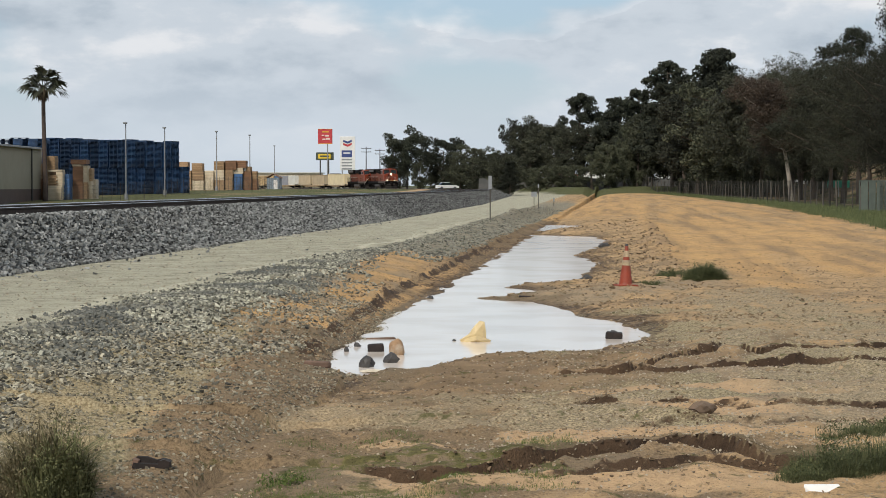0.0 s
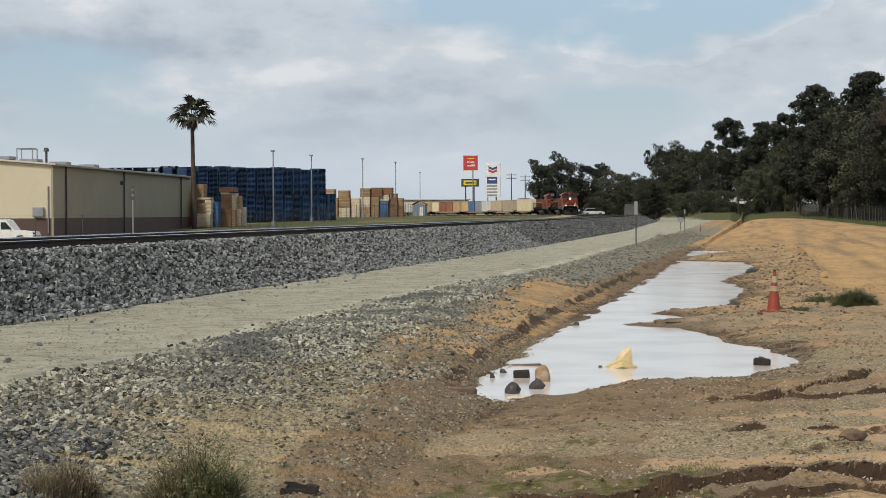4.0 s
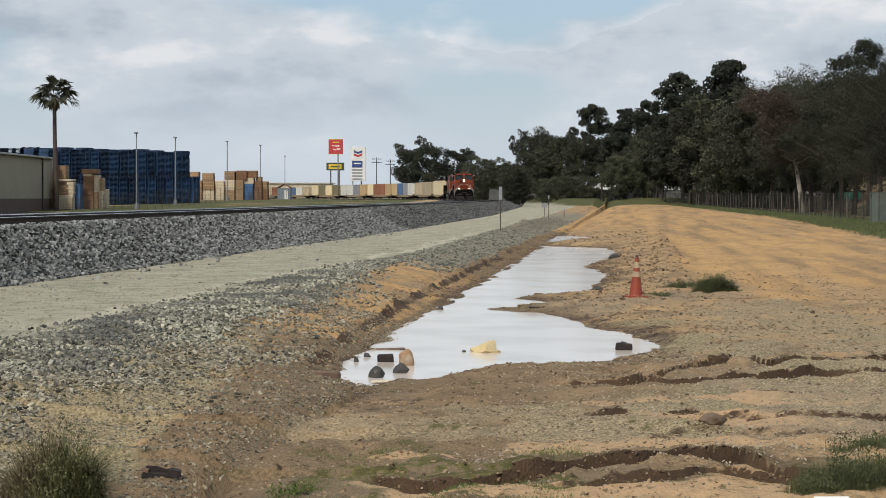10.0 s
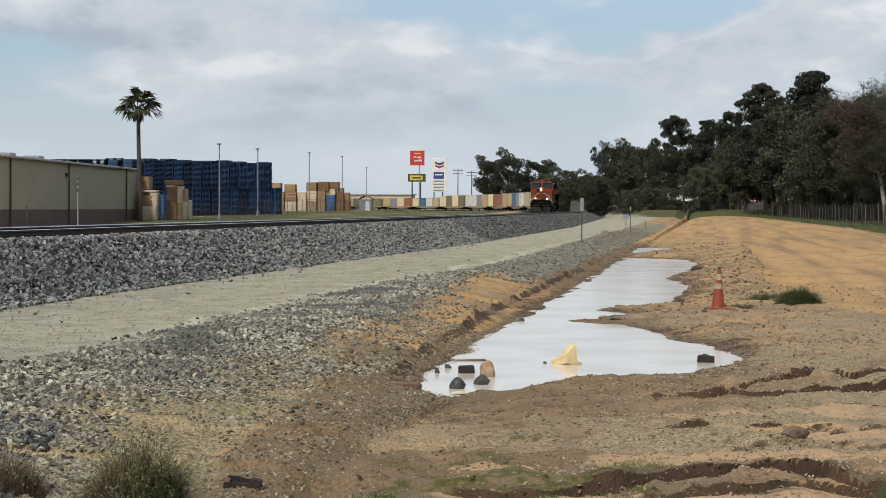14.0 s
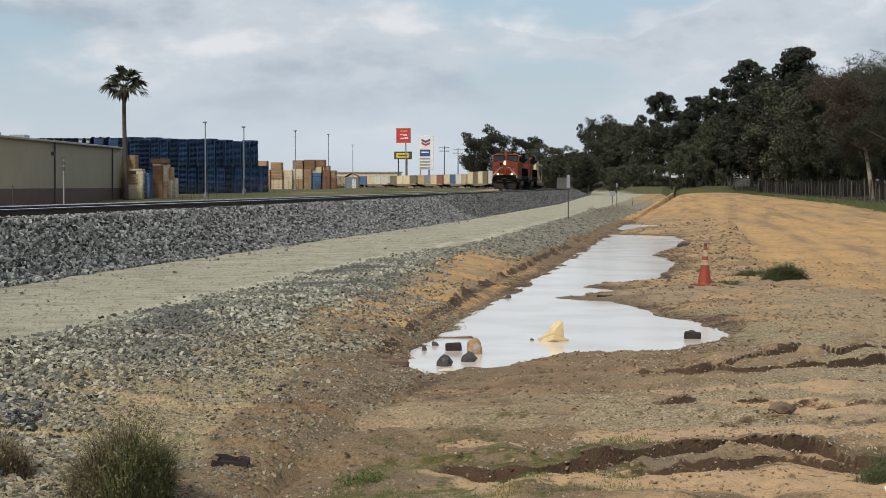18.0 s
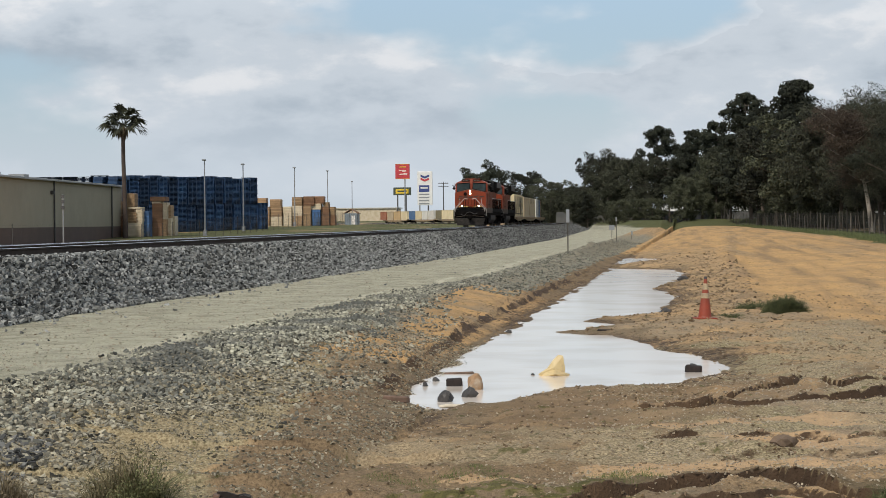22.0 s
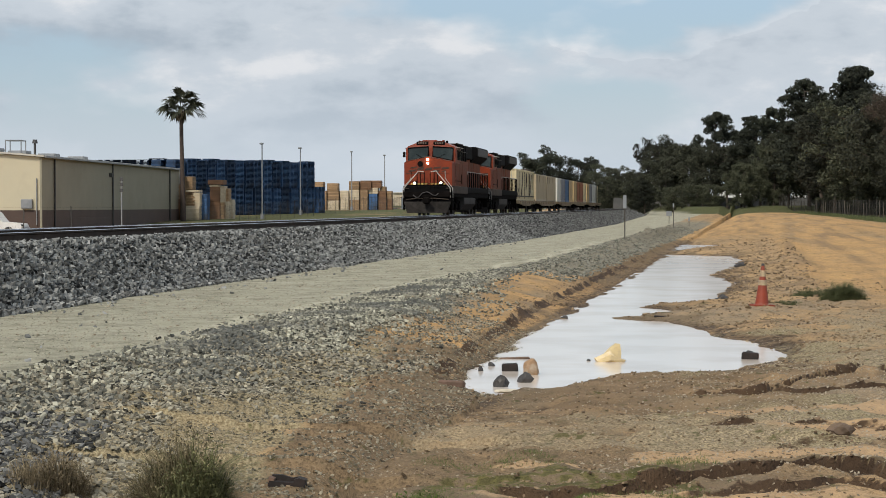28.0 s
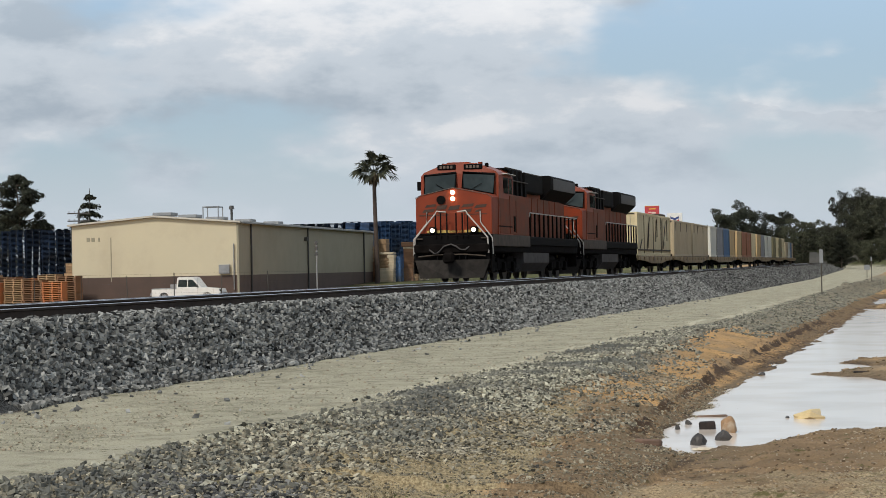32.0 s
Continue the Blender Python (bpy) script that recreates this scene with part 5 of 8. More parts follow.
def warehouse():
    """Local axes: x along the gable to the left end negative, y along the long side; the near corner is the origin."""
    w = thing("warehouse", "long cream metal warehouse with a brown base band", "building", pose(-55.7, 155.0, 0.0, 0, 0, 5.0))
    W, L, H, R = 13.9, 57.0, 5.67, 6.24
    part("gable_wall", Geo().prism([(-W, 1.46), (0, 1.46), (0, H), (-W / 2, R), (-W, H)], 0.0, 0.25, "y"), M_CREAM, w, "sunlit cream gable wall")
    part("gable_band", Geo().box((-W / 2, 0.115, 0.33), (W, 0.27, 2.26)), M_BAND, w, "dark brown base band")
    part("side_wall", Geo().box((-0.125, L / 2 + 0.125, (H + 1.46) / 2), (0.25, L - 0.25, H - 1.46)), M_TAUPE, w, "side wall in darker taupe, its shade partly in the colour")
    part("side_band", Geo().box((-0.115, L / 2 + 0.125, 0.33), (0.27, L - 0.25, 2.26)), M_BAND, w, "dark brown base band")
    part("far_wall", Geo().box((-W + 0.125, L / 2, H / 2), (0.25, L - 0.5, H)), M_CREAM, w)
    part("back_wall", Geo().prism([(-W, 0), (0, 0), (0, H), (-W / 2, R), (-W, H)], L, L + 0.25, "y"), M_CREAM, w)
    part("roof", Geo().prism([(-W - 0.3, H), (-W / 2, R + 0.02), (0.3, H), (0.3, H + 0.14), (-W / 2, R + 0.17), (-W - 0.3, H + 0.14)], -0.3, L + 0.4, "y"), M_ROOF, w, "low pale metal roof")
    part("gutter", Geo().box((0.36, L / 2, H + 0.02), (0.14, L, 0.16), 0.02), M_GREYM, w)
    for y in (4.0, 25.0, 51.5):
        part("downpipe", Geo().cyl((0.10, y, 0.0), (0.10, y, H - 0.05), 0.075, n=8), M_DARK, w, "dark downpipe")
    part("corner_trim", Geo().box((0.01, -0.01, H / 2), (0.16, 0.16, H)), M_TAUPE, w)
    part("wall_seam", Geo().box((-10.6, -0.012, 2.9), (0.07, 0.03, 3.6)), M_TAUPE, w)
    for x, k in ((-12.5, 0.28), (-12.1, 0.28), (-11.6, 0.14)):
        part("sign_bar", Geo().box((x, -0.015, 4.55), (k, 0.03, 0.34)), M_TAUPE, w, "faded sign letter as a plain bar")
    part("meter_box", Geo().box((-1.1, -0.15, 1.95), (0.9, 0.3, 0.75), 0.03), M_GREYM, w, "pale meter box")
    part("wall_pipe", Geo().cyl((-0.32, -0.12, 0.3), (-0.32, -0.12, 4.0), 0.05, n=8), M_GREYM, w)
    part("wall_lamp", Geo().box((0.15, 24.0, 4.6), (0.3, 0.4, 0.35), 0.04), M_DARK, w)
    for y in (1.2, 8.5, 17.0, 27.0, 38.0):
        part("roof_vent", Geo().box((-W / 2 + 0.6, y, R + 0.26), (1.6, 1.9, 0.30), 0.06), M_GREYM, w, "low roof ventilator")
    fr = Geo()
    for x in (-4.3, -3.0):
        for y in (5.2, 6.6):
            fr.cyl((x, y, H), (x, y, H + 1.55), 0.05, n=6)
    fr.tube([(-4.3, 5.2, H + 1.5), (-3.0, 5.2, H + 1.5), (-3.0, 6.6, H + 1.5), (-4.3, 6.6, H + 1.5), (-4.3, 5.2, H + 1.5)], 0.05, 5)
    part("roof_frame", fr, M_GREYM, w, "steel frame on the roof")
    part("exhaust_pipe", Geo().cyl((-1.0, 2.0, H), (-1.0, 2.0, H + 1.2), 0.10, n=8).cyl((-1.0, 2.0, H + 1.15), (-1.0, 2.0, H + 1.45), 0.24, 0.16, n=10), M_DARK, w)
    return w


warehouse()


def pole_sign(x, y):
    p = thing("crossing_sign_post", "grey post with small plates beside the track", "sign", pose(x, y, float(land(x, y))))
    part("post", Geo().cyl((0, 0, 0), (0, 0, 4.5), 0.06, n=8), M_GREYM, p)
    for z in (4.35, 3.95, 3.5):
        part("plate", Geo().box((0, -0.07, z), (0.26, 0.03, 0.26), 0.01), M_DARK, p)


pole_sign(-47.5, 150.0)


# ---- pickup truck ----
def pickup(m):
    t = thing("pickup_truck", "white pickup truck parked beside the warehouse", "truck", m)
    part("body", Geo().prism([(-2.75, 0.45), (2.72, 0.45), (2.78, 0.75), (2.70, 0.98), (1.25, 1.10), (-0.7, 1.10), (-0.72, 1.0), (-2.75, 1.0)], -0.95, 0.95, "y"), M_WHITE, t)
    part("cab", Geo().prism([(-0.75, 1.10), (1.25, 1.10), (0.65, 1.86), (0.45, 1.93), (-0.55, 1.93), (-0.68, 1.86)], -0.85, 0.85, "y"), M_WHITE, t)
    for sy in (-1, 1):
        part("side_window", Geo().prism([(-0.62, 1.16), (0.12, 1.16), (0.12, 1.72), (-0.56, 1.72)], sy * 0.86 - 0.01, sy * 0.86 + 0.01, "y"), M_GLASS, t)
        part("side_window", Geo().prism([(0.2, 1.16), (1.05, 1.16), (0.58, 1.72), (0.2, 1.72)], sy * 0.86 - 0.01, sy * 0.86 + 0.01, "y"), M_GLASS, t)
        part("bed_rail", Geo().box((-1.75, sy * 0.9, 1.04), (1.9, 0.1, 0.08), 0.02), M_GREYM, t)
        for x in (-1.75, 1.75):
            w = part("wheel", Geo().cyl((x, sy * 0.72, 0.38), (x, sy * 0.95, 0.38), 0.38, n=18), M_DARK, t)
            part("rim", Geo().cyl((x, sy * 0.93, 0.38), (x, sy * 0.965, 0.38), 0.21, n=14), M_GREYM, w)
    part("tool_box", Geo().box((-1.0, 0, 1.22), (0.5, 1.7, 0.3), 0.03), M_GREYM, t)
    for x in (2.82, -2.82):
        part("bumper", Geo().box((x, 0, 0.6), (0.14, 1.8, 0.22), 0.04), M_GREYM, t)
    part("headlight", Geo().box((2.74, -0.7, 0.85), (0.06, 0.35, 0.16), 0.02), M_GLASS, t)
    part("mirror", Geo().box((0.95, -1.0, 1.25), (0.12, 0.2, 0.18), 0.03), M_DARK, t)


pickup(pose(-58.0, 150.0, float(land(-58.0, 150.0)) - 0.02, 0, 0, 3))

# ---- pallet yard ----
M_BLUE = material("blue_pallet_paint", (0.046, 0.115, 0.25), (0.025, 0.06, 0.135), 0.7, 0.7, 0, 0, 1, fine=6.0, vary=0.4, stain=(0.030, 0.034, 0.036), stain_scale=0.5)
M_WOOD = material("raw_crate_wood", (0.38, 0.25, 0.14), (0.29, 0.19, 0.105), 1.3, 0.8, 0, 0, 1, fine=7.0, vary=0.25)
M_WRAP = material("pale_wrapped_crate", (0.58, 0.50, 0.37), (0.47, 0.38, 0.26), 1.0, 0.6, vary=0.15)
M_TINT = material("orange_tinted_wood", (0.50, 0.19, 0.07), (0.40, 0.16, 0.07), 1.3, 0.8, vary=0.2)
M_REDW = material("red_brown_crate", (0.225, 0.118, 0.062), (0.17, 0.092, 0.05), 1.2, 0.8, vary=0.2)


def pallet_pile(w, d, n, mat):
    """Pallets laid on one another: boards with gaps between."""
    g = Geo()
    rng = random.Random(n * 7 + int(w * 10))
    for i in range(n):
        z, dx, dy = i * 0.145, rng.uniform(-0.04, 0.04), rng.uniform(-0.04, 0.04)
        g.box((dx, dy, z + 0.012), (w, d, 0.024)).box((dx, dy, z + 0.128), (w, d, 0.03))
        for k in (-0.45, 0, 0.45):
            g.box((dx + k * w, dy, z + 0.07), (0.1, d * 0.98, 0.09))
    return g.mesh("pallet_pile", mat)


M_DULL = material("weathered_navy_paint", (0.014, 0.026, 0.052), (0.008, 0.012, 0.020), 0.7, 0.8, 0, 0, 1, fine=6.0, vary=0.5, stain=(0.016, 0.017, 0.018), stain_scale=0.5, spec=0.1)
PILES = [(pallet_pile(1.9, 1.25, n, M_BLUE), n * 0.145) for n in (22, 22, 23)]
DULL_PILES = [(pallet_pile(1.9, 1.25, n, M_DULL), n * 0.145) for n in (22, 23)]


def blue_stack(x, y, turn, tall=True, piles=PILES):
    s = thing("pallet_stack", "tall stack of dark blue wooden pallets in the yard", "pallets", pose(x, y, float(land(x, y)), 0, 0, turn), group="blue pallet stacks")
    z = 0.0
    for k in range(2 if tall else 1):
        me, h = random.choice(piles)
        part("pallet_block", me, None, s, at=pose(random.uniform(-0.08, 0.08), random.uniform(-0.1, 0.1), z, 0, 0, random.uniform(-2, 2)))
        z += h


rnd = random.Random(4)
for i in range(15):
    a = i / 14
    blue_stack(-63.9 + 8.4 * a, 222 + 29.5 * a, 73 + rnd.uniform(-2, 2))
    blue_stack(-65.8 + 8.4 * a, 222.6 + 29.5 * a, 73 + rnd.uniform(-2, 2))
blue_stack(-54.6, 253.4, 73, False)
for i in range(24):
    a = i / 23
    blue_stack(-112 + 46 * a, 219 + 4 * a + rnd.uniform(-0.4, 0.4), 5 + rnd.uniform(-2, 2), True, DULL_PILES)
    blue_stack(-113 + 46 * a, 221.5 + 4 * a, 5 + rnd.uniform(-2, 2), True, DULL_PILES)


def crate_stack(x, y, turn, pieces, label):
    """pieces: (offset, bottom, width, depth, height, material) of each crate on the pile."""
    s = thing("crate_stack", label, "crates", pose(x, y, float(land(x, y)), 0, 0, turn), group="crate stacks")
    for dx, z, w, d, h, mat in pieces:
        c = part("crate", Geo().box((dx, 0, z + h / 2), (w, d, h), 0.03), mat, s)
        if h > 0.8:
            for k in (0.2, 0.5, 0.8):
                part("batten", Geo().box((dx, -d / 2 - 0.02, z + h * k), (w * 0.98, 0.04, 0.12)), mat, c)
                part("batten", Geo().box((dx + w / 2 + 0.02, 0, z + h * k), (0.04, d * 0.98, 0.12)), mat, c)
    return s


# crates beside the palm
crate_stack(-58.75, 210.8, 0, [(0, 0, 1.5, 1.3, 1.5, M_WRAP), (-0.2, 1.5, 1.0, 1.2, 1.1, M_WOOD), (0.45, 1.5, 0.7, 1.2, 1.4, M_WRAP), (0, 2.95, 1.5, 1.3, 0.22, M_WRAP)], "pile of pale wrapped wooden crates")
crate_stack(-61.3, 212.0, 0, [(0, 0, 1.4, 1.3, 2.2, M_REDW), (0, 2.2, 1.3, 1.3, 1.6, M_WOOD)], "pile of brown crates behind the palm")
crate_stack(-59.9, 212.6, 0, [(0, 0, 1.3, 1.3, 2.0, M_WOOD), (0, 2.0, 1.3, 1.3, 2.6, M_WOOD)], "tall pile of raw wooden crates")
crate_stack(-57.75, 211.6, 0, [(0, 0, 0.65, 1.2, 2.7, M_BLUE)], "narrow stack of blue pallets")
crate_stack(-57.0, 213.4, 0, [(0, 0, 1.1, 1.3, 1.9, M_REDW), (0, 1.9, 1.1, 1.3, 1.6, M_REDW), (-0.1, 3.5, 1.0, 1.3, 0.22, M_WRAP), (0.1, 3.72, 1.7, 1.5, 0.5, M_REDW)], "tall pile of red-brown wooden crates")
crate_stack(-56.45, 213.6, 0, [(0, 0, 0.8, 1.3, 1.8, M_WOOD), (0.1, 1.8, 0.7, 1.3, 1.8, M_WRAP)], "pile of pale wooden crates")
crate_stack(-56.0, 214.2, 0, [(0, 0, 0.6, 1.3, 1.9, M_WRAP), (0, 1.9, 0.55, 1.2, 1.4, M_WOOD)], "slim pile of crates")
crate_stack(-55.7, 214.9, 0, [(0, 0, 0.5, 1.2, 2.1, M_WRAP)], "slim pale wrapped crate")
crate_stack(-77.6, 172.0, 4, [(0, 0, 1.5, 1.3, 2.2, M_WOOD), (0.1, 2.2, 1.4, 1.2, 0.9, M_WOOD)], "pile of raw wooden crates by the warehouse")
crate_stack(-75.9, 171.5, 4, [(0, 0, 1.4, 1.3, 2.2, M_REDW), (0, 2.2, 1.3, 1.3, 1.4, M_WOOD)], "pile of dull brown crates by the warehouse")
crate_stack(-74.3, 171.5, 4, [(0, 0, 1.3, 1.3, 2.6, M_WOOD)], "tall raw wooden crate by the warehouse")
# crates farther off
for k, (dx, pieces) in enumerate((
        (0.0, [(0, 0, 2.0, 2, 1.5, M_WOOD), (0, 1.5, 2.0, 2, 1.4, M_WOOD), (-0.2, 2.9, 1.4, 2, 1.3, M_WOOD)]),
        (1.9, [(0, 0, 1.7, 2, 1.4, M_WRAP), (0, 1.4, 1.7, 2, 1.5, M_WOOD), (-0.1, 2.9, 1.6, 2, 1.1, M_WOOD)]),
        (3.5, [(0, 0, 1.3, 2, 1.6, M_WRAP), (0, 1.6, 1.3, 2, 1.3, M_WRAP)]),
        (4.9, [(0, 0, 1.5, 2, 1.5, M_WOOD), (0, 1.5, 1.5, 2, 1.5, M_WRAP), (0, 3.0, 1.5, 2, 1.3, M_WOOD)]),
        (6.3, [(0, 0, 1.2, 2, 1.5, M_WOOD), (0, 1.5, 1.2, 2, 1.5, M_WOOD), (0.3, 3.0, 1.6, 2, 1.4, M_REDW)]),
        (7.6, [(0, 0, 1.3, 2, 2.4, M_BLUE), (0, 2.4, 1.5, 2, 0.9, M_WRAP), (0.3, 3.3, 1.8, 2, 1.1, M_REDW)]),
        (8.9, [(0, 0, 1.2, 2, 1.5, M_REDW), (0, 1.5, 1.2, 2, 1.3, M_REDW), (0.1, 2.8, 0.8, 2, 0.7, M_WOOD)]),
        (9.9, [(0, 0, 0.8, 2, 1.6, M_REDW), (0, 1.6, 0.7, 2, 1.2, M_WOOD)]))):
    crate_stack(-64.0 + dx, 300 + 0.5 * k, 3, pieces, ("pile of raw wooden crates with wrapped tops", "pile of red-brown and pale crates")[k % 2])
# low pallets beyond the gable
for k in range(14):
    x, y = -68.9 - 1.75 * (k % 7), 149 + 2.6 * (k // 7) + 0.2 * (k % 3)
    s = thing("pallet_stack", "stack of raw orange-brown wooden pallets", "pallets", pose(x, y, float(land(x, y)), 0, 0, rnd.uniform(-4, 4)), group="raw pallet stacks")
    part("pallet_block", pallet_pile(1.7, 1.2, 12 + (k % 3) + 2 * (k // 7), M_REDW if k % 3 == 1 else (M_WOOD if k % 3 else M_TINT)), None, s)


# ---- yard lamps and fence ----
def lamp_post(x, y, h):
    p = thing("yard_lamp", "tall slim grey yard lamp post", "lamp post", pose(x, y, float(land(x, y))), group="yard lamps")
    part("pole", Geo().cyl((0, 0, 0), (0, 0, h), 0.09, 0.06, n=8), M_GREYM, p)
    part("lamp_head", Geo().box((0, -0.2, h), (0.36, 0.55, 0.18), 0.04), M_GREYM, p)
    part("base", Geo().cyl((0, 0, 0), (0, 0, 0.6), 0.22, n=10), M_GREYM, p)


for x, y, h in ((-51.85, 213, 8.1), (-52.8, 236, 7.9), (-57.3, 290, 8.5), (-60.6, 335, 9.0), (-69.8, 414, 9.0)):
    lamp_post(x, y, h)


def wire_fence(name, label, pts, height, mat, post_mat, gap, rows, cols, wire=0.007, post=0.05, uneven=0.0):
    """Posts and a woven sheet along a line of places."""
    f = thing(name, label, "fence", kind="")
    seg = [(Vector(a), Vector(b)) for a, b in zip(pts, pts[1:])]
    net, rail = Geo(), Geo()
    for a, b in seg:
        n = max(1, int((b - a).length / gap))
        for i in range(n):
            p, q = a.lerp(b, i / n), a.lerp(b, (i + 1) / n)
            zp, zq = float(land(p.x, p.y)), float(land(q.x, q.y))
            lean, tall = uneven * random.uniform(-0.4, 0.4), height + 0.08 - uneven * random.uniform(-0.5, 1.6)
            part("post", Geo().cyl((p.x, p.y, zp), (p.x + lean, p.y + lean, zp + tall), post * random.uniform(1 - uneven, 1 + 2.5 * uneven), n=6), post_mat, f)
            for k in range(rows):
                z = 0.05 + (height - 0.05) * k / (rows - 1)
                net.tube([(p.x, p.y, zp + z), (q.x, q.y, zq + z)], wire, 3)
            for k in range(cols):
                c = p.lerp(q, (k + 0.5) / cols)
                z = zp + (zq - zp) * (k + 0.5) / cols
                net.tube([(c.x, c.y, z + 0.03), (c.x, c.y, z + height)], wire, 3)
    part("wire_mesh", net, mat, f, "dull grey wire mesh")
    return f


M_WIRE = material("dull_wire", (0.075, 0.072, 0.066), (0.05, 0.048, 0.044), 2.0, 0.7, 0.3)
wire_fence("yard_fence", "chain-link fence along the pallet yard", [(-47.5, 172), (-49.5, 215), (-52, 262), (-54, 300), (-58, 350)], 1.9, M_WIRE, M_WIRE, 4.0, 6, 10, 0.005, 0.02)

wire_fence("yard_fence", "thin wire fence before the warehouse", [(-82, 141), (-64, 143), (-46, 145)], 2.2, M_WIRE, M_WIRE, 3.6, 4, 3, 0.004, 0.035, 0.15)

# ---- roadside signs ----
M_RED = material("red_sign_face", (0.44, 0.04, 0.05), (0.40, 0.036, 0.046), 0.5, 0.5)
M_PINK = material("faded_white_letters", (0.66, 0.50, 0.46), (0.60, 0.44, 0.40), 0.5, 0.5)
M_YEL = material("yellow_sign_face", (0.70, 0.50, 0.04), (0.62, 0.45, 0.04), 0.5, 0.5)
M_NAVY = material("navy_sign_face", (0.035, 0.06, 0.20), (0.03, 0.05, 0.17), 0.5, 0.5)
M_GRN = material("dark_green_sign", (0.05, 0.07, 0.05), (0.04, 0.055, 0.04), 0.5, 0.6)


def pylon(x, y, name, label):
    return thing(name, label, "sign", pose(x, y, float(land(x, y))))


s = pylon(-74.6, 521, "pole_sign", "square red sign high on a slim pole")
part("pole", Geo().cyl((0.6, 0, 0), (0.6, 0, 12.0), 0.16, n=8), M_GREYM, s)
part("panel", Geo().box((0, 0, 13.6), (3.7, 0.5, 3.9), 0.05), M_RED, s)
for z in (15.5, 11.7):
    part("trim", Geo().box((0, -0.26, z), (3.5, 0.03, 0.1)), M_YEL, s)
part("emblem_bar", Geo().box((0.1, -0.27, 14.75), (1.7, 0.04, 0.22)), M_YEL, s, "small yellow lettering as a bar")
for x, z, w, h in ((-0.55, 13.85, 0.7, 0.3), (0.45, 13.75, 1.1, 0.42), (-0.3, 12.85, 0.9, 0.34), (0.75, 12.95, 1.0, 0.5)):
    part("emblem_bar", Geo().box((x, -0.27, z), (w, 0.04, h)), M_PINK, s, "pale lettering as a bar")
s = pylon(-75.0, 523, "pole_sign", "wide dark sign with a yellow panel on two posts")
for x in (-1.2, 1.0):
    part("post", Geo().cyl((x, 0, 0), (x, 0, 7.6), 0.17, n=8), M_DARK, s)
part("panel", Geo().box((0, 0, 8.5), (4.6, 0.5, 2.0), 0.05), M_GRN, s)
part("yellow_panel", Geo().box((0, -0.27, 8.5), (3.4, 0.04, 1.2), 0.01), M_YEL, s)
part("emblem_bar", Geo().box((0, -0.30, 8.5), (2.4, 0.03, 0.4)), M_GRN, s, "dark lettering as bars")
s = pylon(-74.2, 562, "petrol_station_sign", "tall white sign pylon with blue panels")
part("post", Geo().box((-1.5, 0, 6.5), (0.35, 0.4, 13.0)), M_GREYM, s)
part("post", Geo().box((0.9, 0, 5.5), (0.35, 0.4, 11.0)), M_DARK, s)
part("panel", Geo().box((0, 0, 9.0), (4.2, 0.5, 9.4), 0.05), M_WHITE, s, "tall white sign face")
for k, m_ in ((0.0, M_NAVY), (-0.85, M_RED)):
    part("chevron", Geo().prism([(-1.2, 12.2 + k), (0, 11.7 + k), (1.2, 12.2 + k), (1.2, 12.8 + k), (0, 12.3 + k), (-1.2, 12.8 + k)], -0.29, -0.26, "y"), m_, s)
part("blue_panel", Geo().box((-0.2, -0.26, 8.9), (2.9, 0.06, 1.9), 0.02), M_NAVY, s, "dark blue panel")
part("emblem_bar", Geo().box((-0.2, -0.31, 9.1), (2.0, 0.03, 0.35)), M_WHITE, s)
for k in range(4):
    part("price_panel", Geo().box((-0.2, -0.27, 7.3 - 0.85 * k), (2.9, 0.05, 0.42), 0.01), M_GREYM, s)


def utility_pole(x, y, h):
    p = thing("utility_pole", "dark wooden utility pole with crossarms", "utility pole", pose(x, y, float(land(x, y)), 0, 0, 12), group="utility poles")
    part("pole", Geo().cyl((0, 0, 0), (0, 0, h), 0.18, 0.12, n=8), M_DARK, p)
    for z in (h - 0.5, h - 1.5):
        part("crossarm", Geo().box((0, 0, z), (3.0, 0.14, 0.16)), M_DARK, p)
        for k in (-1.3, -0.6, 0.6, 1.3):
            part("insulator", Geo().cyl((k, 0, z), (k, 0, z + 0.3), 0.06, n=6), M_GREYM, p)


for x, y, h in ((-73.7, 600, 11.5), (-70.3, 606, 11.0), (-66.0, 604, 11.6), (-112, 250, 9.5)):
    utility_pole(x, y, h)

# sheds and low walls beyond the yard
s = thing("shed", "small grey-blue shed with a gable roof", "shed", pose(-69.5, 412, float(land(-69.5, 412))))
part("wall", Geo().box((0, 0, 1.2), (2.6, 3.0, 2.4)), material("shed_wall", (0.20, 0.25, 0.29), (0.16, 0.2, 0.24), 1, 0.8), s)
part("roof", Geo().prism([(-1.5, 2.35), (0, 3.2), (1.5, 2.35), (1.5, 2.45), (0, 3.32), (-1.5, 2.45)], -1.6, 1.6, "y"), M_REDW, s)
part("door", Geo().box((0.5, -1.52, 1.0), (0.8, 0.05, 1.9)), M_WHITE, s)
s = thing("far_store", "long low pale store building beyond the yard", "building", pose(-118, 640, float(land(-118, 640))))
part("wall", Geo().box((0, 0, 2.0), (50, 10, 4.0)), M_WRAP, s)
part("roof", Geo().box((0, 0, 4.1), (51, 11, 0.3)), M_ROOF, s)


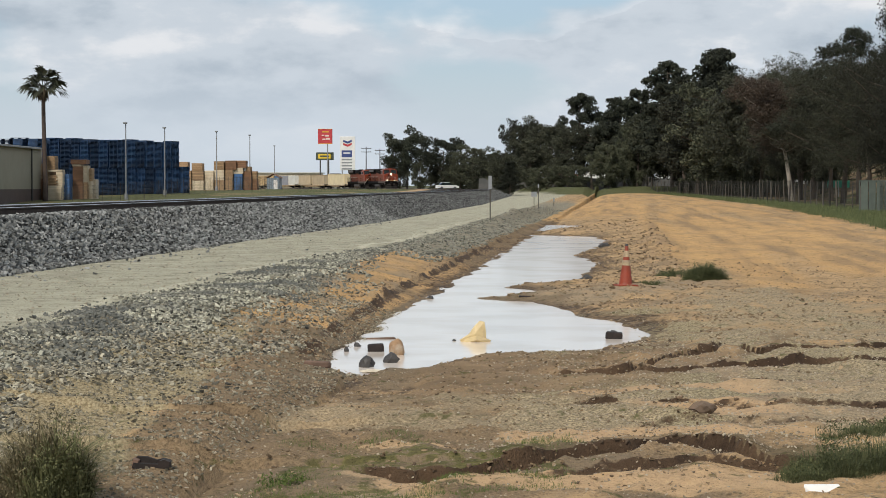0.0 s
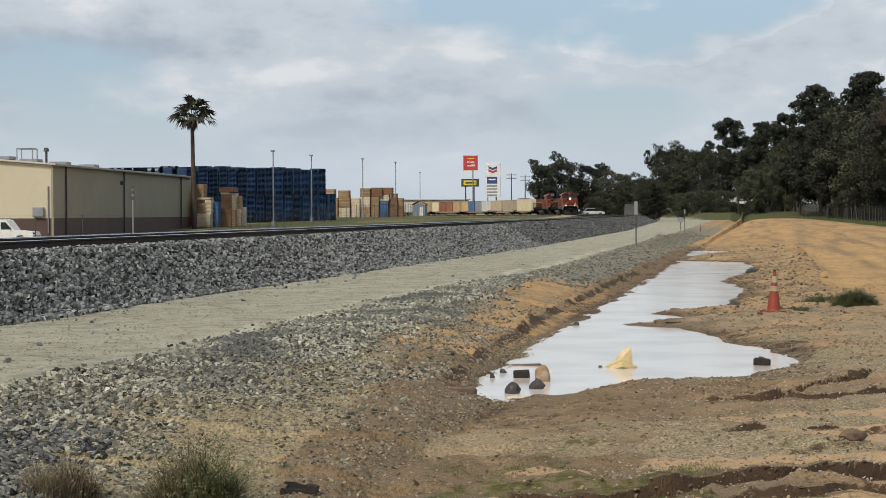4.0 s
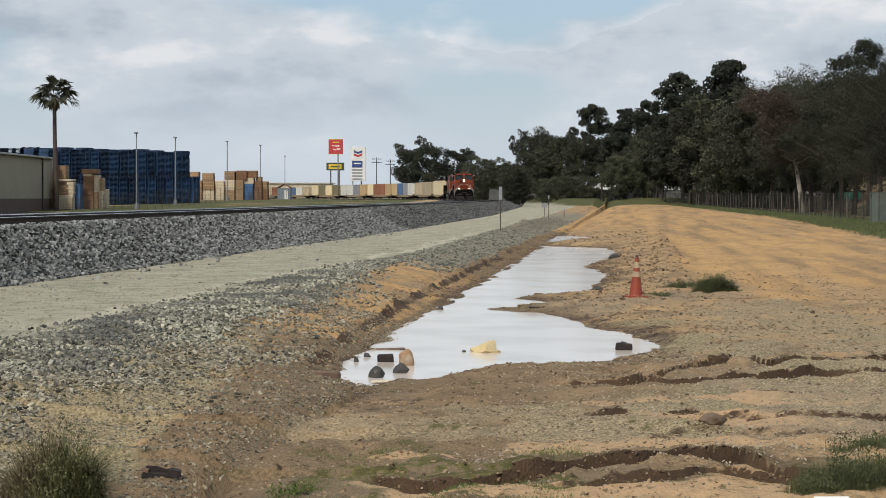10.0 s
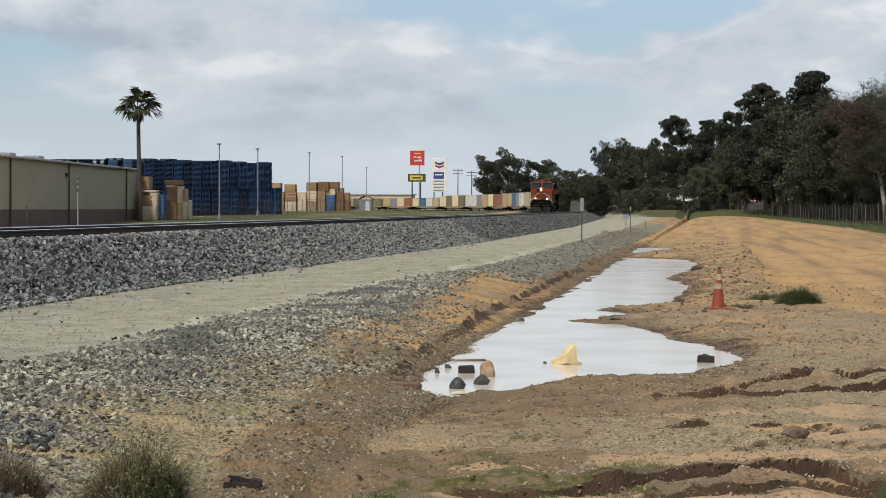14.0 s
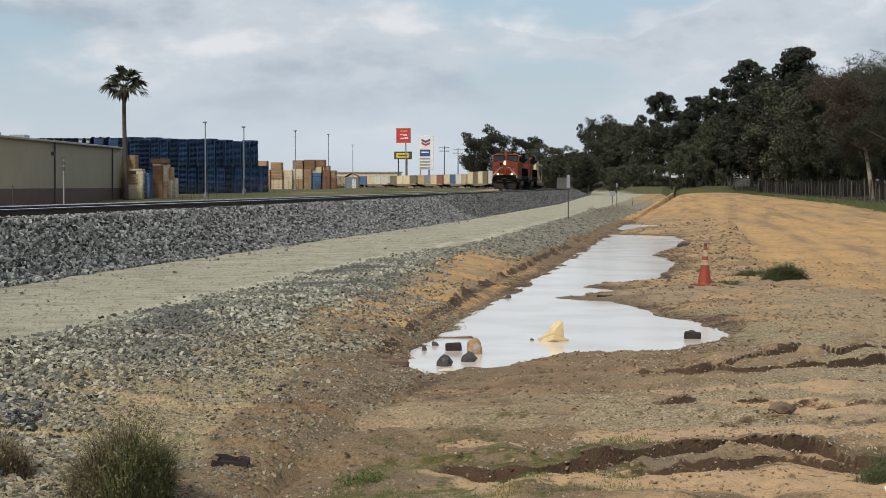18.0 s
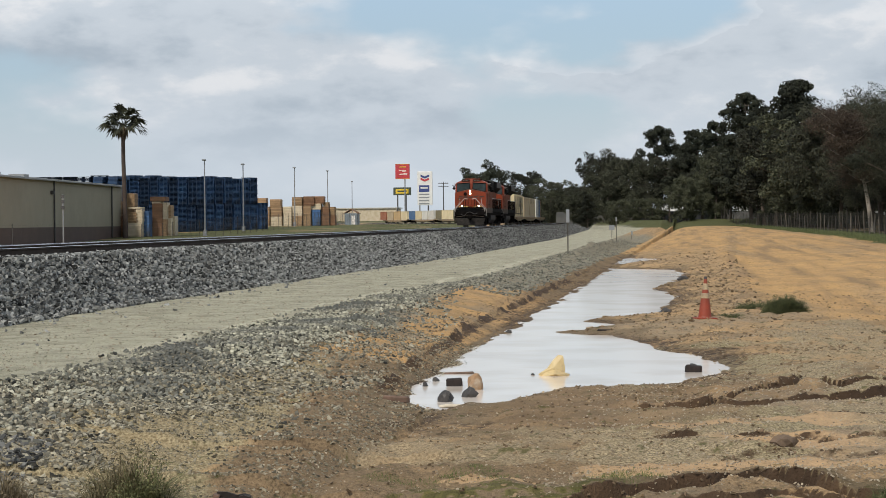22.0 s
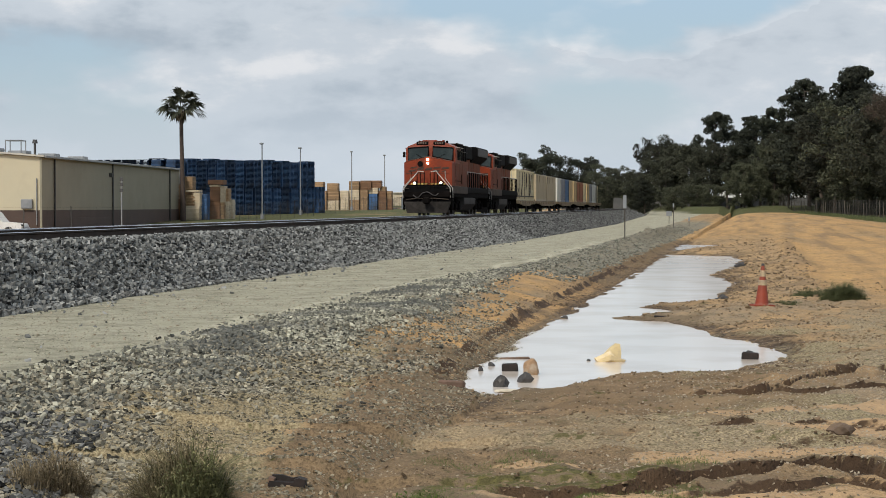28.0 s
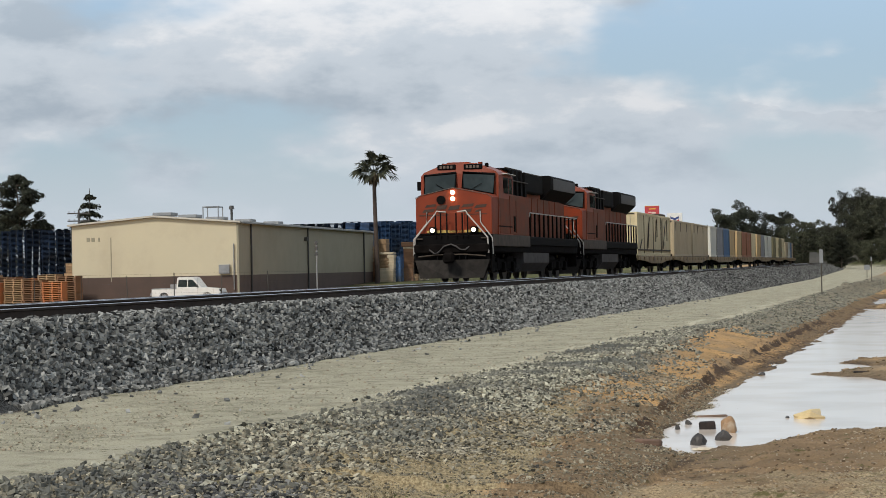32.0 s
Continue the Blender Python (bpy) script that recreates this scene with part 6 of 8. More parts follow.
# ---- trees ----
M_BARK = material("rough_bark", (0.085, 0.065, 0.05), (0.05, 0.04, 0.032), 3.0, 0.9, 0, 0.02, 6.0)
M_PALEBARK = material("pale_bark", (0.36, 0.32, 0.27), (0.22, 0.19, 0.16), 2.0, 0.85, 0, 0.01, 6.0)
M_PINE = island_material("pine_needles", (0.011, 0.015, 0.0095), (0.045, 0.05, 0.032), 0.85, vary=0.35)
M_EUC = island_material("gum_leaves", (0.013, 0.0155, 0.010), (0.058, 0.060, 0.038), 0.8, vary=0.45)
M_TALL = island_material("dark_gum_leaves", (0.006, 0.0075, 0.005), (0.026, 0.028, 0.018), 0.8, vary=0.35)
M_OLIVE = island_material("olive_leaves", (0.016, 0.020, 0.012), (0.075, 0.078, 0.046), 0.8, vary=0.4)
M_LIGHT = island_material("pale_willow_leaves", (0.035, 0.041, 0.024), (0.105, 0.11, 0.066), 0.8)
M_RUST = island_material("withered_leaves", (0.030, 0.023, 0.017), (0.085, 0.062, 0.046), 0.85)
M_PALM = island_material("palm_fronds", (0.012, 0.015, 0.008), (0.045, 0.047, 0.026), 0.7)


def leaf_mesh(name, blobs, count, size, mat, seed, droop=0.0, squash=0.8, stray=0.10):
    """A crown of small leaves, strewn over the outsides of many uneven clumps."""
    rng = np.random.RandomState(seed)
    blobs = np.array(blobs)
    w = blobs[:, 3] ** 2
    k = rng.choice(len(blobs), count, p=w / w.sum())
    d = rng.normal(size=(count, 3))
    d[:, 2] += 0.25
    d /= np.linalg.norm(d, axis=1)[:, None]
    r = rng.uniform(0.35, 1, count) ** 0.4 * (1 + stray * rng.normal(size=count))
    c = blobs[k, :3] + d * (r * blobs[k, 3])[:, None] * np.array([1, 1, squash])
    a, b = rng.normal(size=(count, 3)), rng.normal(size=(count, 3))
    a[:, 2] -= droop
    for w_ in (a, b):         # leaves lie along the outside of their clump
        w_ -= 0.75 * d * (w_ * d).sum(1)[:, None]
    a /= np.linalg.norm(a, axis=1)[:, None]
    b /= np.linalg.norm(b, axis=1)[:, None]
    s = rng.uniform(size[0], size[1], count)[:, None]
    v = np.stack([c - a * s - b * s * 0.35, c + b * s * 0.6, c + a * s, c - b * s * 0.5], 1).reshape(-1, 3)
    f = np.arange(4 * count).reshape(-1, 4)
    return numpy_mesh(name, v, f, mat)


# bark, leaves, leaf size, leaf count, droop, limbs, lowest limb, widest reach, rise of a limb, clump sizes, flatness of a clump
KINDS = {
    "pine": (M_BARK, M_PINE, (0.05, 0.13), 24000, 0.0, 24, 0.30, 3.3, 0.25, (0.75, 1.35), 0.6),
    "dense": (M_BARK, M_PINE, (0.05, 0.13), 26000, 0.0, 34, 0.18, 3.3, 0.42, (0.75, 1.3), 0.6),
    "crown": (M_BARK, M_PINE, (0.05, 0.13), 26000, 0.0, 22, 0.30, 3.0, 0.35, (1.2, 1.9), 0.8),
    "dome": (M_BARK, M_OLIVE, (0.05, 0.13), 24000, 0.2, 26, 0.08, 4.2, 0.30, (1.1, 1.7), 0.75),
    "gum": (M_BARK, M_EUC, (0.045, 0.12), 26000, 0.8, 28, 0.25, 3.3, 0.50, (0.9, 1.6), 0.9),
    "tall": (M_BARK, M_TALL, (0.045, 0.11), 34000, 0.9, 34, 0.25, 3.0, 0.45, (0.7, 1.3), 1.0),
    "olive": (M_BARK, M_OLIVE, (0.05, 0.125), 24000, 0.3, 26, 0.06, 3.8, 0.45, (1.1, 1.7), 0.85),
    "rust": (M_PALEBARK, M_RUST, (0.05, 0.13), 26000, 0.3, 26, 0.46, 2.4, 0.55, (1.0, 1.5), 0.9),
    "bush": (M_BARK, M_OLIVE, (0.09, 0.22), 4200, 0.2, 9, 0.06, 4.2, 0.30, (1.5, 2.4), 0.8),
    "willow": (M_BARK, M_LIGHT, (0.045, 0.12), 32000, 1.2, 26, 0.08, 3.5, 0.35, (0.9, 1.6), 1.0),
}


def tree_model(kind, seed, fine=False):
    """A tree about ten metres high: tapered trunk, limbs that end in clumps, an uneven crown. Returns (trunk mesh, crown mesh)."""
    rng = random.Random(seed)
    g, blobs = Geo(), []
    bark, mat, size, count, droop, limbs, low, wide, lift, clump, squash = KINDS[kind]
    if fine:
        size, count = (size[0] * 0.62, size[1] * 0.62), int(count * 2.2)
    else:
        size = (size[0] * 1.3, size[1] * 1.45)
    lean = (rng.uniform(-0.6, 0.6), rng.uniform(-0.6, 0.6))
    if kind == "rust":       # it leans out over the field
        lean = (-2.0, 0.3)
    top = 9.0 if kind in ("pine", "dense", "tall") else 8.0
    spine = [Vector((lean[0] * t * t + 0.15 * math.sin(4 * t + seed), lean[1] * t * t, top * t)) for t in (0, 0.2, 0.4, 0.6, 0.8, 1.0)]
    g.tube(spine, [0.19, 0.15, 0.125, 0.10, 0.07, 0.03], 8)

    def cluster(c, r):
        """One rounded clump: a core with knobs about it."""
        blobs.append((c.x, c.y, c.z, r * 0.72))
        for _ in range(6 if not fine else 9):
            d = Vector((rng.gauss(0, 1), rng.gauss(0, 1), rng.gauss(0.2, 0.8))).normalized()
            d = Vector((d.x, d.y, d.z * squash)) * r * rng.uniform(0.55, 0.9)
            blobs.append((c.x + d.x, c.y + d.y, c.z + d.z, r * rng.uniform(0.26, 0.46)))

    for i in range(limbs):
        t = low + (1 - low) * (i + rng.random()) / limbs
        j = min(int(t * 5), 4)
        p = spine[j].lerp(spine[j + 1], t * 5 - j)
        h = (t - low) / (1 - low)
        shape = {"pine": 1.1 - 0.75 * h, "dense": 1.08 - 0.85 * h, "crown": 0.75 + 0.35 * math.sin(2.6 * h), "tall": 0.75 + 0.3 * math.sin(2.8 * h) - 0.3 * h}.get(kind, 0.65 + 0.55 * math.sin(2.5 * h) - 0.35 * h * h)
        ang = i * 2.4 + rng.uniform(-0.5, 0.5)
        reach = wide * shape * rng.uniform(0.55, 1.15)
        q = p + Vector((math.cos(ang) * reach, math.sin(ang) * reach, lift * reach * rng.uniform(0.5, 1.4)))
        g.tube([p, p.lerp(q, 0.5) + Vector((0, 0, -0.06 * reach)), q], [0.055, 0.04, 0.02], 5)
        r = rng.uniform(*clump) * (1.0 - 0.25 * h)
        cluster(q, r)
        if kind not in ("pine", "crown") or rng.random() < 0.45:
            cluster(p.lerp(q, 0.55) + Vector((0, 0, 0.1)), r * 0.85)
        if kind in ("tall", "gum", "willow"):
            cluster(q - Vector((0, 0, r * rng.uniform(0.6, 1.1))), r * 0.7)
    for _ in range(3):
        cluster(spine[-1] + Vector((rng.uniform(-0.5, 0.5), rng.uniform(-0.5, 0.5), rng.uniform(-0.1, 0.5))), rng.uniform(0.5, 0.8))
    crown = leaf_mesh("crown", blobs, count, size, mat, seed, droop)
    peak = max(b[2] + 0.8 * b[3] for b in blobs)
    return g.mesh("trunk", bark), crown, peak


MODELS = {k: [tree_model(k, 10 * j + s) for s in range(n)] for j, (k, n) in enumerate((("pine", 3), ("gum", 4), ("olive", 3), ("rust", 1), ("bush", 2), ("willow", 1), ("dense", 1), ("crown", 2), ("dome", 1), ("tall", 1)))}
FINE = {"gum": [tree_model("gum", 71, True), tree_model("gum", 72, True)], "olive": [tree_model("olive", 81, True)], "pine": [tree_model("pine", 91, True)], "tall": [tree_model("tall", 95, True), tree_model("tall", 96, True)],
        "rust": [tree_model("rust", 98, True)], "willow": [tree_model("willow", 99, True)]}
TREE_LABELS = {"pine": "tall dark green pine with an open crown", "dense": "tall dense dark green pine", "crown": "dark pine with a rounded, clumped crown", "dome": "broad dark green tree with a domed crown",
               "gum": "tall grey-green gum tree with drooping leaves", "tall": "very tall grey-green gum tree with a ragged crown", "olive": "broad olive-green tree with a dense crown",
               "rust": "half-withered reddish-brown tree with a pale trunk", "bush": "low dense green bush under the trees", "willow": "pale olive-green weeping tree at the wood's edge"}
tree_count = 0


def tree(kind, x, y, height, wide=1.0):
    global tree_count
    tree_count += 1
    models = FINE[kind] if kind in FINE and y < 235 else MODELS[kind]
    trunk, crown, peak = models[tree_count % len(models)]
    k = (height - float(end_bank(x, y))) / peak
    t = thing("tree" if kind != "bush" else "bush", TREE_LABELS[kind], "tree" if kind != "bush" else "bush",
              Matrix.Translation((x, y, float(land(x, y)) - 0.1)) @ Matrix.Rotation(tree_count * 1.7 if kind != "rust" else 0.0, 4, "Z") @ Matrix.Diagonal((k * wide, k * wide, k, 1)), group="trees along the field")
    part("trunk", trunk, None, t)
    part("crown", crown, None, t)


# the skyline from the far side of the curve to the trees beside the field
for kind, x, y, h, wide in (
        ("crown", -49.2, 480, 15.8, 0.95), ("olive", -50.7, 478, 8.7, 0.8), ("olive", -45.8, 474, 7.2, 0.8), ("crown", -38.5, 452, 12.4, 1.0), ("olive", -40.4, 455, 6.4, 0.9), ("olive", -36.5, 450, 7.1, 0.8), ("dome", -29.8, 430, 10.2, 1),
        ("olive", -33.1, 434, 8.3, 1), ("olive", -26.0, 420, 8.8, 1.1), ("olive", -22.8, 408, 8.1, 1), ("gum", -18.7, 402, 14.9, 0.85), ("gum", -15.2, 398, 15.1, 0.9), ("gum", -12.2, 394, 13.8, 0.85), ("gum", -16.3, 388, 11.4, 1),
        ("pine", -7.1, 386, 18.9, 0.75), ("gum", -9.0, 380, 12.5, 1), ("gum", -4.6, 376, 13.4, 1), ("pine", -1.9, 378, 15.2, 0.9), ("pine", 1.4, 370, 17.3, 0.95), ("pine", 4.8, 352, 17.9, 0.9), ("gum", 2.7, 350, 10.1, 1),
        ("gum", 6.0, 338, 14.1, 1), ("pine", 9.0, 330, 21.5, 0.9), ("pine", 10.7, 318, 17.7, 1), ("dense", 14.4, 300, 21.5, 0.95), ("gum", 11.3, 285, 15.2, 1.1), ("olive", 15.3, 270, 15.4, 1.1), ("gum", 16.4, 255, 15.4, 1),
        ("gum", 17.0, 240, 15.2, 1), ("rust", 17.1, 200, 12.4, 1.15), ("gum", 18.8, 222, 15.0, 1), ("gum", 20.5, 214, 15.2, 1), ("gum", 18.4, 206, 12.4, 1), ("gum", 20.1, 194, 12.5, 1), ("pine", 19.3, 176, 15.3, 0.95),
        ("gum", 20.1, 172, 12.7, 1), ("gum", 20.2, 164, 11.3, 1), ("tall", 20.9, 140, 17.6, 0.7), ("tall", 20.9, 133, 18.0, 0.75), ("gum", 20.3, 152, 12.6, 0.85), ("tall", 21.0, 126, 18.4, 0.8), ("tall", 20.9, 118, 18.6, 0.9),
        ("tall", 21.4, 110, 16.9, 0.9), ("gum", 18.6, 108, 8.6, 0.7), ("gum", 21.9, 104, 16.0, 1)):
    tree(kind, x, y, h, wide)
rnd = random.Random(8)
# lower trees and bushes that fill the wood
for i in range(13, 34):
    y = 118 + i * 7.6
    x = float(fence_x(y)) + rnd.uniform(5.5, 12)
    tree(("olive", "gum", "olive")[i % 3], x, y, rnd.uniform(7.5, 10.5) * (1 + 0.001 * (y - 118)), rnd.uniform(1.0, 1.3))
for i in range(30):          # the far side of the street
    y = 110 + i * 8.0
    tree(("gum", "olive")[i % 2], float(fence_x(y)) + rnd.uniform(27, 36), y, rnd.uniform(7.5, 11.0), 1.35)
    tree("bush", float(fence_x(y)) + rnd.uniform(27, 30), y + 3, rnd.uniform(3.0, 4.5), 1.3)
for i in range(22):
    y = 250 + i * 7
    if 318 < y < 385:
        continue
    tree("bush" if i % 2 else "olive", float(fence_x(y)) + rnd.uniform(3, 8) - (1.2 * max(0, y - 380)), y, rnd.uniform(3.5, 7.0), 1.2)
for x, y, h in ((-9.5, 352, 5.0), (-20.5, 372, 6.5), (-26.0, 395, 5.5), (-12.5, 330, 4.6), (-15.8, 300, 6.2), (-17.5, 318, 5.0)):
    tree("olive", x, y, h, 1.1)
for i in range(40):
    y = 352 + i * 3.4
    x = float(line_x(y)) + 12 + (i % 4) * 3.0 + rnd.uniform(-1, 1)
    tree("bush", x, y, rnd.uniform(3.0, 5.5), 1.2)
for i in range(9):
    y = 235 + i * 9
    tree("bush", float(fence_x(y)) + rnd.uniform(3.5, 9), y, rnd.uniform(2.2, 4.0), 1.3)
tree("dense", -15.4, 296, 5.1, 0.95)
tree("willow", -1.2, 330, 8.6, 0.95)
tree("willow", 3.5, 338, 11.5, 0.8)
tree("pine", -126, 262, 15.2, 0.95)
tree("olive", -129.5, 262, 10.0, 1.0)
tree("bush", -121, 262, 6.0, 1.0)
for x, y, h in ((-105, 330, 8.5), (-99, 332, 6.8), (-128, 390, 9.0)):
    tree("olive", x, y, h, 0.9)


# railing of the street above the bank
def street_railing():
    f = thing("street_railing", "low pale railing along the street behind the trees", "railing")
    for i in range(56):
        y = 118 + 2.6 * i
        x = float(fence_x(y)) + 22.0
        z = float(land(x, y))
        part("post", Geo().box((x, y, z + 0.42), (0.14, 0.14, 0.84), 0.01), M_GREYM, f)
        if i % 2 == 0:
            x1 = float(fence_x(y + 5.2)) + 22.0
            z1 = float(land(x1, y + 5.2))
            part("rail", Geo().tube([(x - 0.09, y, z + 0.78), (x1 - 0.09, y + 5.2, z1 + 0.78)], 0.09, 6), M_PALE, f)


street_railing()


def conifer(x, y, h):
    t = thing("conifer", "dark layered conifer behind the warehouse", "tree", pose(x, y, float(land(x, y))))
    part("trunk", Geo().cyl((0, 0, 0), (0, 0, h), 0.22, 0.04, n=8), M_BARK, t)
    blobs, rng = [], random.Random(3)
    for i in range(10):
        z = h * (0.12 + 0.88 * i / 10)
        r = 4.8 * (1 - i / 10) + 0.35
        for k in range(8):
            a = k * 0.785 + i * 1.3 + rng.uniform(-0.2, 0.2)
            q = r * rng.uniform(0.65, 1.1)
            for s_ in (0.3, 0.65, 1.0):
                blobs.append((math.cos(a) * q * s_, math.sin(a) * q * s_, z - 0.32 * q * s_ + rng.uniform(-0.2, 0.2), rng.uniform(0.45, 0.95) * (1 - 0.6 * i / 10)))
    part("crown", leaf_mesh("crown", blobs, 22000, (0.08, 0.20), M_PINE, 5), None, t)


conifer(-114.4, 259, 12.6)


def palm(x, y, h):
    """A fan palm: slender trunk, a skirt of dead leaves, a round head of folded fans on long stalks."""
    p = thing("palm_tree", "tall fan palm with a slender grey-brown trunk", "palm tree", pose(x, y, float(land(x, y))))
    part("trunk", Geo().tube([(0.1, 0, 0), (0.05, 0, h * 0.3), (-0.05, 0, h * 0.7), (-0.08, 0, h)], [0.30, 0.24, 0.21, 0.20], 12), material("palm_trunk", (0.075, 0.053, 0.042), (0.05, 0.036, 0.03), 2.0, 0.9, 0, 0.02, 8.0), p, "ringed grey-brown trunk")
    rng = random.Random(2)
    for i in range(24):
        el = math.asin(0.97 - 1.32 * (i + 0.5) / 24)
        az = i * 2.399 + rng.uniform(-0.2, 0.2)
        d = Vector((math.cos(az) * math.cos(el), math.sin(az) * math.cos(el), math.sin(el)))
        L = rng.uniform(0.5, 0.9) if i % 4 == 0 else rng.uniform(1.05, 1.55)
        base, hub = Vector((-0.08, 0, h)) + d * 0.15, Vector((-0.08, 0, h + 0.15)) + d * L
        g = Geo().tube([base, hub], 0.025, 4)
        side = d.cross(Vector((0, 0, 1))).normalized()
        up = side.cross(d).normalized()
        twist = rng.uniform(-0.9, 0.9)          # each fan hangs at its own turn
        side, up = side * math.cos(twist) + up * math.sin(twist), up * math.cos(twist) - side * math.sin(twist)
        for k in range(13):
            a = math.radians(-60 + 10 * k)
            w = d * math.cos(a) + side * math.sin(a)
            R = rng.uniform(1.25, 1.65) * (0.75 + 0.25 * math.cos(a))
            mid = hub + w * R * 0.6 + up * (0.05 if k % 2 else -0.02)
            tipp = hub + w * R - Vector((0, 0, 0.30 + 0.25 * rng.random()))
            n = (up * 0.25 + side * math.cos(a) - d * math.sin(a)).normalized() * 0.12
            g.add([hub, mid - n, tipp, mid + n], [(0, 1, 2, 3)])
        part("frond", g, M_PALM, p)
    sk = Geo()
    for i in range(46):
        a, z = rng.uniform(0, 6.283), h - rng.uniform(0.0, 0.5)
        w = Vector((math.cos(a), math.sin(a), 0))
        s_ = Vector((-w.y, w.x, 0)) * 0.12
        L = rng.uniform(0.6, 1.2)
        c = Vector((-0.08, 0, z)) + w * 0.22
        sk.add([c, c + w * 0.3 - s_ - Vector((0, 0, L * 0.5)), c + w * 0.34 - Vector((0, 0, L)), c + w * 0.3 + s_ - Vector((0, 0, L * 0.5))], [(0, 1, 2, 3)])
    part("dead_leaf_skirt", sk, island_material("dead_fronds", (0.045, 0.036, 0.022), (0.12, 0.095, 0.06)), p)


palm(-58.4, 205, 11.6)


# ---- beside the field ----
M_POST = material("weathered_fence_post", (0.075, 0.066, 0.054), (0.045, 0.04, 0.034), 2.0, 0.9, vary=0.6)
M_MESH = material("dark_fence_mesh", (0.035, 0.034, 0.030), (0.022, 0.021, 0.019), 2.0, 0.8)
wire_fence("field_fence", "dark chain-link fence along the trees", [(float(fence_x(y)), y) for y in (70, 100, 125, 160, 200, 250, 300, 340)], 1.85, M_MESH, M_POST, 3.2, 7, 13, 0.007, 0.045, 0.3)

M_SLAT = material("grey_green_slats", (0.085, 0.105, 0.09), (0.065, 0.082, 0.07), 2.0, 0.7, vary=0.15)
s = thing("slatted_gate", "grey-green slatted gate panel in the fence", "gate", pose(15.6, 124.5, float(land(15.6, 124.5)), 0, 0, -8))
part("frame", Geo().box((-0.98, 0, 0.98), (0.07, 0.07, 1.96)).box((0.98, 0, 0.98), (0.07, 0.07, 1.96)).box((0, 0, 1.92), (1.9, 0.06, 0.06)), M_SLAT, s)
for k in range(4):
    part("slat", Geo().box((-0.69 + k * 0.46, -0.01, 0.98), (0.41, 0.03, 1.85), 0.008), M_SLAT, s)


def car(x, y, turn, paint, label, z=None):
    c = thing("car" if z else "parked_car", label, "car", pose(x, y, z or float(land(x, y)), 0, 0, turn), group="cars")
    part("body", Geo().prism([(-2.2, 0.35), (2.2, 0.35), (2.2, 0.75), (1.4, 0.92), (-2.15, 0.95)], -0.88, 0.88, "y"), paint, c)
    part("cabin", Geo().prism([(-1.7, 0.93), (0.95, 0.91), (0.35, 1.42), (-1.2, 1.45)], -0.75, 0.75, "y"), M_GLASS, c)
    part("roof", Geo().box((-0.42, 0, 1.45), (1.5, 1.4, 0.06), 0.02), paint, c)
    for sx in (-1.35, 1.35):
        for sy in (-0.8, 0.8):
            part("wheel", Geo().cyl((sx, sy - 0.1, 0.32), (sx, sy + 0.1, 0.32), 0.32, n=14), M_DARK, c)
    return c


e = thing("street", "raised grey street beyond the end of the field", "street", kind="structure")
part("street_bank", Geo().prism([(384, -1.0), (388, 3.3), (400, 3.3), (404, -1.0)], -26, 75, "x"), material("street_asphalt", (0.075, 0.072, 0.066), (0.05, 0.05, 0.047), 0.5, 0.9), e)
red_car = car(-9.0, 392, 0, M_RED, "small red car driving on the street behind the trees", 3.3)
car(23.0, 262, 8, M_WHITE, "white car on the street behind the trees")
car(-33.5, 405, 20, M_WHITE, "white car parked beyond the curve")
for x, y, w in ((8.0, 352, 12), (-6.0, 372, 14)):
    s = thing("far_house", "pale low house glimpsed between trunks", "house", pose(x + 6, y + 70, float(land(x, y))))
    part("wall", Geo().box((0, 0, 1.8), (w, 8, 3.6)), M_WHITE, s)
    part("roof", Geo().prism([(-w / 2 - 0.5, 3.5), (0, 4.8), (w / 2 + 0.5, 3.5)], -4.5, 4.5, "y"), M_GREYM, s)
s = thing("street_sign", "green street sign on a gantry behind the trees", "sign", pose(22.0, 205, float(land(22, 205))))
part("post", Geo().cyl((0, 0, 0), (0, 0, 1.6), 0.06, n=6), M_GREYM, s)
part("panel", Geo().box((0, 0, 1.3), (2.2, 0.06, 0.7), 0.02), material("green_sign_face", (0.01, 0.20, 0.13), (0.01, 0.17, 0.11), 1, 0.5), s)


def marker(x, y, h, label, plate):
    p = thing("marker_post", label, "post", pose(x, y, float(land(x, y))))
    part("post", Geo().box((0, 0, h / 2), (0.055, 0.055, h), 0.006), M_POST, p)
    part("plate", Geo().box((0, -0.05, h - plate[1] / 2), (plate[0], 0.02, plate[1]), 0.004), M_GREYM, p, "pale marker plate")
    return p


marker(-5.95, 96.7, 2.08, "slim grey marker post at the bank's edge", (0.16, 0.62))
marker(-5.6, 148.0, 1.75, "slim dark marker post farther along", (0.10, 0.3))
marker(-7.6, 190.0, 1.2, "short post with a white plate", (0.5, 0.45))
marker(-5.0, 165.0, 0.7, "short white stake in the field", (0.12, 0.3))

# ---- traffic cone ----
M_CONE = material("orange_cone_vinyl", (0.27, 0.042, 0.016), (0.21, 0.038, 0.016), 6.0, 0.55, stain=(0.28, 0.07, 0.04), stain_scale=9.0, stain_at=(0.55, 0.8))
M_COLLAR = material("dirty_reflective_collar", (0.46, 0.36, 0.22), (0.30, 0.225, 0.135), 14.0, 0.5, stain=(0.25, 0.20, 0.15), stain_scale=11.0, stain_at=(0.5, 0.75))


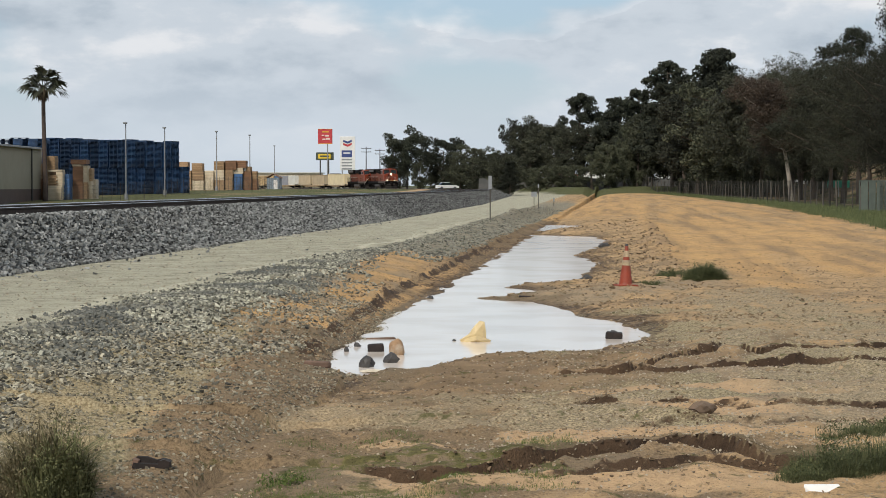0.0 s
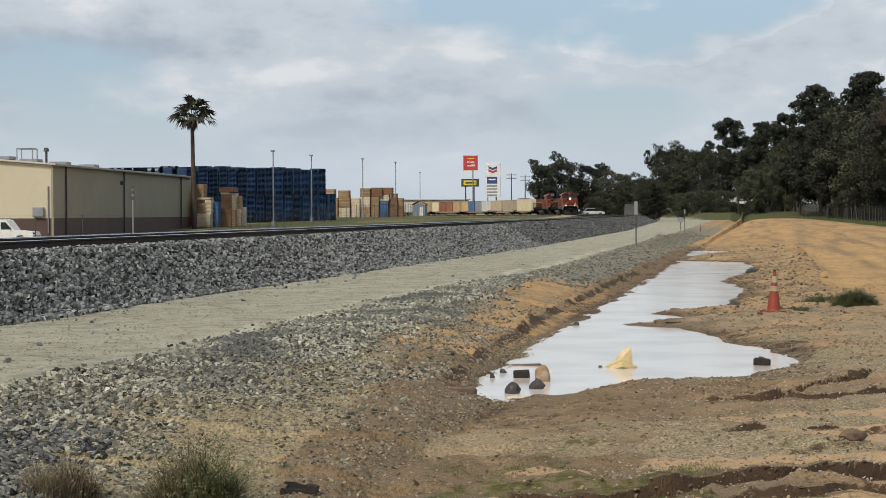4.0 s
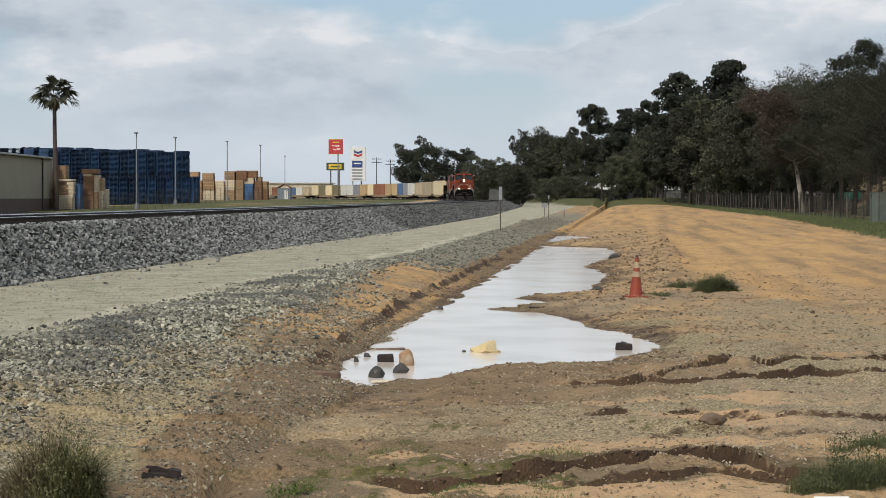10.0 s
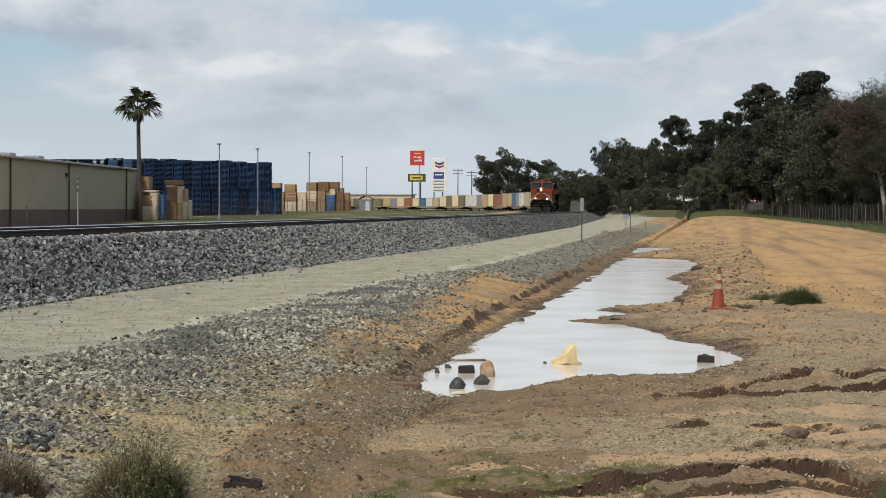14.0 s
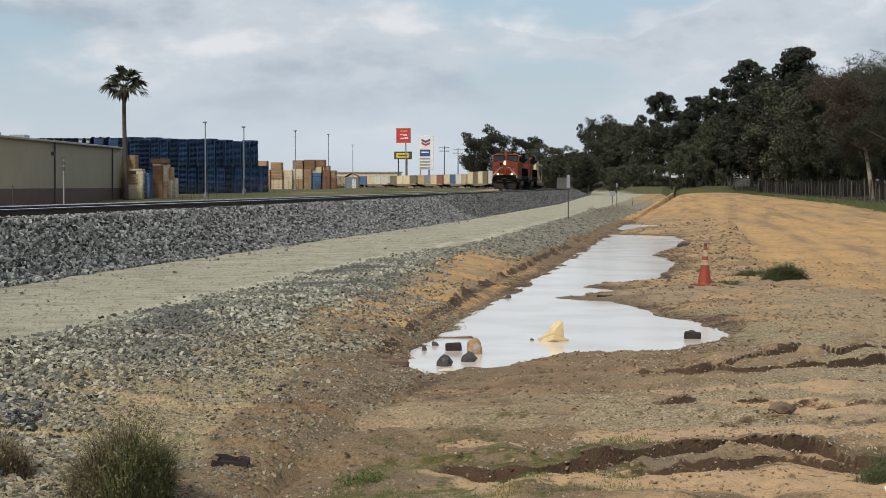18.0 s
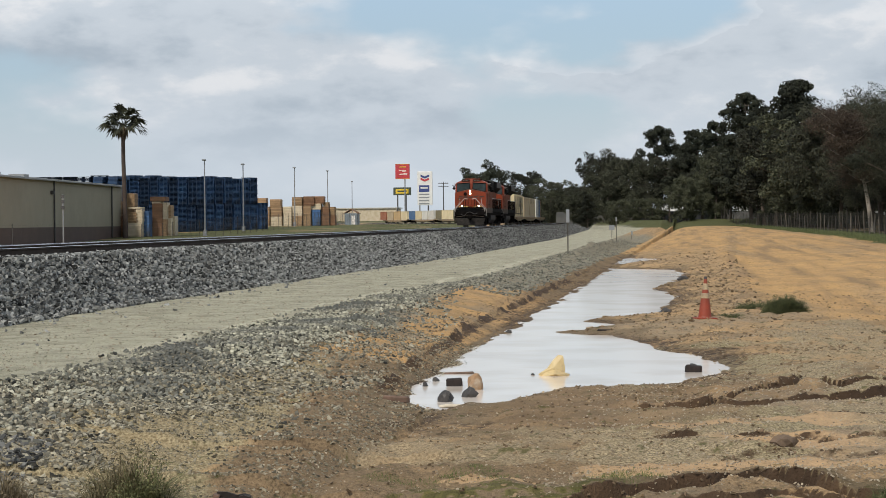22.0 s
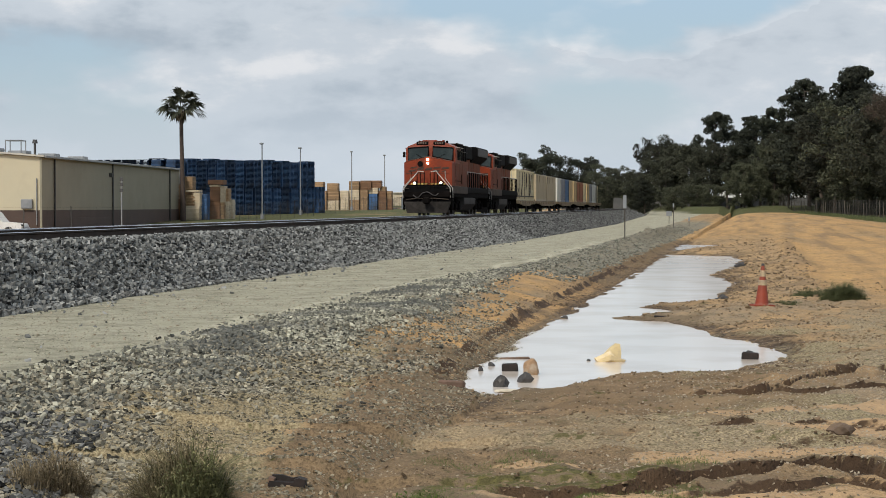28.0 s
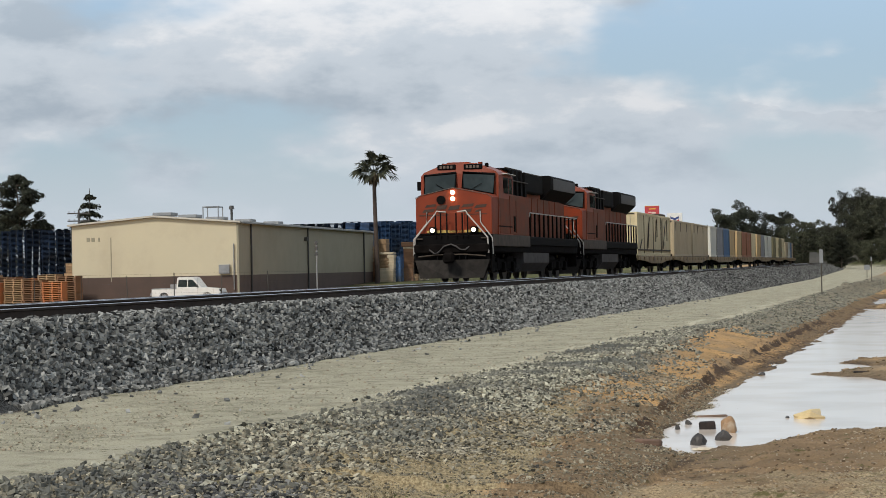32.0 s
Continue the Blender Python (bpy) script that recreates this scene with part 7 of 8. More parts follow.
def cone(x, y):
    c = thing("traffic_cone", "orange traffic cone with two dirty white collars", "traffic cone", pose(x, y, float(land(x, y)) - 0.005, 0, 1.5, 20))
    base = Geo()
    ring = [(math.copysign(abs(math.cos(a)) ** 0.35, math.cos(a)) * 0.19, math.copysign(abs(math.sin(a)) ** 0.35, math.sin(a)) * 0.19) for a in [2 * math.pi * k / 24 for k in range(24)]]
    base.prism(ring, 0.0, 0.035, "z")
    part("base", base, M_CONE, c, "square orange foot")
    body = Geo()
    prof = [(0.128, 0.03), (0.115, 0.06), (0.026, 0.70), (0.021, 0.715)]
    for (r0, z0), (r1, z1) in zip(prof, prof[1:]):
        body.cyl((0, 0, z0), (0, 0, z1), r0, r1, n=20, caps=z1 > 0.71)
    part("body", body, M_CONE, c)
    for z0, z1 in ((0.365, 0.455), (0.515, 0.62)):
        r = lambda z: 0.115 - (z - 0.06) * 0.089 / 0.64 + 0.004
        part("collar", Geo().cyl((0, 0, z0), (0, 0, z1), r(z0), r(z1), n=20, caps=False), M_COLLAR, c, "dirty white reflective collar")
    part("top_ring", Geo().cyl((0, 0, 0.70), (0, 0, 0.74), 0.030, 0.024, n=14), M_DARK, c)


cone(0.17, 35.4)

# ---- rubble in and by the water ----
def lump(size, seed, rough=0.22, mat=None, n=2):
    """A rounded, uneven stone."""
    bm = bmesh.new()
    bmesh.ops.create_icosphere(bm, subdivisions=n + 1, radius=0.5)
    for v in bm.verts:
        k = 1 + rough * noise.noise(v.co * 2.2 + Vector((seed, 0, 0))) + rough * 0.5 * noise.noise(v.co * 6 + Vector((0, seed, 0)))
        v.co = Vector((v.co.x * size[0], v.co.y * size[1], v.co.z * size[2])) * k
    me = bpy.data.meshes.new("stone")
    bm.to_mesh(me)
    bm.free()
    me.materials.append(mat)
    return me


M_LAVA = material("dark_wet_rock", (0.030, 0.027, 0.026), (0.055, 0.05, 0.046), 9.0, 0.55, 0, 0.012, 18.0)
M_BROWN = material("tan_boulder", (0.33, 0.20, 0.105), (0.25, 0.16, 0.09), 7.0, 0.7, 0, 0.006, 22.0, stain=(0.40, 0.33, 0.25), stain_scale=5.0)
M_CHAR = material("charred_timber", (0.010, 0.008, 0.007), (0.028, 0.018, 0.015), 12.0, 0.85, 0, 0.006, 30.0)
M_LOG = material("weathered_timber", (0.17, 0.105, 0.075), (0.11, 0.07, 0.05), 10.0, 0.85, 0, 0.004, 30.0)


def rock(x, y, z, size, mat, label, seed, turn=0):
    tagged(part("rock", lump(size, seed, 0.25 if mat == M_BROWN else 0.55, mat, 2 if mat == M_BROWN else 1), None, at=pose(x, y, z, 0, 0, turn)), label, "rock")


rock(-2.40, 22.3, WATER + 0.06, (0.17, 0.17, 0.24), M_BROWN, "tan rounded boulder in the puddle", 3.1)
rock(-2.55, 20.75, WATER + 0.04, (0.15, 0.14, 0.14), M_LAVA, "dark wet rock in the puddle", 5.2)
rock(-2.36, 21.32, WATER + 0.04, (0.15, 0.13, 0.125), M_LAVA, "dark wet rock in the puddle", 8.4)
rock(-0.03, 26.0, WATER - 0.01, (0.10, 0.08, 0.08), M_LAVA, "small dark wet stone at the water's edge", 9.3)
rock(-3.02, 22.7, WATER + 0.01, (0.06, 0.06, 0.10), M_LAVA, "small dark stone standing in shallow water", 2.3)
rock(-2.98, 23.4, WATER + 0.01, (0.07, 0.07, 0.08), M_LAVA, "small dark stone standing in shallow water", 6.3)
rock(-0.58, 39.9, WATER + 0.05, (0.24, 0.2, 0.16), M_LAVA, "dark stone on the mud tongue", 7.7)
rock(-0.35, 62.0, WATER + 0.06, (0.3, 0.25, 0.2), M_LAVA, "dark stone by the far puddle", 4.7)
rock(-3.05, 33.5, WATER + 0.02, (0.10, 0.1, 0.08), M_LAVA, "dark stone at the foot of the bank", 1.7)
rock(0.65, 15.3, float(land(0.65, 15.3)) + 0.02, (0.17, 0.15, 0.10), material("dry_clod", (0.17, 0.115, 0.075), (0.12, 0.085, 0.06), 9, 0.95, 0, 0.015, 25), "brown clod of dry earth", 4.4)


def burnt_timber(x, y):
    """A short length of beam, burnt hollow, with ragged ends."""
    b = thing("timber_block", "charred hollow length of timber on the gravel", "timber", pose(x, y, float(land(x, y)) + 0.010, 0, 5, 4) @ Matrix.Scale(0.78, 4))
    part("core", Geo().prism([(-0.15, -0.03), (0.145, -0.03), (0.15, 0.012), (0.06, 0.020), (-0.06, 0.014), (-0.14, 0.018)], -0.05, 0.055, "y"), M_CHAR, b)
    part("side", Geo().prism([(-0.155, -0.01), (0.15, -0.01), (0.14, 0.052), (0.09, 0.060), (0.03, 0.044), (-0.05, 0.062), (-0.13, 0.056)], 0.04, 0.075, "y"), M_CHAR, b)
    part("burnt_end", Geo().prism([(0.055, -0.02), (0.145, -0.02), (0.15, 0.050), (0.10, 0.062), (0.06, 0.045)], -0.055, 0.05, "y"), M_CHAR, b)
    part("burnt_end", Geo().prism([(-0.15, -0.02), (-0.105, -0.02), (-0.10, 0.036), (-0.145, 0.048)], -0.045, 0.05, "y"), M_LOG, b, "red-brown unburnt end")


def block(x, y, z, size, mat, label, turn=0, tilt=0, name="timber_block"):
    b = thing(name, label, "timber", pose(x, y, z, 0, tilt, turn))
    part("core", Geo().box((0, 0, 0), size, 0.014), mat, b)
    part("split_end", Geo().box((size[0] * 0.46, 0, -size[2] * 0.1), (size[0] * 0.12, size[1] * 0.8, size[2] * 0.7), 0.01), M_LOG, b)


block(-2.69, 22.75, WATER + 0.035, (0.18, 0.12, 0.10), M_CHAR, "charred block of wood in the puddle", 6, -3)
block(-0.02, 24.9, WATER + 0.035, (0.20, 0.12, 0.095), M_CHAR, "charred block of wood in the puddle", -4, 4)
burnt_timber(-2.87, 12.42)
block(-3.02, 20.5, float(land(-3.02, 20.5)) + 0.03, (0.27, 0.08, 0.07), M_LOG, "weathered piece of timber by the water", -8, 2)
block(-2.85, 24.6, WATER + 0.004, (0.36, 0.08, 0.028), M_LOG, "half-sunk plank at the puddle's edge", 5, -2)
block(-1.45, 33.3, WATER + 0.05, (0.26, 0.08, 0.04), M_CHAR, "dark driftwood on the islet", 4, 2)
tagged(part("slab", lump((0.24, 0.12, 0.04), 1.2, 0.3, material("pale_slab", (0.60, 0.53, 0.42), (0.5, 0.43, 0.33), 8, 0.8)), None, at=pose(-2.35, 19.6, float(land(-2.35, 19.6)) + 0.022)), "pale flat slab at the puddle's edge", "stone")
g = Geo().add([(-0.095, 0, 0.045), (-0.08, 0.0, 0.0), (-0.02, -0.02, -0.012), (0.10, 0, 0.05), (-0.09, 0.04, 0.05), (0.095, 0.035, 0.054)], [(0, 1, 2, 3), (0, 3, 5, 4)])
tagged(part("paper_scrap", g, material("white_paper", (0.80, 0.80, 0.78), (0.74, 0.74, 0.72), 8, 0.7), at=pose(1.12, 11.2, float(land(1.12, 11.2)) + 0.02)), "white scrap of folded paper on the gravel", "litter")

# ---- the yellow bag that rocks in the water ----
M_BAG = material("yellow_plastic", (0.60, 0.47, 0.25), (0.50, 0.38, 0.19), 7.0, 0.4, 0, 0.01, 12.0, stain=(0.42, 0.33, 0.2), stain_scale=8.0)


def bag_piece(name, outline, thick, parent, label):
    g = Geo()
    k = len(outline)
    n = [1 + 0.25 * math.sin(3.1 * i) for i in range(k)]
    v = [(x, -thick * n[i], z) for i, (x, z) in enumerate(outline)] + [(x * 0.9, thick * n[-i], z * 0.94) for i, (x, z) in enumerate(outline)]
    v += [(sum(p[0] for p in outline) / k, -thick * 2.2, sum(p[1] for p in outline) / k)]
    g.add(v, [(i, (i + 1) % k, 2 * k) for i in range(k)] + [(i, k + i, k + (i + 1) % k, (i + 1) % k) for i in range(k)] + [tuple(range(2 * k - 1, k - 1, -1))])
    return part(name, g, M_BAG, parent, label)


bag = thing("plastic_bag", "crumpled yellow plastic bag half sunk in the puddle", "bag", pose(-1.67, 24.3, WATER))
sail = bag_piece("sail", [(-0.14, -0.03), (0.13, -0.05), (0.13, 0.10), (0.11, 0.24), (0.05, 0.25), (-0.01, 0.19), (-0.08, 0.09), (-0.19, 0.02)], 0.035, bag, "raised flap that the wind moves")
fold = bag_piece("fold", [(-0.17, -0.03), (0.16, -0.03), (0.19, 0.02), (0.10, 0.05), (0.02, 0.085), (-0.05, 0.06), (-0.12, 0.03)], 0.06, bag, "low crumpled fold in the water")
rock(-1.93, 24.35, WATER, (0.05, 0.04, 0.05), M_LAVA, "small dark stone beside the bag", 3.9)


# ---- grass ----
def blades(name, c, radius, n, length, mat, label, seed, lean=0.5, flat=False, wide=1.0):
    """Tufts of thin bent blades about the places c."""
    rng = np.random.RandomState(seed)
    c = np.atleast_2d(c)
    k = rng.randint(0, len(c), n)
    a, r = rng.uniform(0, 6.283, n), radius * np.sqrt(rng.uniform(0, 1, n))
    x, y = c[k, 0] + r * np.cos(a), c[k, 1] + r * np.sin(a)
    z = land(x, y)
    fall = 1 - 0.75 * (r / radius) ** 2 if not flat else np.ones(n)
    h = rng.uniform(*length, n) * fall
    out = rng.uniform(0, 1, n) * lean
    b = a + rng.normal(0, 0.9, n)
    dx, dy = np.cos(b) * out * h, np.sin(b) * out * h
    wx, wy = wide * (-np.sin(b) * h * 0.010 - 0.0010), wide * (np.cos(b) * h * 0.010 + 0.0010)
    p = np.stack([x, y, z - 0.01], -1)
    w = np.stack([wx, wy, 0 * wx], -1)
    m = p + np.stack([dx * 0.35, dy * 0.35, h * 0.62], -1)
    t = p + np.stack([dx, dy, h * (1 - 0.25 * out)], -1)
    v = np.stack([p - w, p + w, m + w * 0.7, t, m - w * 0.7], 1).reshape(-1, 3)
    i = 5 * np.arange(n)[:, None]
    f = np.concatenate([i + np.array([[0, 1, 2, 4]]), i + np.array([[4, 2, 3, 3]])])
    tri = i + np.array([[4, 2, 3]])
    me = bpy.data.meshes.new(name)
    me.from_pydata(v.tolist(), [], (i + np.array([[0, 1, 2, 4]])).tolist() + tri.tolist())
    me.materials.append(mat)
    return tagged(new(name, me), label, "grass")


M_DRY = island_material("dry_blades", (0.072, 0.060, 0.034), (0.27, 0.225, 0.13), 0.9)
M_SAGE = island_material("sage_blades", (0.055, 0.062, 0.026), (0.20, 0.20, 0.09), 0.9)
M_STRAW = island_material("straw_blades", (0.09, 0.07, 0.04), (0.30, 0.24, 0.15), 0.9)
M_GRASS = island_material("green_blades", (0.032, 0.043, 0.016), (0.112, 0.118, 0.052), 0.9)
M_VERGE = island_material("verge_blades", (0.045, 0.062, 0.022), (0.125, 0.138, 0.06), 0.9)
M_WEED = island_material("weed_leaves", (0.045, 0.075, 0.018), (0.12, 0.15, 0.04), 0.9)


def shrub(name, label, humps, leaves, mat, seed, size=(0.004, 0.013), stems=0.25):
    """A low dome of fine twigs and leaves: humps are (x, y, width, height)."""
    t = thing(name, label, "grass")
    r = random.Random(seed)
    blobs = []
    for x, y, w, h in humps:
        z = float(land(x, y))
        for _ in range(26):
            a, d = r.uniform(0, 6.283), math.sqrt(r.random())
            blobs.append((x + math.cos(a) * d * w, y + math.sin(a) * d * w, z + h * (1 - 0.75 * d * d) * r.uniform(0.15, 0.95), r.uniform(0.10, 0.22) * h + 0.03))
    part("leaves", leaf_mesh("leaves", blobs, leaves, size, mat, seed, -1.2), None, t)
    share = sum(w * h for x, y, w, h in humps)
    for j, (x, y, w, h) in enumerate(humps):
        b = blades("blade_tuft", [(x, y), (x + 0.3 * w, y), (x - 0.3 * w, y + 0.1 * w)], w, int(leaves * stems * w * h / share), (h * 0.25, h * 1.05), mat, label, seed + 7 * j, 1.15)
        b.parent = t
        for k in ("label", "category"):
            del b[k]
    return t


shrub("grass_tuft", "bushy brown-topped tuft of dry grass", [(-3.20, 10.95, 0.13, 0.56), (-3.13, 11.05, 0.12, 0.60), (-3.29, 11.0, 0.10, 0.45), (-3.37, 10.95, 0.08, 0.30), (-3.22, 10.8, 0.10, 0.38)], 9000, M_DRY, 1, (0.004, 0.012), stems=0.7)
shrub("grass_tuft", "bushy grey-green tuft grown into a dry one", [(-3.05, 10.95, 0.12, 0.57), (-2.98, 10.9, 0.09, 0.46), (-3.09, 10.75, 0.11, 0.40), (-2.93, 10.85, 0.06, 0.28)], 7500, M_SAGE, 13, (0.004, 0.012), stems=0.7)
shrub("grass_tuft", "small straw-coloured dry tuft on gravel", [(-3.98, 11.4, 0.13, 0.32), (-4.12, 11.3, 0.13, 0.24), (-3.90, 11.45, 0.08, 0.16)], 1300, M_STRAW, 2, stems=1.8)
shrub("grass_tuft", "small dry tuft on the gravel slope", [(-3.55, 12.6, 0.14, 0.12)], 1800, M_DRY, 12)
shrub("grass_tuft", "low green tuft of grass", [(1.25, 12.0, 0.22, 0.24), (1.45, 12.15, 0.24, 0.29), (1.66, 12.3, 0.22, 0.27), (1.08, 11.8, 0.14, 0.14), (1.85, 12.5, 0.2, 0.24)], 5000, M_GRASS, 3, stems=2.6)
shrub("grass_tuft", "low green tuft of grass", [(1.55, 13.8, 0.2, 0.10), (1.85, 14.1, 0.25, 0.11), (2.2, 14.2, 0.2, 0.1)], 1600, M_GRASS, 4, stems=2.6)
shrub("grass_tuft", "dark green tuft beside the cone", [(1.44, 36.8, 0.22, 0.30), (1.62, 36.9, 0.24, 0.35), (1.80, 36.8, 0.18, 0.26)], 6000, M_GRASS, 5, (0.006, 0.015), stems=1.6)
shrub("grass_tuft", "thin green tuft on the gravel", [(1.10, 38.6, 0.26, 0.20), (0.92, 38.2, 0.20, 0.15), (0.6, 36.0, 0.2, 0.09)], 2400, M_GRASS, 6, (0.006, 0.016), stems=1.8)
rng = np.random.RandomState(12)
n = 260
cx, cy = rng.uniform(-2.3, -0.3, n), rng.uniform(11.0, 14.1, n)
keep = fbm(cx, cy, 0.9, 91) + 0.12 * (cx < -1.3) > 0.02
tagged(blades("weeds", np.stack([cx, cy], -1)[keep], 0.10, 8200, (0.012, 0.045), M_WEED, "low green weeds and moss on damp soil", 7, 1.0, True), kind="stuff")
shrub("weed_plant", "small leafy green weed", [(-2.02, 12.0, 0.10, 0.09), (-1.92, 12.1, 0.08, 0.07)], 420, M_WEED, 8, (0.006, 0.016))
n = 900
cy = rng.uniform(0, 1, n) ** 1.4 * 250 + 62
cx = fence_x(cy) - rng.uniform(-0.3, 1.0, n) * np.interp(cy, [60, 96, 164, 250], [6.2, 5.2, 2.7, 2.2])
tagged(blades("verge_grass", np.stack([cx, cy], -1), 0.9, 90000, (0.08, 0.30), M_VERGE, "green grass verge along the fence", 9, 1.3, True, 4.0), kind="stuff")
n = 500
cy = rng.uniform(150, 330, n)
cx = line_x(cy) - TRACK_GAP - rng.uniform(6.5, 22, n)
tagged(blades("trackside_grass", np.stack([cx, cy], -1), 1.2, 9000, (0.10, 0.35), M_GRASS, "short green grass beyond the tracks", 10, 0.8, True), kind="stuff")


# ---- gravel ----
def strew(n, y0, y1, lo, hi, power, seed):
    """Places between the lines lo(y) and hi(y), thicker near y0."""
    r = np.random.RandomState(seed)
    y = y0 + (y1 - y0) * r.uniform(0, 1, n) ** power
    a, b = lo(y), hi(y)
    return np.stack([a + (b - a) * r.uniform(0, 1, n), y], -1)


M_GRIT = island_material("road_grit", (0.16, 0.15, 0.115), (0.50, 0.47, 0.36), 0.85)
M_SLOPE = island_material("slope_pebble", (0.055, 0.048, 0.035), (0.39, 0.345, 0.25), 0.85)
toe_at = lambda y: np.interp(y, [20, 35, 90, 190, 300], [2.4, 2.5, 3.6, 3.9, 3.9])
top_at = lambda y: -5.0 - 1.5 * smooth01(y, 26, 15) - 0.35 * smooth01(y, 40, 90)
stones("ballast", strew(50000, 21, 110, lambda y: line_x(y) + 1.32, lambda y: line_x(y) + toe_at(y) + 0.15, 1.35, 1), (0.055, 0.125), M_BALLAST, "grey crushed-stone railway ballast", 0.55, 0.1, 1)
stones("ballast", strew(26000, 100, 300, lambda y: line_x(y) + 1.35, lambda y: line_x(y) + toe_at(y) + 0.1, 1.3, 2), (0.09, 0.17), island_material("far_ballast_stone", (0.010, 0.0105, 0.011), (0.225, 0.228, 0.222), 0.85), "grey crushed-stone railway ballast", 0.75, 0.25, 2)
stones("ballast", strew(9000, 24, 110, lambda y: line_x(y) - 3.6, lambda y: line_x(y) - 0.9, 1.2, 3), (0.05, 0.10), island_material("grimy_ballast", (0.012, 0.010, 0.009), (0.11, 0.095, 0.085), 0.85), "grey crushed stone between the tracks", 0.7, 0.3, 3)
rim = strew(88000, 11, 50, lambda y: stones_up(y) - 0.3, lambda y: stones_low(y) + 0.5, 1.45, 4)
n1 = lattice(rim[:, 0], rim[:, 1], 2.0, 95)
across = smooth01(rim[:, 0], stones_up(rim[:, 1]) - 0.15, stones_up(rim[:, 1]) + 0.35 + 0.2 * n1) * smooth01(rim[:, 0], stones_low(rim[:, 1]) + 0.35 + 0.2 * n1, stones_low(rim[:, 1]) - 0.25)
chance = across * np.clip(0.60 + 0.55 * n1, 0.1, 1) * (0.45 + 0.55 * smooth01(rim[:, 1], 16, 22)) + 0.03
keep = np.random.RandomState(5).uniform(0, 1, len(rim)) < chance
stones("coarse_gravel", rim[keep], (0.018, 0.058), M_RIM, "coarse dark gravel along the bank's edge", 0.75, 0.25, 4)
stones("coarse_gravel", strew(9000, 44, 150, lambda y: stones_up(y) + 0.1, lambda y: 0 * y - 3.8, 1.3, 16), (0.03, 0.075), island_material("ash_gravel", (0.06, 0.06, 0.05), (0.33, 0.32, 0.26), 0.85), "grey gravel spilled over the bank's edge", 0.6, 0.3, 16)
stones("gravel", strew(2600, 16, 110, lambda y: line_x(y) + toe_at(y), lambda y: top_at(y) - 1.0, 1.6, 6), (0.010, 0.035), M_PEB, "loose gravel strewn over the service road", 0.7, 0.3, 6)
M_MIXED = island_material("mixed_gravel", (0.032, 0.031, 0.027), (0.44, 0.40, 0.30), 0.85)
stones("coarse_gravel", strew(13000, 10.5, 22, lambda y: top_at(y) + 0.35, lambda y: top_at(y) + 2.1 + 1.3 * smooth01(y, 15, 11), 1.1, 14), (0.012, 0.05), M_MIXED, "mixed tan and grey gravel on the near slope", 0.6, 0.25, 14)
stones("coarse_gravel", strew(2300, 10.5, 14.3, lambda y: -4.6 - 0.35 * (y - 10.5), lambda y: -3.9 - 0.22 * (y - 11), 1.0, 15), (0.022, 0.060), island_material("grey_cobble", (0.012, 0.0125, 0.013), (0.21, 0.21, 0.20)), "larger grey stones on the near slope", 0.6, 0.2, 15)
stones("gravel", strew(40000, 10.3, 30, lambda y: top_at(y), lambda y: 0 * y - 2.5, 1.2, 7), (0.007, 0.028), M_SLOPE, "fine tan gravel on the slope", 0.7, 0.3, 7)
stones("gravel", strew(13000, 10.5, 30, lambda y: 0 * y - 2.8, lambda y: 0 * y + 3.2, 1.0, 8), (0.004, 0.020), M_PEB, "fine pebbles strewn over the clay", 0.7, 0.3, 8)
gr = strew(16000, 13, 34, lambda y: 0 * y + 0.2, lambda y: 0 * y + 4.2, 1.0, 9)
keep = fbm(gr[:, 0], gr[:, 1], 1.6, 96) > 0.05
stones("gravel", gr[keep], (0.005, 0.022), M_PEB, "patches of pale gravel on the clay", 0.7, 0.3, 9)
foot = strew(2600, 19, 75, lambda y: 0 * y - 4.0, lambda y: 0 * y - 3.15, 1.6, 10)
stones("clods", foot, (0.012, 0.05), island_material("clay_clod", (0.13, 0.09, 0.06), (0.34, 0.24, 0.14)), "clods of clay at the foot of the bank", 0.7, 0.3, 10)
side = strew(3000, 26, 90, lambda y: shore_x(y), lambda y: shore_x(y) + 1.8, 1.4, 11)
stones("clods", side, (0.012, 0.05), island_material("field_clod", (0.12, 0.085, 0.055), (0.30, 0.215, 0.13)), "clods of dry clay beside the ditch", 0.6, 0.35, 11)

stones("gravel", strew(9000, 13, 25, lambda y: 0 * y - 1.0, lambda y: 0 * y + 3.2, 1.0, 18), (0.006, 0.024), M_PEB, "pale pebbles on the washed clay", 0.6, 0.3, 18)

M_CLOD = island_material("earth_clod", (0.085, 0.058, 0.036), (0.36, 0.26, 0.155))
bank_foot = lambda y: np.interp(y, [15, 22, 34, 70], [-2.75, -3.24, -3.56, -3.58])
stones("coarse_gravel", strew(3000, 16, 34, lambda y: top_at(y) + 0.2, lambda y: bank_foot(y) - 0.25, 1.2, 40), (0.014, 0.05), M_MIXED, "scattered stones on the ditch bank", 0.6, 0.25, 40)
stones("clods", strew(3600, 11.5, 22, lambda y: 0 * y - 2.9, lambda y: 0 * y + 0.6, 1.0, 41), (0.008, 0.034), M_CLOD, "small clods of earth on the damp ground", 0.55, 0.3, 41)
stones("clods", strew(3200, 19, 46, lambda y: np.maximum(shore_x(y) + 0.1, -1.0 + 0 * y), lambda y: 0 * y + 4.2, 1.2, 42), (0.012, 0.05), M_CLOD, "clods and stones on the sandy field", 0.5, 0.3, 42)
stones("clods", strew(1300, 34, 100, lambda y: shore_x(y), lambda y: 0 * y + 1.6, 1.2, 43), (0.03, 0.11), M_CLOD, "broken clay along the ditch's edge", 0.5, 0.3, 43)

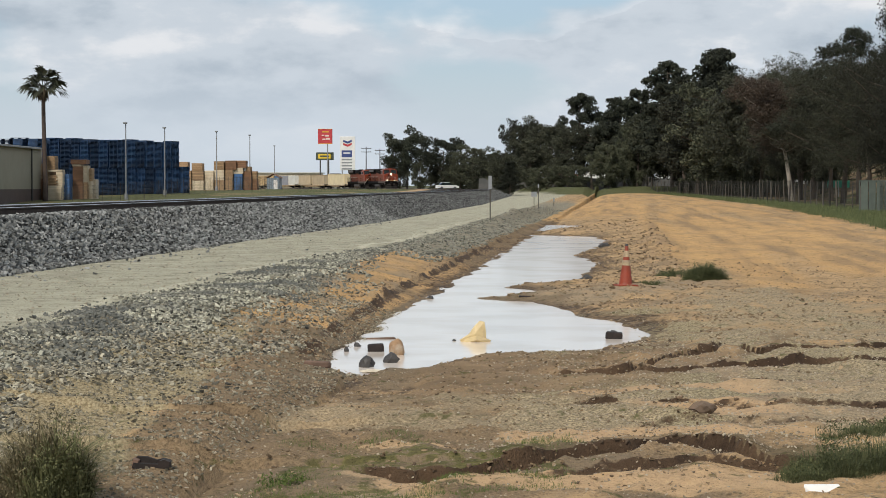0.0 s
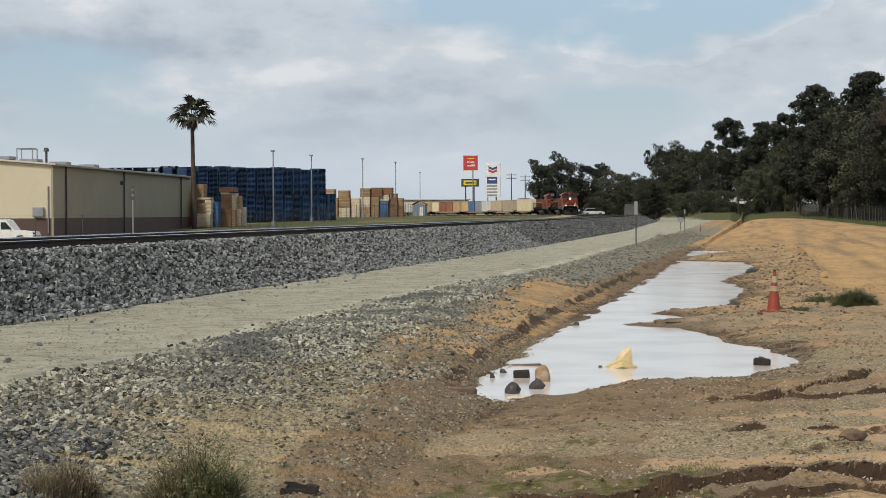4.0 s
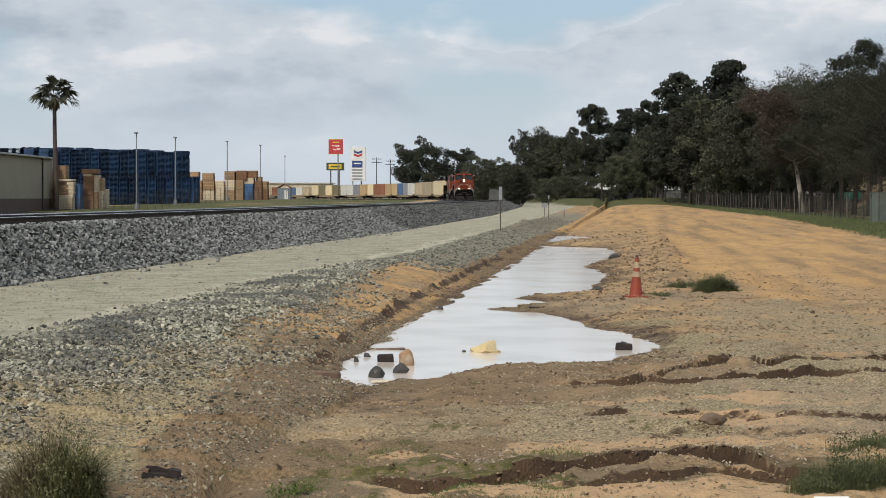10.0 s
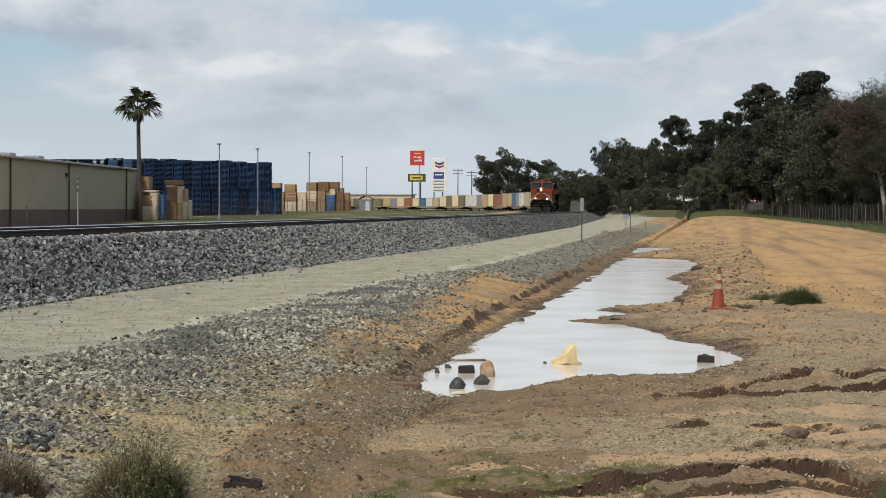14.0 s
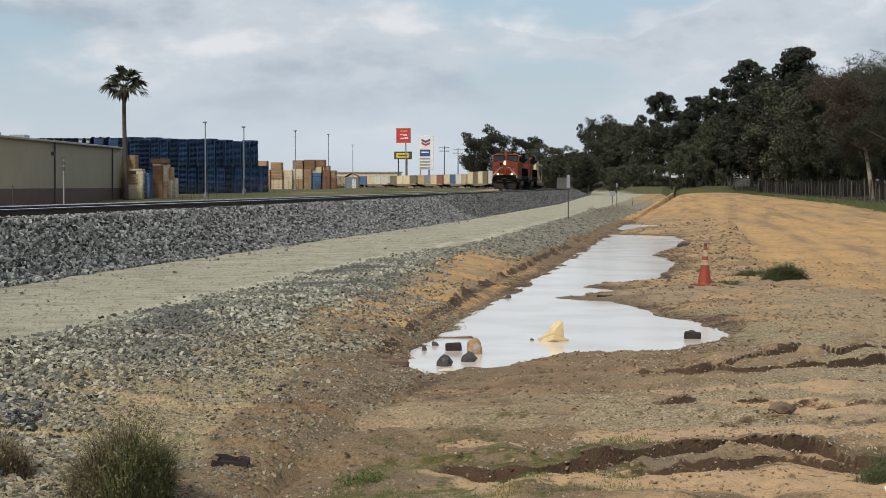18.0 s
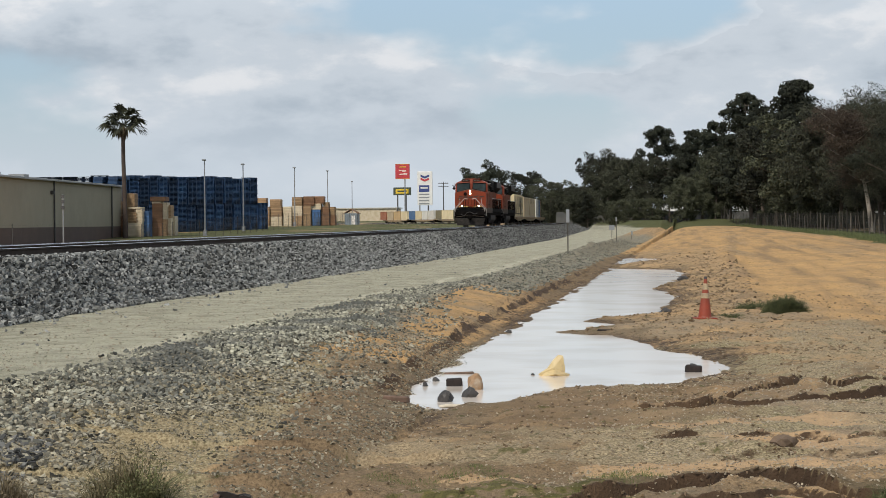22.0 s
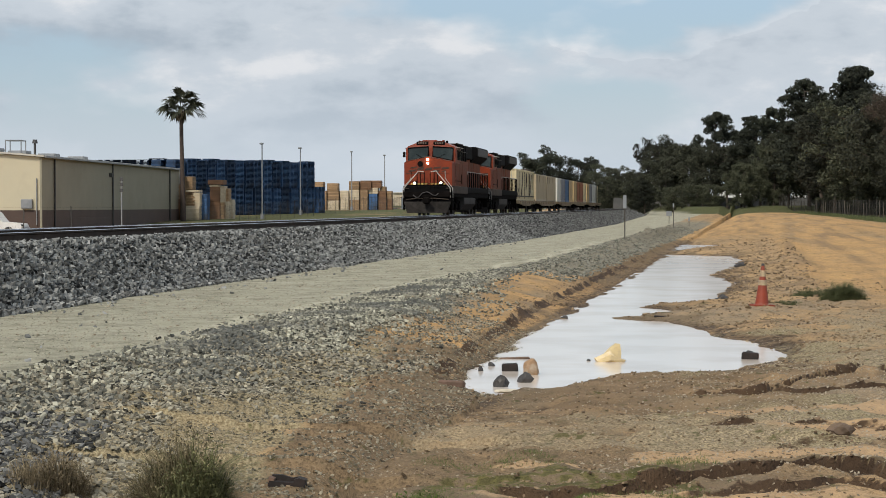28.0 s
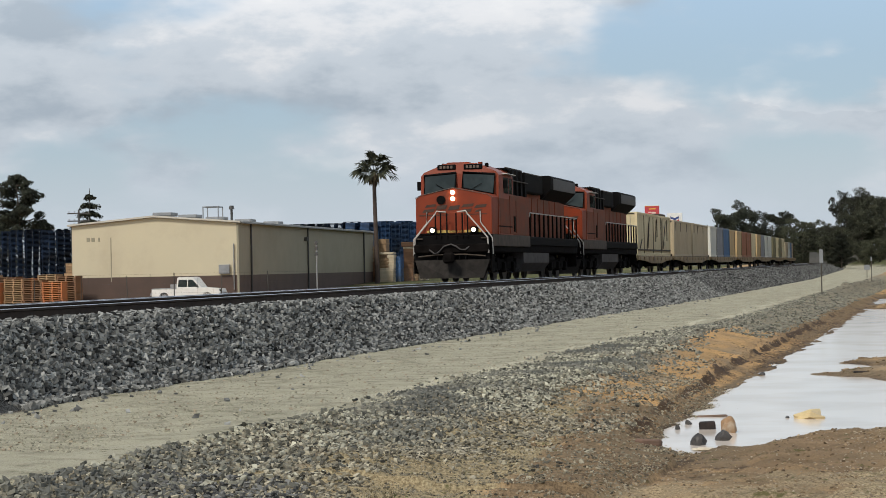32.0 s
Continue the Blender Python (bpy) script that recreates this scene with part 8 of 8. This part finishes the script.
# broken edges of the rills
M_CRUMB = island_material("dark_crumbs", (0.07, 0.048, 0.031), (0.24, 0.165, 0.105))
r = np.random.RandomState(20)
spots = []
for rill in RILLS:
    n = int(3000 * (rill[0][-1] - rill[0][0]))
    x = r.uniform(rill[0][0], rill[0][-1], n)
    y = np.interp(x, rill[0], rill[1]) + r.uniform(-0.5, 0.5, n)
    e, reach, cut = rill_at(x, y, rill)
    keep = (np.abs(e - 0.02) < 0.09) & (r.uniform(0, 4.0, n) < cut * reach)
    spots.append(np.stack([x[keep], y[keep]], -1))
stones("crumbs", np.concatenate(spots), (0.005, 0.03), M_CRUMB, "crumbled dark earth along the rills", 0.6, 0.3, 21)

stones("gravel", strew(12000, 16, 70, lambda y: line_x(y) + toe_at(y), lambda y: top_at(y) - 0.8, 1.7, 30), (0.008, 0.026), M_GRIT, "fine grit on the service road", 0.6, 0.3, 30)


stones("coarse_gravel", strew(170, 18, 90, lambda y: line_x(y) + toe_at(y) - 0.1, lambda y: line_x(y) + toe_at(y) + 0.9, 1.5, 44), (0.03, 0.075), M_BALLAST, "ballast stones that rolled onto the road", 0.7, 0.25, 44)
stones("coarse_gravel", strew(36, 18, 70, lambda y: line_x(y) + toe_at(y) + 0.6, lambda y: stones_up(y), 1.4, 45), (0.03, 0.075), M_BALLAST, "single dark stones lying on the road", 0.7, 0.25, 45)


# ---- what moves ----
FRONT = 74.4             # where the leading nose stands at the end of the clip
SPEED, SLOWING = 11.8, 0.0088


def train_pose(y, z):
    """The pose of a vehicle on the farther track with its front end at y."""
    p, w = line_at(y, -TRACK_GAP)
    return Matrix.Translation((p.x, p.y, RAIL - FAR_DROP + z)) @ Matrix.Rotation(math.atan2(-w.x, w.y), 4, "Z")


# the bag's flap, degrees from upright, as the wind lays it down and lifts it
FLAP = [(0, 0), (0.4, 0), (0.8, 20), (1.2, 70), (1.5, 65), (2.0, 42), (2.7, 25), (3.4, 10), (4.5, 4), (6.5, 10), (7.0, 0), (7.5, 25), (8.0, 60), (8.5, 56), (9.0, 70), (10.0, 66), (11.0, 42),
        (12.0, 50), (12.5, 42), (13.0, 60), (13.5, 35), (14.0, 14), (14.5, 0), (17.0, 5), (19.0, 0), (20.0, 9), (22.0, 0), (24.0, 2), (25.5, 5), (27.5, 12), (28.0, 42), (29.0, 74), (31.0, 72), (32.0, 75)]


def motions():
    walk(sail, [(t, pose(0, 0, 0, -a)) for t, a in FLAP])
    walk(red_car, [(t, pose(x, 392, 3.3, 0, 0, 0)) for t, x in ((0, -9.0), (11.5, -9.0), (12.6, 1.0), (13.5, 7.2), (14.4, 9.4), (17.0, 19.0), (20.0, 36.0), (32.0, 36.0))])
    for ob, back in TRAIN:
        z = BOX_Z if ob.name.startswith("shipping") else 0.0
        walk(ob, [(t, train_pose(FRONT + SPEED * (32.0 - t) - SLOWING * (32.0 - t) ** 2 + back, z)) for t in range(0, 33, 2)])


motions()
